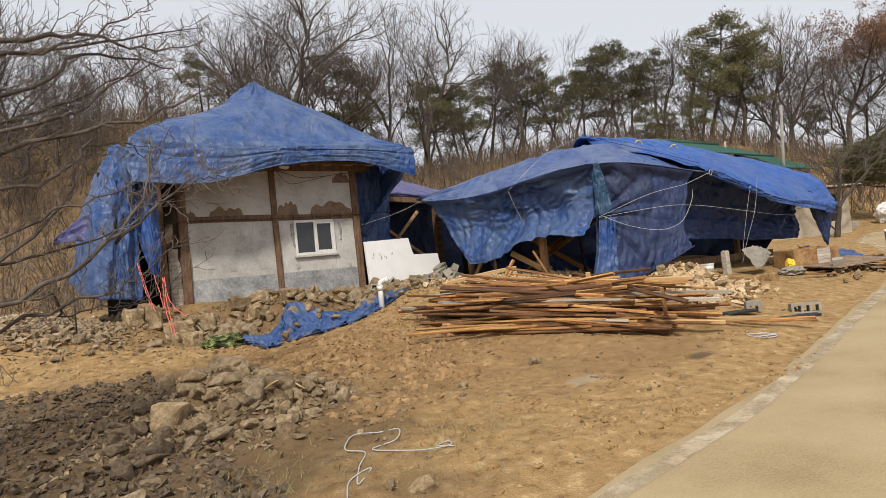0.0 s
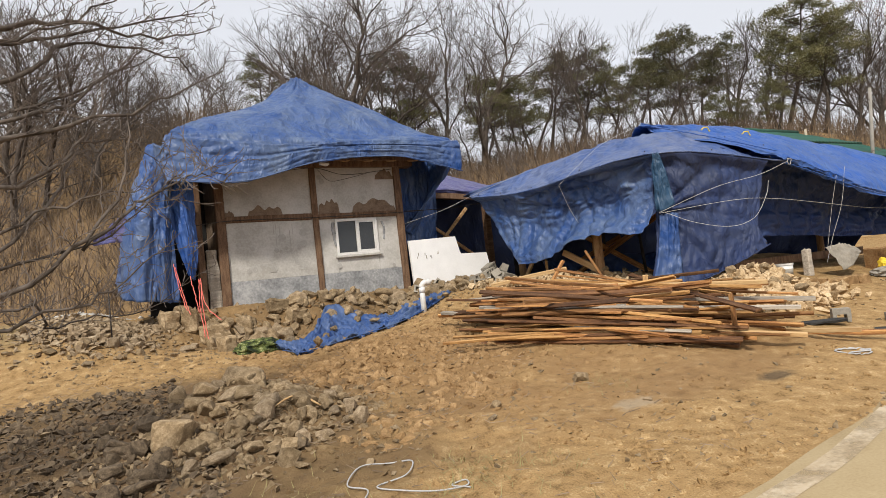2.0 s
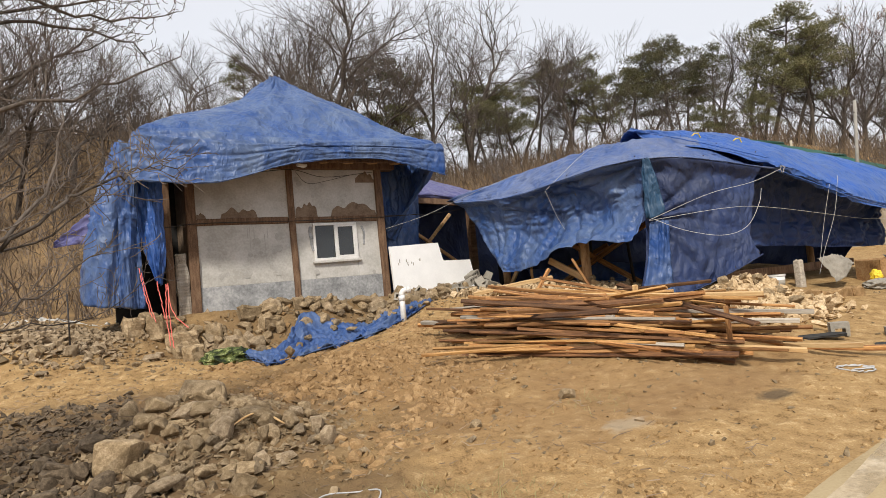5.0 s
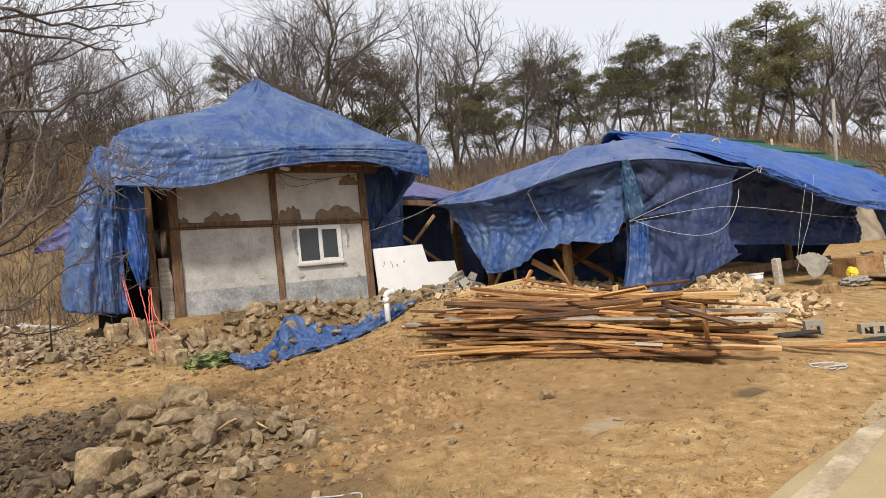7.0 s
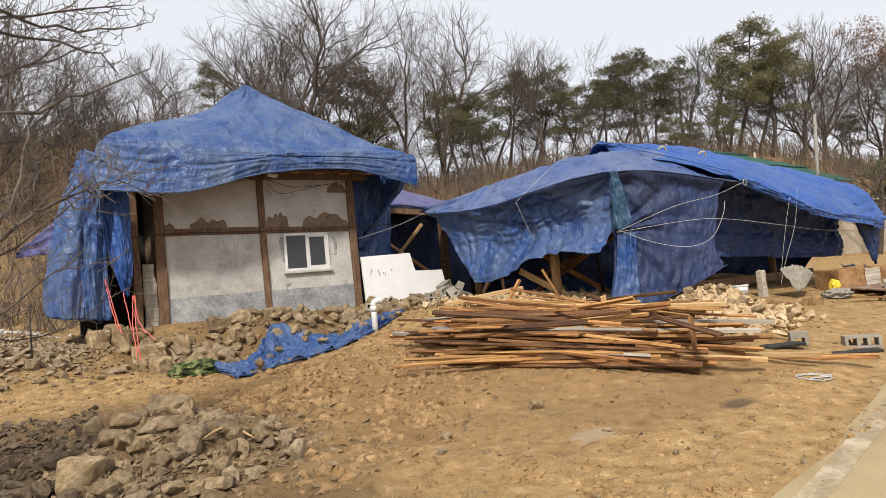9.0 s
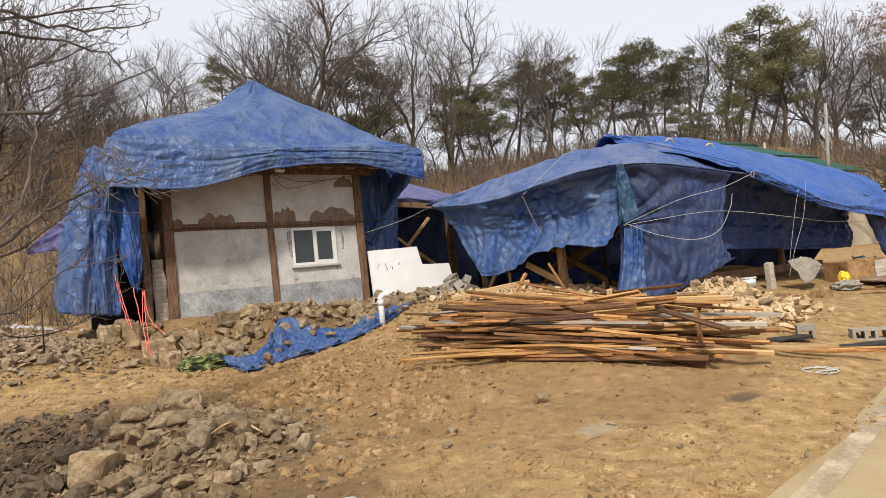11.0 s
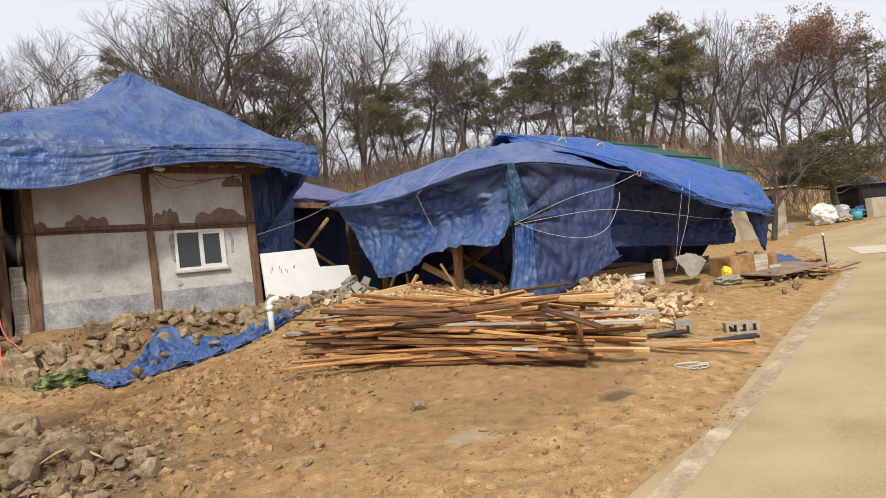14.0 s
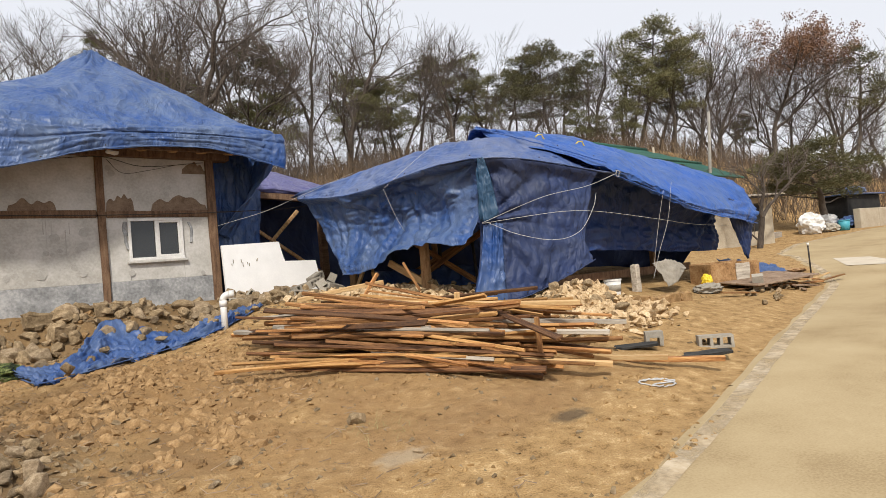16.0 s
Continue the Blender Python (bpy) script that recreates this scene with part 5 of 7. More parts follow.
def pile_of_planks():
    """Roof timbers pulled from the buildings, thrown in one heap."""
    rnd = random.Random(8)
    a0, b0 = Vector((6.12, 8.95, 0)), Vector((8.0, 5.2, 0))
    axis = (b0 - a0).normalized()
    side = Vector((-axis.y, axis.x, 0))
    total = (b0 - a0).length
    word = {"plank": "brown weathered roof timber in the heap", "dark_plank": "dark sooty old timber in the heap", "gold_plank": "golden-brown roof timber in the heap", "fresh": "pale fresh-sawn timber in the heap", "grey_wood": "silver-grey old timber in the heap"}

    def lay(c, yaw, pitch, roll, z, ln, w, h, mat, k):
        bm = box((-ln / 2, -w / 2, -h / 2), (ln / 2, w / 2, h / 2), 0.004, None, 0.01, 2, k)
        bow = rnd.uniform(-0.03, 0.03)
        for v in bm.verts:
            v.co.z += bow * (2 * v.co.x / ln) ** 2
        ob = part("timber_plank", bm, mat)
        ob.matrix_world = Matrix.Translation((c.x, c.y, z)) @ Euler((roll, pitch, yaw)).to_matrix().to_4x4()
        tagged(ob, word[mat], "timber", "timbers of the heap")

    for k in range(160):
        layer = k / 160
        mat = rnd.choices(("plank", "dark_plank", "gold_plank", "grey_wood"), (0.52, 0.22, 0.19, 0.07))[0]
        ln = rnd.choice((1.6, 2.2, 2.8, 3.3, 3.7, 4.1)) * (1 - 0.15 * layer)
        w, h = rnd.choice(((0.065, 0.03), (0.05, 0.042), (0.04, 0.04), (0.085, 0.024), (0.055, 0.034), (0.04, 0.028)))
        across = rnd.gauss(0.05, 0.6 * (1 - 0.45 * layer))
        across = max(-0.85, min(0.95, across))
        along = total * 0.5 + rnd.gauss(0, 0.36 + 0.35 * (ln < 2.2))
        c = a0 + axis * along + side * across
        ends = [height(*(c + axis * ln * f).xy) for f in (-0.45, 0, 0.45)]
        heap = max(0.0, 1 - (across / 1.4) ** 2)
        z = max(ends[1], (ends[0] + ends[2]) / 2) + 0.035 + 0.5 * layer * heap
        slope = math.atan2(ends[2] - ends[0], 0.9 * ln)
        yaw = math.atan2(axis.y, axis.x) + rnd.gauss(0, 0.11 + 0.24 * layer)
        lay(c, yaw, -slope + rnd.gauss(0, 0.02 + 0.06 * layer), rnd.gauss(0, 0.35), z, ln, w, h, mat, k)
    # a few that stick up or lie apart
    for k, (x, y, dz, yaw, pitch, ln, w, h, mat) in enumerate((
            (7.3, 5.12, 0.3, 0.3, 1.5, 0.62, 0.05, 0.04, "plank"), (7.5, 6.6, 0.5, 0.9, 1.45, 0.34, 0.07, 0.05, "fresh"),
            (7.3, 8.3, 0.55, -0.2, -0.95, 0.55, 0.05, 0.05, "plank"), (7.95, 8.1, 0.6, 2.4, -1.1, 0.5, 0.05, 0.04, "plank"),
            (8.3, 4.55, 0.06, -1.02, 0.06, 1.6, 0.06, 0.05, "plank"), (7.95, 4.75, 0.09, -1.1, 0.05, 1.2, 0.05, 0.05, "fresh"),
            (7.0, 6.5, 0.07, -1.02, 0.02, 1.8, 0.09, 0.05, "grey_wood"), (7.45, 6.2, 0.36, -1.0, 0.05, 3.4, 0.07, 0.045, "grey_wood"), (7.2, 6.0, 0.34, -1.06, 0.05, 3.0, 0.08, 0.04, "grey_wood"), (7.6, 6.4, 0.5, -1.1, 0.06, 2.6, 0.06, 0.05, "fresh"), (7.0, 5.6, 0.14, -1.05, 0.05, 2.6, 0.07, 0.05, "fresh"), (6.75, 6.1, 0.06, -0.98, 0.02, 1.5, 0.1, 0.06, "fresh"),
            (8.35, 7.0, 0.2, -0.95, -0.04, 2.4, 0.08, 0.04, "gold_plank"), (7.2, 8.9, 0.5, -0.6, -0.12, 1.3, 0.12, 0.06, "fresh"),
            (6.2, 8.6, 0.22, -1.1, 0.05, 1.9, 0.1, 0.05, "grey_wood"), (6.35, 8.2, 0.2, -1.05, 0.02, 1.4, 0.09, 0.05, "grey_wood"))):
        lay(Vector((x, y, 0)), yaw, pitch, 0.1, height(x, y) + dz, ln, w, h, mat, 200 + k)


def near_tree():
    """A bare tree beside the yard whose low limbs reach in front of the house."""
    rnd = random.Random(3)
    t = thing("bare_fruit_tree", (-1.7, 5.9, 0), "old leafless fruit tree with low spreading branches at the yard's edge", "tree")
    t.matrix_world = Matrix.Identity(4)
    guides = (
        ([(-1.7, 5.9, 1.3), (-0.9, 5.9, 2.0), (-0.1, 5.9, 2.52), (0.6, 5.88, 2.78), (1.3, 5.9, 3.0), (1.95, 6.25, 3.42)], 0.032),
        ([(-1.7, 5.9, 1.8), (-1.0, 6.1, 3.0), (0.0, 6.25, 3.5), (0.9, 6.4, 3.78), (1.85, 6.5, 4.12)], 0.03),
        ([(-1.7, 5.9, 2.0), (-1.1, 6.0, 3.5), (-0.3, 6.1, 4.2), (0.6, 6.3, 4.4), (1.6, 6.4, 4.5)], 0.03),
        ([(-1.7, 5.9, 0.9), (-0.8, 5.3, 1.1), (0.1, 5.0, 1.4), (0.72, 4.95, 1.75), (1.0, 5.1, 2.13), (1.12, 5.2, 2.7)], 0.026),
        ([(0.72, 4.95, 1.75), (1.2, 5.2, 2.1), (1.5, 5.45, 2.3), (1.85, 5.7, 2.4)], 0.012),
        ([(-1.7, 5.9, 0.7), (-0.6, 5.3, 1.0), (0.3, 5.1, 1.3), (0.8, 5.2, 1.42), (1.3, 5.4, 1.75)], 0.02),
        ([(-1.5, 5.9, 1.2), (-0.7, 6.4, 1.6), (0.1, 6.5, 1.75), (0.9, 6.7, 2.0), (1.5, 6.9, 2.5)], 0.022),
        ([(-1.7, 5.9, 2.2), (-1.0, 5.7, 3.2), (-0.3, 5.6, 3.75), (0.5, 5.8, 3.95), (1.3, 6.0, 4.2)], 0.03),
        ([(-1.7, 5.9, 1.9), (-0.9, 6.3, 2.6), (0.0, 6.6, 3.0), (0.8, 6.8, 3.4), (1.6, 7.0, 3.9)], 0.026),
        ([(-1.7, 5.9, 0.9), (-0.9, 6.0, 1.3), (0.0, 6.0, 1.9), (0.6, 6.0, 2.2), (1.2, 6.2, 2.35)], 0.024),
        ([(-1.7, 5.9, 1.5), (-0.9, 5.5, 2.3), (-0.2, 5.4, 3.1), (0.5, 5.6, 3.4), (1.2, 5.8, 3.9)], 0.026),
        ([(-1.7, 5.9, 2.1), (-0.6, 5.9, 3.3), (0.43, 6.0, 3.64), (0.75, 6.25, 3.81), (1.19, 6.5, 3.85), (1.67, 6.75, 3.94), (2.1, 7.0, 4.18)], 0.026),
        ([(-1.7, 5.9, 2.0), (-0.5, 5.9, 2.8), (0.41, 6.0, 3.25), (0.7, 6.25, 3.6), (1.14, 6.5, 3.71), (1.61, 6.75, 3.75), (1.83, 7.0, 3.66)], 0.024),
        ([(-1.7, 5.9, 1.7), (-0.5, 5.9, 2.5), (0.4, 6.0, 2.91), (0.7, 6.25, 3.07), (1.04, 6.5, 3.43), (1.32, 6.75, 3.75), (1.5, 7.0, 4.14)], 0.022),
        ([(-1.7, 5.9, 1.4), (-0.6, 5.9, 2.1), (0.23, 6.0, 2.37), (0.56, 6.25, 2.54), (0.79, 6.5, 2.83), (0.98, 6.75, 3.31), (0.97, 7.0, 3.97)], 0.024),
        ([(-1.7, 5.9, 0.9), (-0.4, 5.9, 1.5), (0.35, 6.0, 1.99), (0.63, 6.25, 2.41), (0.75, 6.5, 2.79), (1.13, 6.75, 2.9), (1.46, 7.0, 2.75)], 0.02),
        ([(-1.7, 5.9, 1.0), (-0.5, 5.9, 1.3), (0.32, 6.0, 1.42), (0.45, 6.25, 1.24), (0.78, 6.5, 1.28), (1.26, 6.75, 1.32), (1.68, 7.0, 1.59)], 0.014),
    )
    verts, faces = [], []

    def add(pts, rad, sides):
        v, f = tube(pts, rad, sides, False)
        b = len(verts)
        verts.extend(v)
        faces.extend(tuple(i + b for i in q) for q in f)

    def twig(at, way, ln, r, level):
        pts, p, d = [at], at.copy(), way.normalized()
        n = 5
        for i in range(n):
            d = (d + Vector((rnd.gauss(0, 0.22), rnd.gauss(0, 0.22), rnd.gauss(0.05, 0.2)))).normalized()
            p = p + d * ln / n
            pts.append(p.copy())
        add(pts, [max(0.003, r * (1 - 0.75 * i / n)) for i in range(n + 1)], 4)
        if level:
            for i in range(1, n + 1):
                if rnd.random() < 0.85:
                    w = (pts[i] - pts[i - 1]).normalized() + Vector((rnd.gauss(0, 0.7), rnd.gauss(0, 0.7), rnd.gauss(0.15, 0.6)))
                    twig(pts[i].copy(), w, ln * rnd.uniform(0.3, 0.6), r * 0.55, level - 1)

    for g, r in guides:
        n = 22
        pts = [spline(g, k / n) + Vector((rnd.gauss(0, 0.018), rnd.gauss(0, 0.018), rnd.gauss(0, 0.018))) for k in range(n + 1)]
        ob = tube_part("limb", pts, [max(0.004, r * (1 - 0.85 * k / n) * (1 + 0.1 * (k % 3))) for k in range(n + 1)], "bark", t, sides=7)
        for k in range(4, n + 1):
            for q in range(1 + k % 2):
                w = (pts[k] - pts[k - 1]).normalized() * 0.9 + Vector((rnd.gauss(0, 0.55), rnd.gauss(0, 0.55), rnd.gauss(0.3, 0.45)))
                twig(pts[k].copy(), w, rnd.uniform(0.16, 0.42), max(0.003, r * 0.26 * (1 - 0.5 * k / n)), 1)
    link("twig_mass", mesh_of("twig_mass", verts, faces, False), "near_twig", t)
    zb = height(-1.75, 5.95)
    tube_part("trunk", [(-1.78, 5.95, zb - 0.1), (-1.74, 5.92, 0.6), (-1.7, 5.9, 1.3), (-1.72, 5.9, 2.1)], [0.12, 0.09, 0.08, 0.05], "bark", t, sides=10)


near_tree()
woods()
brushwood()
pile_of_planks()


# ---- stones and rubble ----
def stone_mesh(seed, flat=0.7, angular=0.5, points=15, edge=0.035):
    """One broken, flat-faced stone about a metre across, to be scaled down."""
    rnd = random.Random(seed * 7 + 1)
    bm = bmesh.new()
    for k in range(points):
        d = Vector((rnd.gauss(0, 1), rnd.gauss(0, 1), rnd.gauss(0, 1))).normalized()
        big = max(abs(d.x), abs(d.y), abs(d.z))
        d *= (1 - angular) * 0.5 + angular * min(0.62, 0.44 / big)
        bm.verts.new((d.x * 1.1, d.y * 0.9, d.z * flat * 1.1))
    r = bmesh.ops.convex_hull(bm, input=bm.verts)
    bmesh.ops.delete(bm, geom=list({v for v in bm.verts if not v.link_faces}), context="VERTS")
    bmesh.ops.dissolve_limit(bm, angle_limit=0.3, verts=bm.verts, edges=bm.edges)
    if edge:
        bmesh.ops.bevel(bm, geom=list(bm.edges), offset=edge, segments=1, affect="EDGES", clamp_overlap=True)
    bmesh.ops.recalc_face_normals(bm, faces=bm.faces)
    for v in bm.verts:
        v.co += 0.03 * noise.noise_vector(v.co * 4 + Vector((seed, 1, 0)))
    me = bpy.data.meshes.new("stone")
    bm.to_mesh(me)
    bm.free()
    return me


def soft_lump(seed, flat):
    """A crumpled soft thing about a metre across."""
    bm = bmesh.new()
    bmesh.ops.create_icosphere(bm, subdivisions=4, radius=0.5)
    for v in bm.verts:
        p = v.co.copy()
        q = p * 3.2 + Vector((seed, 0, 0))
        p *= 0.85 + 0.35 * (1 - 2 * abs(noise.noise(q))) + 0.12 * (1 - 2 * abs(noise.noise(q * 2.7)))
        v.co = Vector((p.x, p.y, p.z * flat))
    me = bpy.data.meshes.new("lump")
    bm.to_mesh(me)
    bm.free()
    return me


STONES = [stone_mesh(k, (0.55, 0.75, 0.9, 0.4)[k % 4]) for k in range(14)]
GREY = [m.copy() for m in STONES]
DARK = [m.copy() for m in STONES]
for m in STONES:
    m.materials.append(MAT["stone"])
for m in GREY:
    m.materials.append(MAT["grey_stone"])
for m in DARK:
    m.materials.append(MAT["slate"])


def lay_stone(rnd, x, y, size, lift=0.0, kind="tan", label="rough tan field stone lying in the rubble", name="stone", group="rubble stones", sink=0.18, parent=None):
    me = rnd.choice({"grey": GREY, "dark": DARK}.get(kind, STONES))
    ob = new(name, me)
    sx, sy, sz = size * rnd.uniform(0.8, 1.3), size * rnd.uniform(0.7, 1.1), size * rnd.uniform(0.75, 1.15)
    ob.matrix_world = (Matrix.Translation((x, y, height(x, y) + lift + sz * (0.34 - sink))) @
                       Euler((rnd.gauss(0, 0.3), rnd.gauss(0, 0.3), rnd.uniform(0, 6.28))).to_matrix().to_4x4() @ Matrix.Diagonal((sx, sy, sz, 1)))
    if parent:
        ob.parent = parent
        return ob
    return tagged(ob, label, "stone", group)


def scatter(name, label, category, count, place, sizes, meshes, mat, seed, lift=-0.25, power=1.3):
    """Small stuff that nobody would count, as one mesh."""
    rnd = random.Random(seed)
    shapes = []
    for me in meshes:
        shapes.append(([v.co.copy() for v in me.vertices], [tuple(p.vertices) for p in me.polygons]))
    verts, faces = [], []
    for _ in range(count):
        x, y = place(rnd)
        s = sizes[0] + (sizes[1] - sizes[0]) * rnd.random() ** power
        vs, fs = rnd.choice(shapes)
        m = Matrix.Translation((x, y, height(x, y) + s * lift * 0.4)) @ Euler((rnd.gauss(0, 0.5), rnd.gauss(0, 0.5), rnd.uniform(0, 6.28))).to_matrix().to_4x4() @ Matrix.Diagonal((s, s * rnd.uniform(0.6, 1), s * rnd.uniform(0.6, 1), 1))
        b = len(verts)
        verts += [m @ v for v in vs]
        faces += [tuple(i + b for i in f) for f in fs]
    return tagged(link(name, mesh_of(name, verts, faces), mat), label, category, kind="stuff")


def clustered(seed, many, x, y, wide, tight):
    """Places that crowd round scattered spots."""
    rnd = random.Random(seed)
    spots = [(x + rnd.gauss(0, wide), max(3.2, y + rnd.gauss(0, wide)), tight * rnd.uniform(0.4, 1.6)) for _ in range(many)]

    def place(r):
        cx, cy, t = r.choice(spots)
        return cx + r.gauss(0, t), max(3.1, cy + r.gauss(0, t))
    return place


def clod_shapes(n=9):
    """Rounded crumbs of earth."""
    out = []
    for k in range(n):
        bm = bmesh.new()
        bmesh.ops.create_icosphere(bm, subdivisions=1, radius=0.5)
        for v in bm.verts:
            v.co *= 1 + 0.55 * noise.noise(v.co * 2.3 + Vector((k * 7, 0, 0)))
            v.co.z *= 0.75
        me = bpy.data.meshes.new("clod")
        bm.to_mesh(me)
        bm.free()
        out.append(me)
    return out


def small_shapes(n=7):
    return [stone_mesh(200 + k, (0.6, 0.75, 0.9)[k % 3], 0.6, 8, 0) for k in range(n)]


def rubble():
    rnd = random.Random(21)
    # the heap in the yard
    for k in range(125):
        a, r = rnd.uniform(0, 6.28), rnd.random() ** 0.6
        x, y = 2.15 + 1.15 * r * math.cos(a), 6.55 + 0.85 * r * math.sin(a)
        size = rnd.choice((0.09, 0.12, 0.15, 0.19, 0.24)) * rnd.uniform(0.8, 1.15)
        lay_stone(rnd, x, y, size, 0.05 * (1 - r) * rnd.random(), rnd.choice(("tan", "tan", "tan", "grey")))
    for x, y, size, kind in ((1.36, 6.72, 0.46, "tan"), (1.66, 6.98, 0.34, "tan"), (1.72, 7.3, 0.34, "tan"), (1.5, 7.55, 0.3, "tan"), (2.15, 7.35, 0.5, "tan"), (2.45, 6.9, 0.26, "tan"),
                             (1.85, 6.6, 0.28, "tan"), (2.8, 6.35, 0.24, "grey"), (2.95, 6.05, 0.22, "grey"), (2.55, 6.6, 0.24, "tan"), (2.95, 6.4, 0.2, "grey"), (1.1, 6.35, 0.24, "grey"),
                             (2.1, 5.5, 0.2, "tan"), (2.16, 5.36, 0.13, "tan"), (0.75, 5.3, 0.22, "grey"), (0.55, 5.0, 0.26, "grey"), (0.95, 5.6, 0.16, "grey"), (0.9, 4.9, 0.14, "grey"),
                             (2.2, 3.75, 0.16, "tan"), (2.35, 3.6, 0.2, "tan"), (4.7, 6.9, 0.1, "tan"), (5.35, 5.65, 0.2, "tan"), (4.2, 5.6, 0.14, "tan"), (3.9, 5.2, 0.12, "grey")):
        lay_stone(rnd, x, y, size, 0.0, kind, "large flat-faced stone in the yard's rubble heap", sink=0.2)
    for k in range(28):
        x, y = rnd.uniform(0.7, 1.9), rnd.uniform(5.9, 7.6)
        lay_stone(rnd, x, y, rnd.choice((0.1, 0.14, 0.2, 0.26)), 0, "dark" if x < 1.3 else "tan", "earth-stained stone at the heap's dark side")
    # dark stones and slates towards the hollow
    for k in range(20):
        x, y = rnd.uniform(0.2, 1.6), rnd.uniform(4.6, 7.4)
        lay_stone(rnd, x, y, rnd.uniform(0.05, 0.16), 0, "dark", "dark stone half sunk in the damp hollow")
    # footing of the house: rough stones, tumbled out along the terrace
    foot = thing("stone_footing", (0, 0, 0), "tumbled dry-stone footing under the old house", "footing", kind="structure")
    for k in range(290):
        x = rnd.uniform(2.5, 8.3)
        y = 12.3 - abs(rnd.gauss(0, 0.5)) + 0.1 * math.sin(x * 3)
        lay_stone(rnd, x, y, rnd.choice((0.12, 0.17, 0.24, 0.3)) * rnd.uniform(0.8, 1.2), 0.0, rnd.choice(("tan", "tan", "tan", "grey")), sink=0.12, parent=foot)
    for x, y, size in ((2.1, 12.35, 0.55), (2.5, 11.95, 0.5), (2.75, 11.75, 0.42), (2.72, 11.3, 0.4), (2.35, 12.25, 0.4), (3.6, 12.0, 0.36), (4.3, 12.15, 0.38), (4.65, 12.1, 0.36), (3.9, 11.7, 0.3), (5.7, 12.0, 0.32), (6.3, 12.0, 0.34), (6.6, 11.9, 0.3)):
        lay_stone(rnd, x, y, size * 0.75, 0.0, "tan", sink=0.14, parent=foot)
    for k, (x, y, w, d, h, rz) in enumerate(((1.85, 12.25, 0.34, 0.4, 0.42, 12), (2.2, 12.2, 0.3, 0.36, 0.46, -8), (2.55, 12.1, 0.6, 0.45, 0.34, 5), (2.6, 11.85, 0.5, 0.34, 0.3, 14), (3.1, 12.15, 0.3, 0.3, 0.3, -6),
                                             (2.62, 11.2, 0.34, 0.3, 0.4, 30), (3.75, 12.2, 0.5, 0.36, 0.2, 4), (4.4, 12.2, 0.44, 0.3, 0.18, -5), (5.2, 12.2, 0.46, 0.3, 0.16, 3), (4.0, 11.9, 0.4, 0.26, 0.2, 16))):
        bm = box((-w * 0.42, -d * 0.42, -0.12), (w * 0.42, d * 0.42, h * 0.62), 0.03, None, 0.03, 3, k)
        ob = part("footing_block", bm, "stone", foot)
        ob.matrix_local = pose(x, y, height(x, y) - 0.02, 3 * math.sin(k * 3), 4 * math.cos(k * 2), rz)
    # tumbled stones to the west of the porch
    for k in range(34):
        x, y = rnd.uniform(-0.6, 2.1), 12.1 + rnd.gauss(0, 0.5)
        lay_stone(rnd, x, y, rnd.choice((0.08, 0.12, 0.17, 0.24)), 0.02, rnd.choice(("tan", "tan", "grey")), "tumbled stone beside the hanging tarpaulin")
    # broken masonry spilled out of the shed
    for k in range(45):
        t = rnd.random()
        x, y = (rnd.gauss(9.6, 0.5), rnd.gauss(6.4, 0.28)) if t < 0.5 else (rnd.gauss(8.95, 0.3), rnd.uniform(7.6, 11.2))
        lay_stone(rnd, x, y, rnd.choice((0.08, 0.11, 0.15, 0.2)) * rnd.uniform(0.8, 1.2), 0.06 + 0.1 * rnd.random(), "tan", "broken masonry lump spilled from the shed", group="masonry rubble")
    chips, clods = small_shapes(), clod_shapes()
    scatter("pebbles", "small stones and crumbs of masonry strewn over the yard", "pebbles", 4200,
            clustered(73, 150, 4.0, 7.5, 3.0, 0.4), (0.008, 0.09), chips, "stone", 1, -0.1, 4.0)
    scatter("heap_gravel", "broken stone gravel filling the rubble heap", "gravel", 2000,
            lambda r: (1.9 + r.gauss(0, 0.72), 6.75 + r.gauss(0, 0.6)), (0.03, 0.13), chips, "stone", 2, 0.1)
    scatter("earth_clods", "reddish clods of freshly dug earth", "earth", 5200,
            clustered(71, 60, 4.5, 8.4, 1.25, 0.22), (0.015, 0.2), clods, "clod", 3, -0.2, 4.5)
    scatter("yard_clods", "dry crumbs of trodden soil", "earth", 6500,
            clustered(72, 120, 4.2, 7.0, 2.4, 0.3), (0.01, 0.11), clods, "soil", 4, -0.2, 4.0)
    scatter("slate_chips", "grey broken roof tile and slate chips", "rubble", 1900,
            lambda r: (0.8 + r.gauss(0, 0.6), 12.7 + r.gauss(0, 0.5)), (0.05, 0.17), chips, "grey_stone", 5, 0.6)
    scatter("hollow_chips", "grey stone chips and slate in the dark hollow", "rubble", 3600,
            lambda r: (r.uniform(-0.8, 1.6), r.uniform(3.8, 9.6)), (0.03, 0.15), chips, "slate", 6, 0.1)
    scatter("pale_rubble", "pale heap of broken plaster by the slope", "rubble", 700,
            lambda r: (0.4 + r.gauss(0, 0.45), 16.6 + r.gauss(0, 0.7)), (0.05, 0.2), chips, "plaster", 7)
    scatter("shed_rubble", "crumbled tan masonry in front of the shed", "rubble", 4800,
            lambda r: (9.7 + r.gauss(0, 0.62), 6.35 + r.gauss(0, 0.36)) if r.random() < 0.5 else (8.6 + r.gauss(0, 0.4), r.uniform(7.5, 11.6)), (0.05, 0.24), chips, "masonry", 8, 0.8, 2.0)
    scatter("wall_crumbs", "earth and mortar crumbs along the footing", "rubble", 2600,
            lambda r: (r.uniform(-0.2, 8.4), 12.35 - abs(r.gauss(0, 0.85))), (0.02, 0.12), chips, "stone", 9)


rubble()


# ---- things in the yard ----
def on(x, y, dz=0.0):
    return Vector((x, y, height(x, y) + dz))


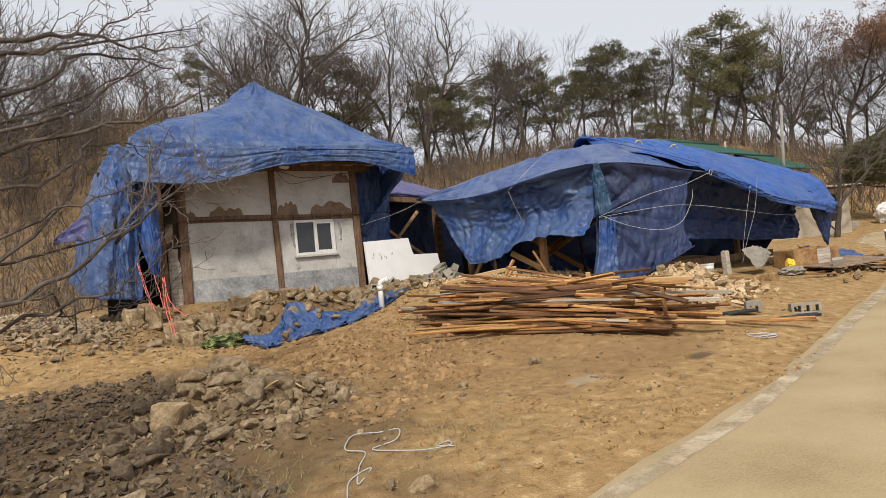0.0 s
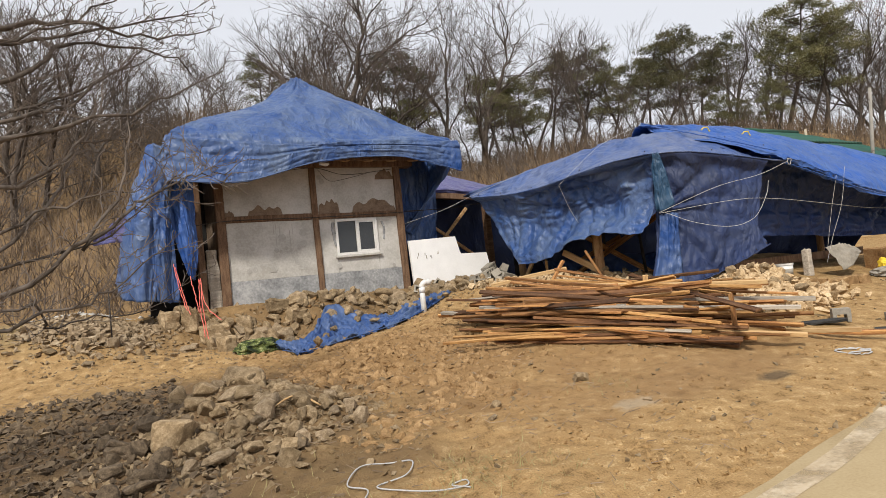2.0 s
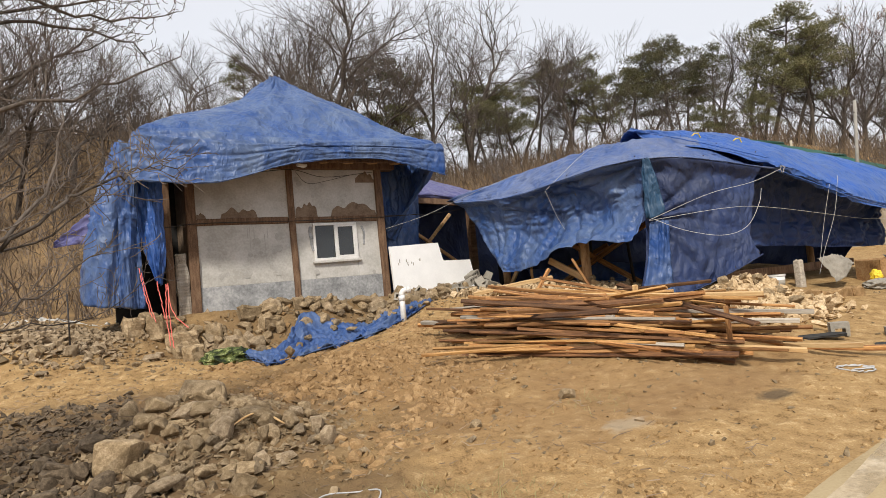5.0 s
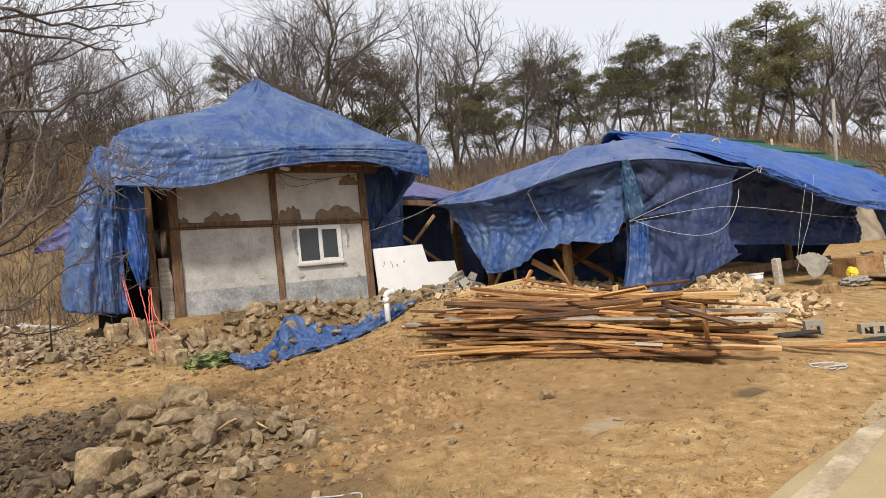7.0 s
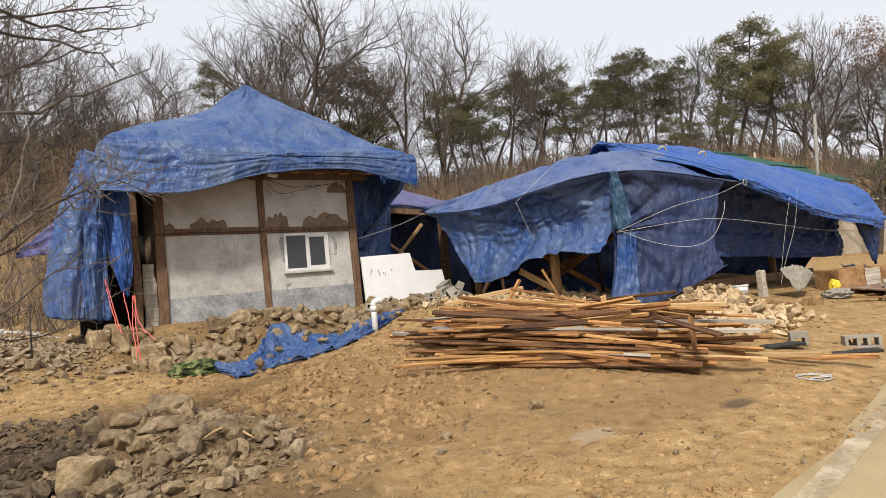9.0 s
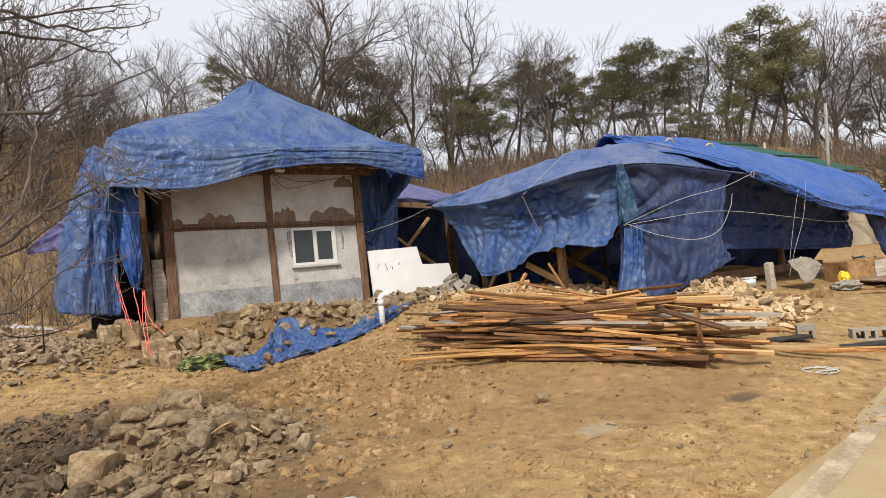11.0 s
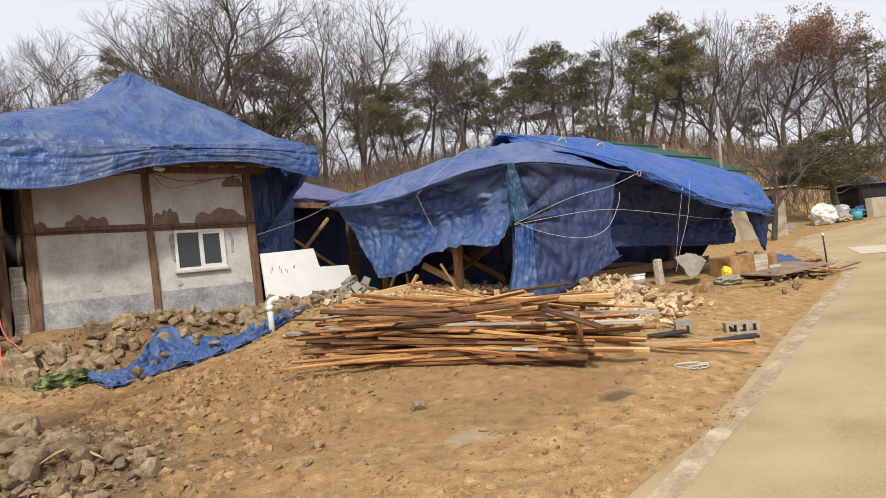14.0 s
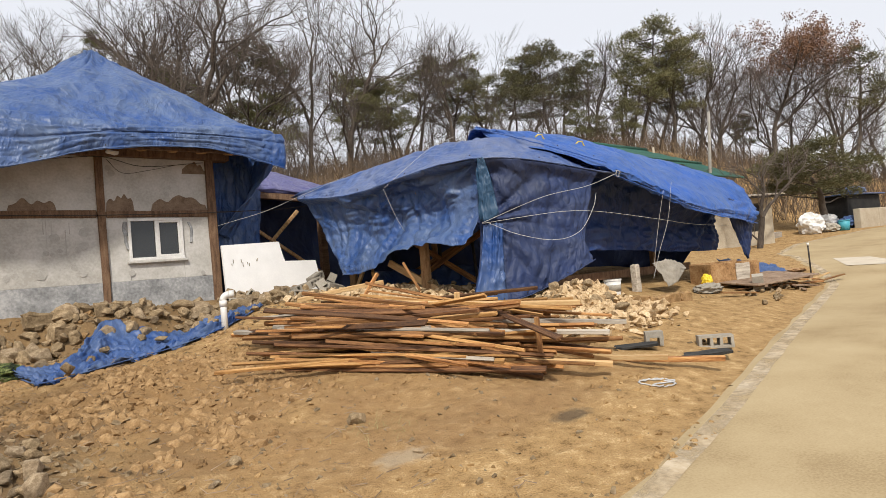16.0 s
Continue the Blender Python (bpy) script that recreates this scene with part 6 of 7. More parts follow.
def foam_board():
    outline = [(6.92, 1.06), (8.93, 1.02), (8.95, 1.5), (8.9, 1.8), (8.2, 1.82), (8.17, 1.9), (8.1, 2.23), (6.9, 2.2)]
    bm = bmesh.new()
    vs = [bm.verts.new((x, 12.72 + 0.05 * (z - 1), z)) for x, z in outline]
    f = bm.faces.new(vs)
    r = bmesh.ops.extrude_face_region(bm, geom=[f])
    for v in r["geom"]:
        if isinstance(v, bmesh.types.BMVert):
            v.co.y += 0.06
    bmesh.ops.recalc_face_normals(bm, faces=bm.faces)
    ob = part("foam_board", bm, "foam")
    tagged(ob, "broken white insulation board leaning beside the house", "board")
    rnd = random.Random(2)
    for k in range(9):
        x, z = rnd.uniform(7.05, 7.6), rnd.uniform(1.72, 1.86)
        part("faint_writing", box((x, 12.752 + 0.05 * (z - 1) - 0.04, z), (x + 0.012, 12.757 + 0.05 * (z - 1) - 0.03, z + rnd.uniform(0.03, 0.09))), "block", ob)


def pvc_pipe():
    p = on(6.14, 10.85)
    t = thing("drain_pipe", p, "white plastic drain pipe with an elbow standing in the soil", "pipe")
    tube_part("pipe", [(0, 0, -0.1), (0, 0, 0.25), (0, 0, 0.42)], 0.052, "white", t, sides=16)
    def ring(path, r, name):
        tube_part(name, path, r, "white", t, sides=16)
    ring([(0, 0, 0.36), (0, 0, 0.46)], 0.06, "socket")
    bend = [(0.0 + 0.09 * (1 - math.cos(a)), -0.04 * (1 - math.cos(a)), 0.46 + 0.09 * math.sin(a)) for a in [k * math.pi / 16 for k in range(9)]]
    ring(bend, [0.055] * 9, "elbow")
    e = Vector(bend[-1])
    v, f = tube([e, e + Vector((0.07, -0.03, 0.0)), e + Vector((0.07, -0.03, 0)), e + Vector((0.0, 0, 0))], [0.062, 0.062, 0.048, 0.048], 16, False)
    link("mouth", mesh_of("mouth", v, f, False), "white", t)


def block_mesh():
    """A hollow concrete block: two faces, two ends and two webs."""
    bm = bmesh.new()
    L, W, H = 0.39, 0.15, 0.19
    for lo, hi in (((0, 0, 0), (L, 0.03, H)), ((0, W - 0.03, 0), (L, W, H)), ((0, 0.03, 0), (0.035, W - 0.03, H)), ((L - 0.035, 0.03, 0), (L, W - 0.03, H)),
                   ((0.125, 0.03, 0), (0.16, W - 0.03, H)), ((0.235, 0.03, 0), (0.27, W - 0.03, H))):
        box(lo, hi, 0.0, bm)
    for v in bm.verts:
        v.co += 0.004 * noise.noise_vector(v.co * 15)
    bmesh.ops.translate(bm, verts=bm.verts, vec=(-L / 2, -W / 2, -H / 2))
    me = bpy.data.meshes.new("concrete_block")
    bm.to_mesh(me)
    bm.free()
    me.materials.append(MAT["block"])
    return me


def concrete_blocks():
    me = block_mesh()
    for x, y, dz, rx, ry, rz in ((6.75, 12.0, 0.1, 78, 12, -30), (7.2, 11.95, 0.08, 70, 40, -50), (8.1, 12.0, 0.1, 80, -10, 20), (8.38, 12.0, 0.16, 75, -14, 28), (8.5, 11.85, 0.16, 60, 10, 60),
                                 (8.62, 12.3, 0.26, 82, -18, 30), (8.85, 12.1, 0.2, 30, 20, 75), (8.7, 11.7, 0.1, 20, 15, 10), (8.0, 11.8, 0.06, 85, 5, 5), (8.45, 11.6, 0.06, 10, 5, 40),
                                 (9.6, 4.42, 0.07, 88, 0, -52), (14.6, 6.05, 0.12, 85, 70, 20)):
        ob = new("concrete_block", me)
        ob.matrix_world = pose(x, y, height(x, y) + dz, rx, ry, rz)
        tagged(ob, "grey hollow concrete block dumped on the ground", "concrete block", "hollow blocks")


def half_block():
    """A broken half block that stands on its two stubs."""
    bm = bmesh.new()
    box((-0.1, -0.075, 0.1), (0.1, 0.075, 0.17), 0.0, bm)
    box((-0.1, -0.075, 0.0), (-0.055, 0.075, 0.1), 0.0, bm)
    box((0.055, -0.075, 0.0), (0.1, 0.075, 0.1), 0.0, bm)
    for v in bm.verts:
        v.co += 0.012 * noise.noise_vector(v.co * 12)
    ob = part("concrete_block", bm, "block")
    ob.matrix_world = pose(9.1, 4.92, height(9.1, 4.92) - 0.01, 0, 0, -48)
    tagged(ob, "broken half of a hollow concrete block, dusty", "concrete block", "hollow blocks")


def earth_ledge():
    """A low broken kerb that holds the earth by the shed."""
    for k in range(6):
        x = 10.75 + 0.3 * k
        y = 6.3 + 0.02 * math.sin(k * 2)
        bm = box((-0.15, -0.09, -0.1), (0.15, 0.09, 0.1), 0.02, None, 0.03, 3, k)
        ob = part("kerb_stone", bm, "clod")
        ob.matrix_world = pose(x, y, height(x, y) + 0.03, 0, 0, 4 * math.sin(k * 5))
        tagged(ob, "earth-covered kerb stone of a low ledge", "kerb", "kerb stones")


def litter():
    """Dead stalks, straw and twigs trodden into the soil."""
    rnd = random.Random(44)
    verts, faces = [], []
    for k in range(1500):
        x, y = (rnd.uniform(-0.6, 5.5), rnd.uniform(3.2, 10.5)) if k % 3 else (rnd.uniform(-0.6, 1.8), rnd.uniform(4, 10))
        a, ln = rnd.uniform(0, 6.28), rnd.uniform(0.03, 0.12) * (1 + (k % 23 == 0))
        p = Vector((x, y, height(x, y) + 0.012))
        d = Vector((math.cos(a) * ln, math.sin(a) * ln, rnd.uniform(-0.01, 0.05)))
        w = Vector((-math.sin(a), math.cos(a), 0)) * rnd.uniform(0.0012, 0.003)
        up = Vector((0, 0, 0.004))
        b = len(verts)
        verts += [p - w, p + w, p + up * 2, p + d - w * 0.5, p + d + w * 0.5, p + d + up]
        faces += [(b, b + 3, b + 5, b + 2), (b + 1, b + 2, b + 5, b + 4)]
    tagged(link("plant_litter", mesh_of("plant_litter", verts, faces), "brush"), "dead stalks and twigs trodden into the soil", "litter", kind="stuff")


def ground_tarp():
    def g(x, y, d=0.05):
        d += 0.05
        return (x, y, height(x, y) + d)
    ob = drape("ground_tarp", [
        [g(3.05, 11.05), g(3.9, 11.0), g(4.65, 11.75, 0.12), g(5.5, 11.5, 0.06), g(6.2, 11.35, 0.1), g(7.0, 11.45, 0.04)],
        [g(3.1, 10.8), g(3.75, 10.5, 0.08), g(4.6, 11.1, 0.08), g(5.4, 11.1, 0.05), g(6.2, 11.2, 0.16), g(7.0, 11.4, 0.06)],
        [g(3.2, 10.55), g(3.6, 10.05, 0.06), g(4.5, 10.6, 0.05), g(5.3, 10.75, 0.05), g(6.2, 11.0, 0.1), g(7.0, 11.32, 0.05)],
        [g(3.3, 10.3, 0.02), g(3.5, 9.75, 0.03), g(4.4, 10.2, 0.03), g(5.3, 10.45, 0.03), g(6.2, 10.85, 0.03), g(7.0, 11.28, 0.03)]], 150, 60, "tarp", folds=0.13, fold_dir=(5, 2.2), wrinkle=0.04, seed=51, ragged=0.08)
    tube_part("hem", [spline([g(3.3, 10.3, 0.0), g(3.5, 9.75, 0.0), g(4.4, 10.2, 0.0), g(5.3, 10.45, 0.0), g(6.2, 10.85, 0.0), g(7.0, 11.28, 0.0)], k / 50) for k in range(51)], 0.01, "tarp", ob, sides=5)
    tagged(ob, "crumpled blue tarpaulin lying on the soil, weighed down by stones", "tarpaulin")
    rnd = random.Random(6)
    for x, y, s in ((4.4, 11.0, 0.17), (5.2, 11.0, 0.2), (3.75, 9.85, 0.24), (5.0, 11.4, 0.16)):
        lay_stone(rnd, x, y, s, 0.1, "tan", "flat stone weighing down the tarpaulin")
    lump = soft_lump(77, 0.6)
    lump.materials.append(MAT["cloth"])
    c = new("patterned_cloth", lump)
    c.matrix_world = Matrix.Translation(on(3.02, 10.7, 0.06)) @ Matrix.Diagonal((0.66, 0.5, 0.46, 1))
    tagged(c, "crumpled green and yellow patterned cloth on the soil", "cloth")


def cord(name, pts, r, mat, label, wob=0.0, n=40, parent=None, seed=0):
    rnd = random.Random(seed)
    path = [spline(pts, k / n) + Vector((rnd.gauss(0, wob), rnd.gauss(0, wob), rnd.gauss(0, wob * 0.4))) for k in range(n + 1)]
    ob = tube_part(name, path, r, mat, parent, sides=5)
    if not parent:
        tagged(ob, label, name.replace("_", " "))
    return ob


def ropes():
    def g(x, y):
        return (x, y, height(x, y) + 0.012)
    cord("rope", [g(1.85, 3.75), g(2.02, 4.05), g(2.25, 4.15), g(2.05, 3.98), g(2.2, 4.25), g(2.38, 4.5), g(2.3, 4.7), g(2.5, 4.95), g(2.75, 4.95), g(2.85, 4.75), g(2.7, 4.55), g(2.45, 4.5), g(2.55, 4.3), g(2.75, 4.15), g(2.95, 4.1), g(3.0, 4.2), g(2.9, 4.22), g(2.95, 4.05)], 0.006, "rope", "pale rope lying in loops on the soil", 0, 160)
    cord("rope", [g(7.75, 4.25), g(7.85, 4.2), g(7.95, 4.0), g(7.75, 4.02), g(7.65, 4.2), g(7.85, 4.2), g(7.98, 4.02), g(7.7, 4.1)], 0.008, "rope", "small tangle of white cord on the ground", 0.01, 60)
    cord("rope", [g(5.05, 12.2), g(5.2, 12.12), g(5.32, 12.2), g(5.15, 12.28), g(5.05, 12.15), g(5.3, 12.12), g(5.2, 12.25)], 0.01, "rope", "coil of pale wire below the wall", 0.012, 50)
    # cords that tie the shed's sheets down
    lab = "thin white cord tied across the tarpaulins"
    cord("rope", [(6.9, 12.86, 2.6), (7.7, 12.5, 2.82), (8.38, 12.2, 3.1), (8.8, 10.8, 3.34)], 0.0038, "rope", lab)
    cord("rope", [(10.3, 9.1, 3.86), (9.9, 9.15, 3.72), (9.4, 9.2, 3.5), (8.85, 9.25, 3.12), (8.42, 9.28, 2.8)], 0.0042, "rope", lab)
    cord("rope", [(8.4, 9.28, 2.78), (8.6, 9.26, 2.3), (8.84, 9.25, 1.92)], 0.0042, "rope", lab)
    cord("rope", [(8.72, 7.3, 1.98), (9.6, 6.88, 2.3), (10.5, 6.72, 2.46), (11.3, 6.7, 2.68)], 0.0042, "rope", lab)
    cord("rope", [(8.72, 7.3, 1.97), (9.8, 6.75, 2.06), (10.8, 6.72, 2.05), (12.5, 6.8, 1.92), (14.0, 6.9, 1.8), (15.6, 7.0, 1.75)], 0.0038, "rope", lab)
    cord("rope", [(8.8, 7.25, 1.97), (9.1, 6.95, 1.76), (9.6, 6.7, 1.64), (10.1, 6.62, 1.75), (10.5, 6.64, 2.1), (10.7, 6.7, 2.35)], 0.0042, "rope", lab)
    cord("rope", [(12.78, 6.58, 2.55), (12.72, 6.68, 1.9), (12.6, 6.85, 1.3), (12.5, 6.95, 0.85)], 0.0042, "rope", lab)
    cord("rope", [(12.52, 6.6, 2.4), (12.5, 6.75, 1.8), (12.48, 6.9, 1.1)], 0.0038, "rope", lab)
    cord("rope", [(11.24, 6.68, 2.66), (11.29, 6.66, 2.62), (11.34, 6.66, 2.7), (11.28, 6.68, 2.72), (11.26, 6.68, 2.65)], 0.006, "rope", "knot of white cord at the tarpaulin's edge", 0.006, 24)
    cord("rope", [(1.62, 12.35, 3.6), (1.55, 12.6, 2.6), (1.5, 12.7, 1.6)], 0.006, "rope", "white cord hanging down the creased tarpaulin")
    cord("rope", [(1.72, 12.32, 3.5), (1.6, 12.55, 2.5), (1.55, 12.65, 1.7)], 0.005, "rope", "white cord hanging down the creased tarpaulin")
    cord("wire", [(6.9, 12.85, 2.88), (8.0, 12.9, 2.9), (8.8, 12.5, 2.95)], 0.006, "iron", "thin dark wire strung from the house corner")
    for k, (top, mid, low) in enumerate((((2.0, 12.3, 2.05), (2.05, 12.1, 1.6), (2.12, 11.9, 1.2)), ((2.03, 12.3, 1.98), (2.1, 12.1, 1.5), (2.17, 11.88, 1.12)), ((2.26, 12.28, 1.8), (2.28, 12.0, 1.5), (2.31, 11.85, 1.15)),
                                         ((2.43, 12.28, 1.75), (2.38, 11.9, 1.2), (2.35, 11.28, 0.7)), ((2.4, 12.28, 1.74), (2.34, 11.95, 1.25), (2.3, 11.3, 0.74)), ((2.42, 12.28, 1.72), (2.44, 11.9, 1.25), (2.62, 11.6, 0.98)))):
        cord("plastic_string", [top, mid, low], 0.008, "red_rope", "red plastic string hanging by the house corner", 0.004, 20, seed=k)
    cord("plastic_string", [g(2.6, 11.6), g(2.8, 11.5), g(3.0, 11.65), g(2.75, 11.75), g(3.1, 11.6)], 0.008, "red_rope", "red plastic string tangled on the stones", 0.02, 40)
    st = [g(2.05, 6.45), (2.25, 6.55, height(2.25, 6.55) + 0.1), (2.5, 6.6, height(2.5, 6.6) + 0.12), (2.7, 6.5, height(2.7, 6.5) + 0.06)]
    tagged(tube_part("dead_branch", [spline(st, k / 16) for k in range(17)], [0.008 + 0.003 * math.sin(k) for k in range(17)], "fresh"), "bare crooked stick on the rubble heap", "stick")


def grass_tufts():
    rnd = random.Random(9)
    verts, faces = [], []
    for cx, cy, n, r in ((3.2, 4.35, 200, 0.22), (2.9, 4.0, 90, 0.2), (1.6, 4.7, 240, 0.4), (2.4, 3.8, 90, 0.25), (5.4, 5.3, 80, 0.18), (1.0, 4.4, 200, 0.4), (3.4, 3.9, 100, 0.3)):
        for k in range(n):
            x, y = cx + rnd.gauss(0, r), cy + rnd.gauss(0, r)
            z = height(x, y)
            d = Vector((rnd.gauss(0, 1), rnd.gauss(0, 1), rnd.uniform(0.2, 0.9))).normalized() * rnd.uniform(0.05, 0.16)
            w = Vector((-d.y, d.x, 0)).normalized() * 0.003
            b = len(verts)
            p = Vector((x, y, z))
            verts += [p - w, p + w, p + d]
            faces.append((b, b + 1, b + 2))
    tagged(link("grass_tufts", mesh_of("grass_tufts", verts, faces), "grass"), "thin tufts of dry grass in the soil", "grass", kind="stuff")


def mats():
    for x, y, a, b, rz in ((8.7, 4.98, 0.62, 0.2, -55), (9.08, 4.28, 0.56, 0.2, -50)):
        bm = box((-a / 2, -b / 2, 0), (a / 2, b / 2, 0.03), 0.006, None, 0.02, 4, x)
        ob = part("rubber_mat", bm, "netting")
        ob.matrix_world = pose(x, y, height(x, y) + 0.015, 3, -4, rz)
        tagged(ob, "piece of black rubber matting on the bare soil", "mat")


def bucket():
    t = thing("paint_bucket", on(11.75, 7.3, -0.06), "dirty white plastic bucket beside the shed sill", "bucket")
    v, f = tube([(0, 0, 0), (0, 0, 0.02), (0, 0, 0.32), (0, 0, 0.32), (0, 0, 0.05)], [0.12, 0.125, 0.15, 0.14, 0.115], 20)
    link("body", mesh_of("body", v, f, False), "white", t)
    v, f = tube([(0, 0, 0.29), (0, 0, 0.32)], [0.157, 0.158], 20, False)
    link("rim", mesh_of("rim", v, f, False), "white", t)
    tube_part("label_band", [(0, 0, 0.1), (0, 0, 0.22)], [0.134, 0.144], "block", t, "printed band, unreadable", 20)
    cord("handle", [(-0.15, 0, 0.3), (0, -0.12, 0.2), (0.15, 0, 0.3)], 0.004, "iron", "", 0, 12, t)


def shed_clutter():
    sheet = drape("plastic_sheet", [
        [(12.6, 7.0, 1.14), (13.0, 6.9, 1.18), (13.5, 6.95, 1.1)],
        [(12.62, 6.85, 0.92), (13.0, 6.75, 1.0), (13.5, 6.85, 0.98)],
        [(12.65, 6.75, 0.68), (12.95, 6.7, 0.78), (13.3, 6.8, 0.9)]], 30, 20, "block", folds=0.05, fold_dir=(5, 1), seed=61)
    tagged(sheet, "crumpled grey-white corrugated sheet under the eave", "sheet")
    # an old chest without its lid
    c = thing("wooden_chest", (0, 0, 0), "open rusty-brown wooden chest lying by the shed", "chest", m=pose(14.95, 6.85, height(14.95, 6.85) - 0.05, 0, 0, -20))
    for name, lo, hi in (("front_board", (-0.62, -0.3, 0), (0.62, -0.27, 0.5)), ("back_board", (-0.62, 0.27, 0), (0.62, 0.3, 0.52)), ("end_board", (-0.62, -0.27, 0), (-0.59, 0.27, 0.5)),
                         ("end_board", (0.59, -0.27, 0), (0.62, 0.27, 0.5)), ("base_board", (-0.59, -0.27, 0.02), (0.59, 0.27, 0.05))):
        part(name, box(lo, hi, 0.006, None, 0.008, 2), "rust", c)
    part("cover_plate", box((0.0, -0.325, 0.02), (0.34, -0.305, 0.47), 0.004, None, 0.02, 2), "grey_wood", c, "pale board leaning on the chest")
    # a fallen door of boards
    d = thing("board_panel", (0, 0, 0), "weathered brown boarded panel lying on rubble", "panel", m=pose(15.3, 6.25, height(15.3, 6.25) + 0.16, 5, -2, -12))
    for k in range(7):
        part("board", box((-0.95, -0.55 + 0.157 * k, 0), (0.95, -0.55 + 0.157 * k + 0.15, 0.03), 0.004, None, 0.01, 2, k), "shingle", d)
    for x in (-0.7, 0.7):
        part("batten", box((x - 0.04, -0.55, -0.04), (x + 0.04, 0.54, 0.0), 0.004), "shingle", d)
    rnd = random.Random(15)
    for k in range(12):
        x, y = rnd.gauss(15.6, 0.6), rnd.gauss(5.9, 0.18)
        ob = part("scrap_board", box((-rnd.uniform(0.2, 0.6), -0.04, 0), (rnd.uniform(0.2, 0.6), 0.04, 0.025), 0.004, None, 0.01, 2, k), rnd.choice(("shingle", "plank", "fresh")))
        ob.matrix_world = pose(x, y, height(x, y) + 0.03 + 0.05 * rnd.random(), rnd.gauss(0, 6), rnd.gauss(0, 8), rnd.gauss(-15, 25))
        tagged(ob, "splintered scrap board beside the fallen panel", "board", "scrap boards")
    for k in range(26):
        x, y = rnd.gauss(14.7, 0.7), rnd.gauss(5.8, 0.2)
        lay_stone(rnd, x, y, rnd.uniform(0.06, 0.16), 0.02, "tan", "broken masonry lump near the fallen panel", group="masonry rubble")
    bag = soft_lump(91, 0.8)
    bag.materials.append(MAT["yellow"])
    b = new("plastic_bag", bag)
    b.matrix_world = Matrix.Translation(on(14.2, 6.85, 0.12)) @ Matrix.Diagonal((0.2, 0.18, 0.34, 1))
    tagged(b, "crumpled yellow plastic bag by the chest", "bag")
    clear = soft_lump(92, 0.6)
    clear.materials.append(MAT["block"])
    b = new("plastic_film", clear)
    b.matrix_world = Matrix.Translation(on(13.65, 6.55, 0.08)) @ Matrix.Diagonal((0.65, 0.4, 0.3, 1))
    tagged(b, "heap of crumpled clear plastic film on the soil", "plastic film")
    def g(x, y, d=0.1):
        return (x, y, height(x, y) + d)
    bt = drape("ground_tarp", [[g(16.2, 7.6, 0.45), g(17.2, 7.5, 0.35), g(18.0, 7.2, 0.15)], [g(16.2, 7.2, 0.3), g(17.2, 7.1, 0.3), g(18.1, 6.95, 0.12)], [g(16.2, 6.9, 0.05), g(17.2, 6.8, 0.05), g(18.1, 6.75, 0.03)]],
               30, 20, "tarp", folds=0.12, fold_dir=(2, 1.5), seed=63)
    tagged(bt, "bunched light blue tarpaulin on the ground past the chest", "tarpaulin")
    rag = soft_lump(93, 0.4)
    rag.materials.append(MAT["red_rope"])
    r = new("red_rag", rag)
    r.matrix_world = Matrix.Translation(on(18.3, 6.8, 0.03)) @ Matrix.Diagonal((0.7, 0.35, 0.18, 1))
    r.data.materials[0] = MAT["rust"]
    tagged(r, "dull red rag at the tarpaulin's end", "rag")
    s = thing("road_stake", on(17.6, 6.2), "thin dark iron stake with a pale cap beside the lane", "stake")
    tube_part("shaft", [(0, 0, -0.1), (-0.01, 0, 0.4), (-0.02, 0, 0.72)], 0.018, "iron", s)
    tube_part("cap", [(-0.02, 0, 0.7), (-0.02, 0, 0.76)], 0.026, "white", s)
    s = thing("iron_stake", on(0.95, 12.0), "thin iron rod stuck upright in the rubble", "stake")
    tube_part("shaft", [(0, 0, -0.1), (0, 0, 0.9)], 0.012, "iron", s)
    inner = drape("inner_tarp", [[(9.6, 11.6, 1.5), (10.4, 10.6, 1.45), (11, 9.4, 1.4)], [(9.5, 11.3, 1.15), (10.2, 10.4, 1.1), (10.8, 9.4, 1.1)], [(9.3, 11.1, 0.95), (9.9, 10.2, 0.95), (10.5, 9.3, 0.95)]], 30, 16, "tarp", folds=0.15, fold_dir=(3, 1.5), seed=65)
    tagged(inner, "dark blue tarpaulin bundled on the shed floor", "tarpaulin")
    for k, (x, y, z) in enumerate(((11.0, 8.05, 3.56), (11.75, 7.75, 3.42))):
        cord("yellow_tie", [(x - 0.1, y, z), (x, y - 0.05, z + 0.05), (x + 0.12, y - 0.06, z - 0.03)], 0.011, "yellow", "short yellow tie on the tarpaulin", 0.01, 10)


foam_board()
pvc_pipe()
concrete_blocks()
half_block()
earth_ledge()
litter()
ground_tarp()
ropes()
grass_tufts()
mats()
bucket()
shed_clutter()


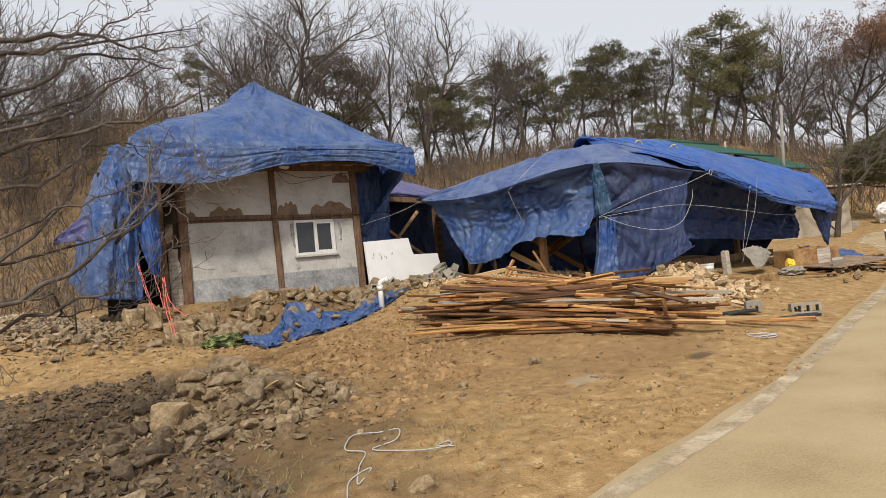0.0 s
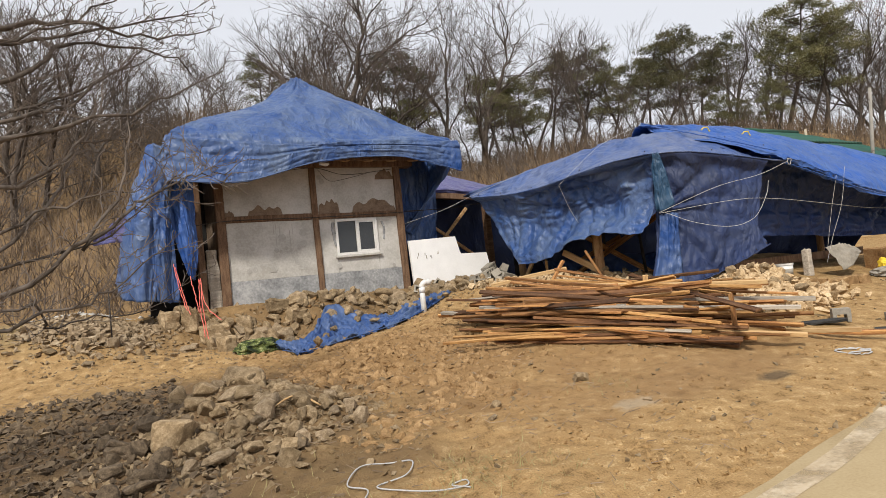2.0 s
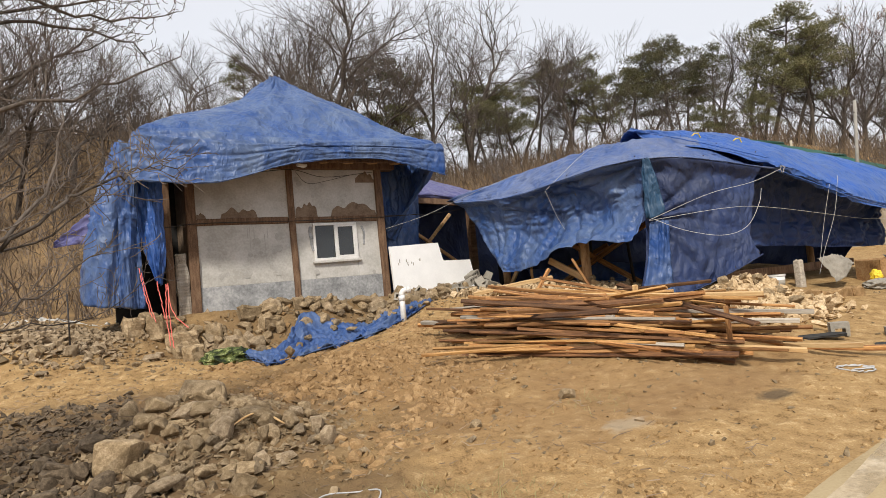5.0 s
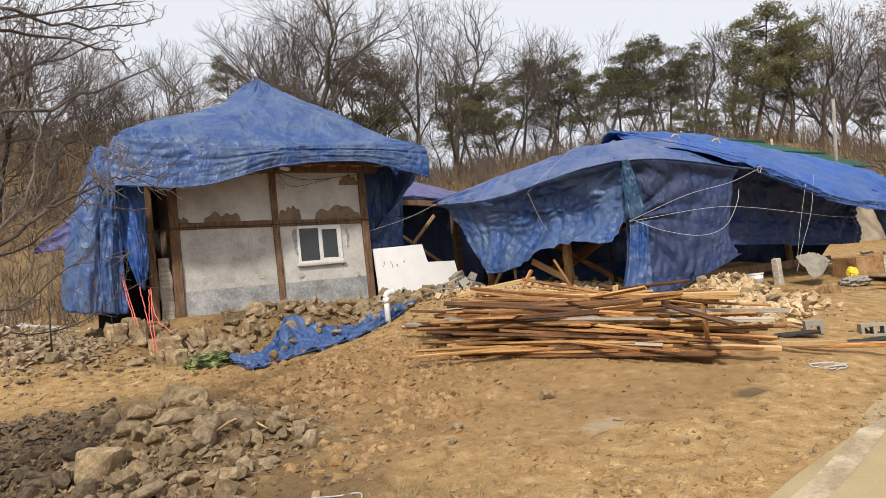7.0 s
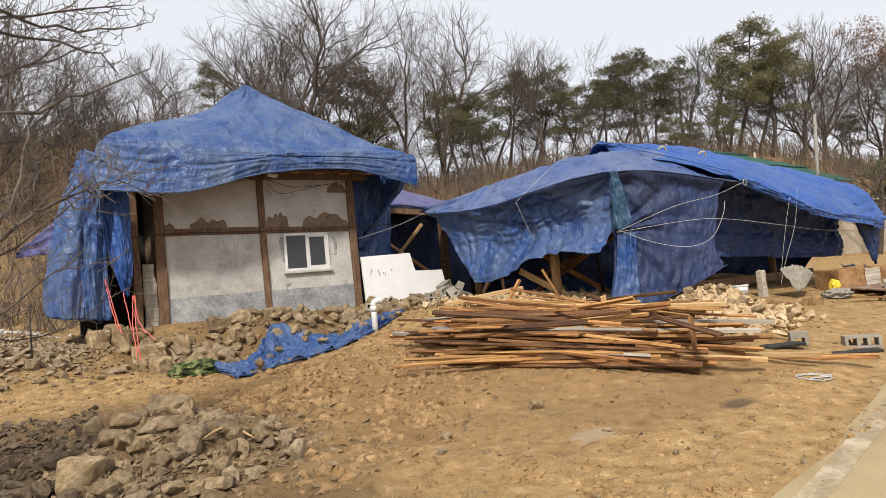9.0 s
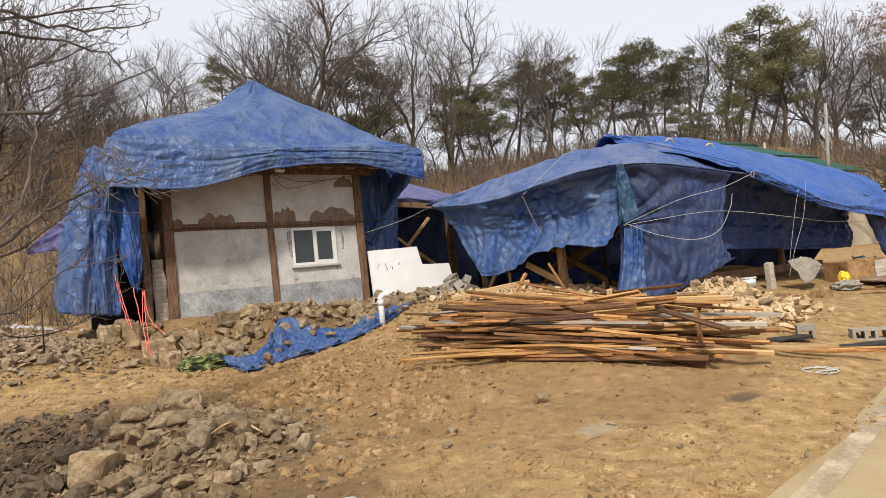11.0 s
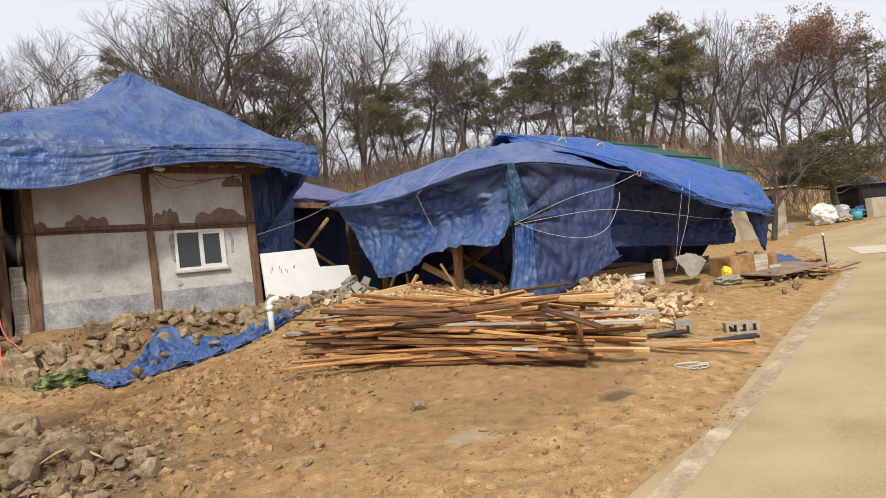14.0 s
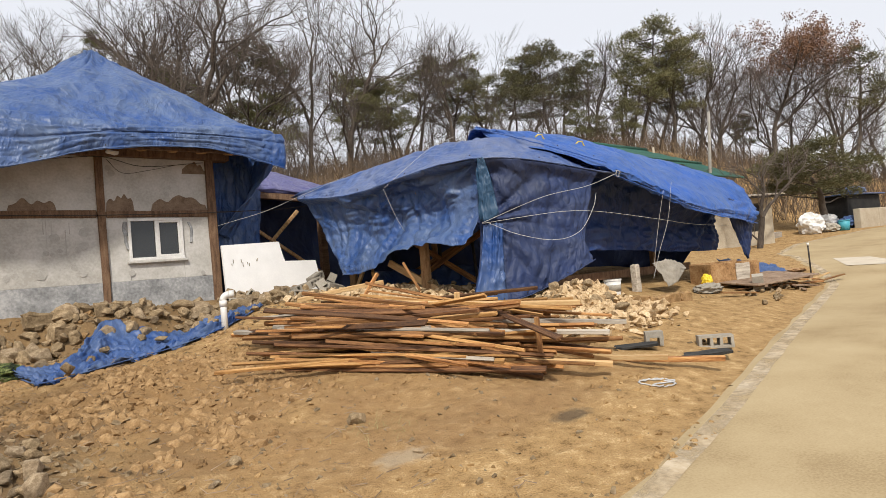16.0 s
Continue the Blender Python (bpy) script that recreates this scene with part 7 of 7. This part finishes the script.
# ---- beyond the yard ----
def cream_outbuilding():
    x, y = 27.2, 14.1
    z = 0.75
    h = thing("outbuilding", (0, 0, 0), "small cream-rendered flat outbuilding with a low sheet roof", "outbuilding", m=pose(x, y, z, 0, 0, -30))
    L, D, H = 4.6, 4.0, 2.3
    wx0, wx1, wz0, wz1 = 1.2, 1.9, 1.0, 2.1
    for lo, hi in (((-L / 2, -D / 2, 0), (wx0, -D / 2 + 0.2, H)), ((wx1, -D / 2, 0), (L / 2, -D / 2 + 0.2, H)), ((wx0, -D / 2, 0), (wx1, -D / 2 + 0.2, wz0)), ((wx0, -D / 2, wz1), (wx1, -D / 2 + 0.2, H)),
                   ((-L / 2, D / 2 - 0.2, 0), (L / 2, D / 2, H)), ((-L / 2, -D / 2 + 0.2, 0), (-L / 2 + 0.2, D / 2 - 0.2, H)), ((L / 2 - 0.2, -D / 2 + 0.2, 0), (L / 2, D / 2 - 0.2, H))):
        part("wall", box(lo, hi, 0.01), "house", h)
    w = part("window", box((wx0, -D / 2 + 0.06, wz0), (wx1, -D / 2 + 0.1, wz1)), "dark", h)
    part("frame", box((wx0, -D / 2 + 0.03, wz1 - 0.08), (wx1, -D / 2 + 0.06, wz1)), "iron", w)
    verts, faces = [], []
    n = 48
    for i in range(n + 1):
        x = -L / 2 - 0.3 + (L + 0.6) * i / n
        for yy, zz in ((-D / 2 - 0.45, H + 0.08), (D / 2 + 0.3, H + 0.5)):
            verts.append((x, yy, zz + 0.035 * (i % 2)))
    for i in range(n):
        faces.append((2 * i, 2 * i + 2, 2 * i + 3, 2 * i + 1))
    r = link("roof", mesh_of("roof", verts, faces), "grey_wood", h)
    r.modifiers.new("thickness", "SOLIDIFY").thickness = 0.04
    part("eave_board", box((-L / 2 - 0.28, -D / 2 - 0.4, H - 0.02), (L / 2 + 0.28, -D / 2 - 0.3, H + 0.06), 0.01), "iron", h)


def green_roof_house():
    h = thing("village_house", (0, 0, 0), "house with a green tiled roof behind the shed", "house", m=pose(31.0, 19.7, 1.8, 0, 0, 2))

    def range_of(x0, x1, y0, y1, H, rise):
        """One range: four walls, two tiled slopes and a ridge along x."""
        for lo, hi in (((x0, y0, 0), (x1, y0 + 0.2, H)), ((x0, y1 - 0.2, 0), (x1, y1, H)), ((x0, y0 + 0.2, 0), (x0 + 0.2, y1 - 0.2, H)), ((x1 - 0.2, y0 + 0.2, 0), (x1, y1 - 0.2, H))):
            part("wall", box(lo, hi, 0.01), "house", h)
        ym, half = (y0 + y1) / 2, (y1 - y0) / 2 + 0.5
        n = int((x1 - x0 + 0.8) / 0.14)
        for side in (-1, 1):
            verts, faces = [], []
            for i in range(n + 1):
                xx = x0 - 0.4 + (x1 - x0 + 0.8) * i / n
                for k in range(7):
                    t = k / 6
                    verts.append((xx, ym + side * (0.04 + t * half), H + rise - rise * t + 0.06 * (i % 2) - 0.03 * (k % 2)))
            for i in range(n):
                for k in range(6):
                    a = i * 7 + k
                    faces.append((a, a + 1, a + 8, a + 7))
            r = link("roof_slope", mesh_of("roof_slope", verts, faces), "tile", h)
            r.modifiers.new("thickness", "SOLIDIFY").thickness = 0.05
        tube_part("ridge_cap", [(x0 - 0.45, ym, H + rise + 0.06), (x1 + 0.45, ym, H + rise + 0.06)], 0.13, "tile", h)
    range_of(-2.9, 2.2, -2.4, 2.4, 3.9, 1.2)
    range_of(2.7, 6.0, -3.2, 0.8, 3.1, 1.2)
    tube_part("flue", [(2.4, -0.6, 3.6), (2.4, -0.6, 5.2)], 0.06, "house", h)


def utility_pole():
    x, y = 34.0, 16.6
    t = thing("utility_pole", (x, y, land(x, y) - 0.2), "tapered concrete utility pole among the trees", "pole")
    tube_part("shaft", [(0, 0, 0), (0.2, -0.12, 2.8), (0.38, -0.22, 5.2)], [0.1, 0.08, 0.07], "pole", t, sides=12)
    tube_part("step_bolt", [(0.15, -0.2, 4.6), (0.5, -0.2, 4.6)], 0.02, "iron", t)


def roadside():
    p = pine_tree(81, 5.0, "low spreading pine with a crooked trunk beside the lane", 0.34, 2.6, "needle", "roadside_pine", 300, 12, 0.2, 0.22)
    x, y = 34.6, 11.6
    p.matrix_world = Matrix.Translation((x, y, land(x, y) - 0.05)) @ Matrix.Diagonal((1, 1, 0.8, 1))
    b = bare_tree(82, 4.4, 0.9, 6, 0.12, "crooked leafless tree in front of the outbuilding", 0.25, 0.008)
    x, y = 26.2, 11.0
    b.matrix_world = Matrix.Translation((x, y, land(x, y) - 0.05)) @ Matrix.Rotation(1.0, 4, "Z")
    def lump(name, seed, mat, x, y, dz, size, label, category):
        me = soft_lump(seed, 1.0)
        me.materials.append(MAT[mat])
        ob = new(name, me)
        ob.matrix_world = Matrix.Translation((x, y, land(x, y) + dz)) @ Matrix.Diagonal((*size, 1))
        tagged(ob, label, category)
    lump("bulk_bag", 95, "white", 31.7, 11.15, 0.38, (0.95, 0.9, 0.9), "stuffed white bulk bag beside the lane", "bag")
    lump("plastic_cover", 96, "white", 34.4, 11.5, 0.3, (1.8, 0.8, 0.6), "pale plastic cover thrown over piled goods", "cover")
    lump("plastic_cover", 97, "block", 32.6, 10.7, 0.14, (1.0, 0.6, 0.36), "grey plastic cover on the roadside goods", "cover")
    lump("blue_cover", 98, "tarp", 35.2, 10.75, 0.24, (1.6, 0.7, 0.5), "blue tarpaulin bundle by the low wall", "tarpaulin")
    lump("blue_cover", 99, "tarp", 37.4, 11.2, 1.7, (2.2, 0.9, 0.36), "blue tarpaulin over the rack of goods", "tarpaulin")
    t = thing("water_tub", (32.9, 10.25, land(32.9, 10.25)), "turquoise plastic tub by the low wall", "tub")
    tube_part("body", [(0, 0, 0), (0, 0, 0.42)], [0.19, 0.22], "bluebin", t, sides=16)
    tube_part("rim", [(0, 0, 0.4), (0, 0, 0.44)], [0.235, 0.235], "bluebin", t, sides=16)
    w = thing("low_wall", (0, 0, 0), "low pale concrete wall along the lane", "wall", m=pose(37.2, 9.9, land(36, 9.9) - 0.3, 0, 0, -8))
    for k in range(3):
        part("wall_panel", box((-2.6 + 1.75 * k, -0.15, 0), (-2.6 + 1.75 * k + 1.73, 0.15, 1.15), 0.02), "house", w)
    s = thing("storage_rack", (0, 0, 0), "dark sheltered rack of goods behind the wall", "rack", m=pose(37.4, 11.2, land(36, 11), 0, 0, -8))
    part("body", box((-1.6, -0.5, 0), (1.6, 0.5, 1.5), 0.03), "dark", s)
    part("top", box((-1.8, -0.7, 1.5), (1.8, 0.6, 1.56), 0.02), "tarp", s)
    tl = part("plank_stack", box((29.0, 11.9, land(29.5, 12) - 0.05), (30.6, 12.3, land(29.5, 12) + 0.3), 0.02, None, 0.03, 3), "grey_wood")
    tagged(tl, "stack of grey planks beside the lane", "timber")
    verts = [(21.12, 6.92), (21.03, 6.02), (20.25, 5.48), (19.18, 5.2), (19.16, 5.97)]
    bm = bmesh.new()
    f = bm.faces.new([bm.verts.new((x, y, land(x, y) + 0.014)) for x, y in verts])
    ob = part("road_patch", bm, "pale_patch")
    tagged(ob, "pale repair patch on the lane", "road", kind="structure")


cream_outbuilding()
green_roof_house()
utility_pole()
roadside()
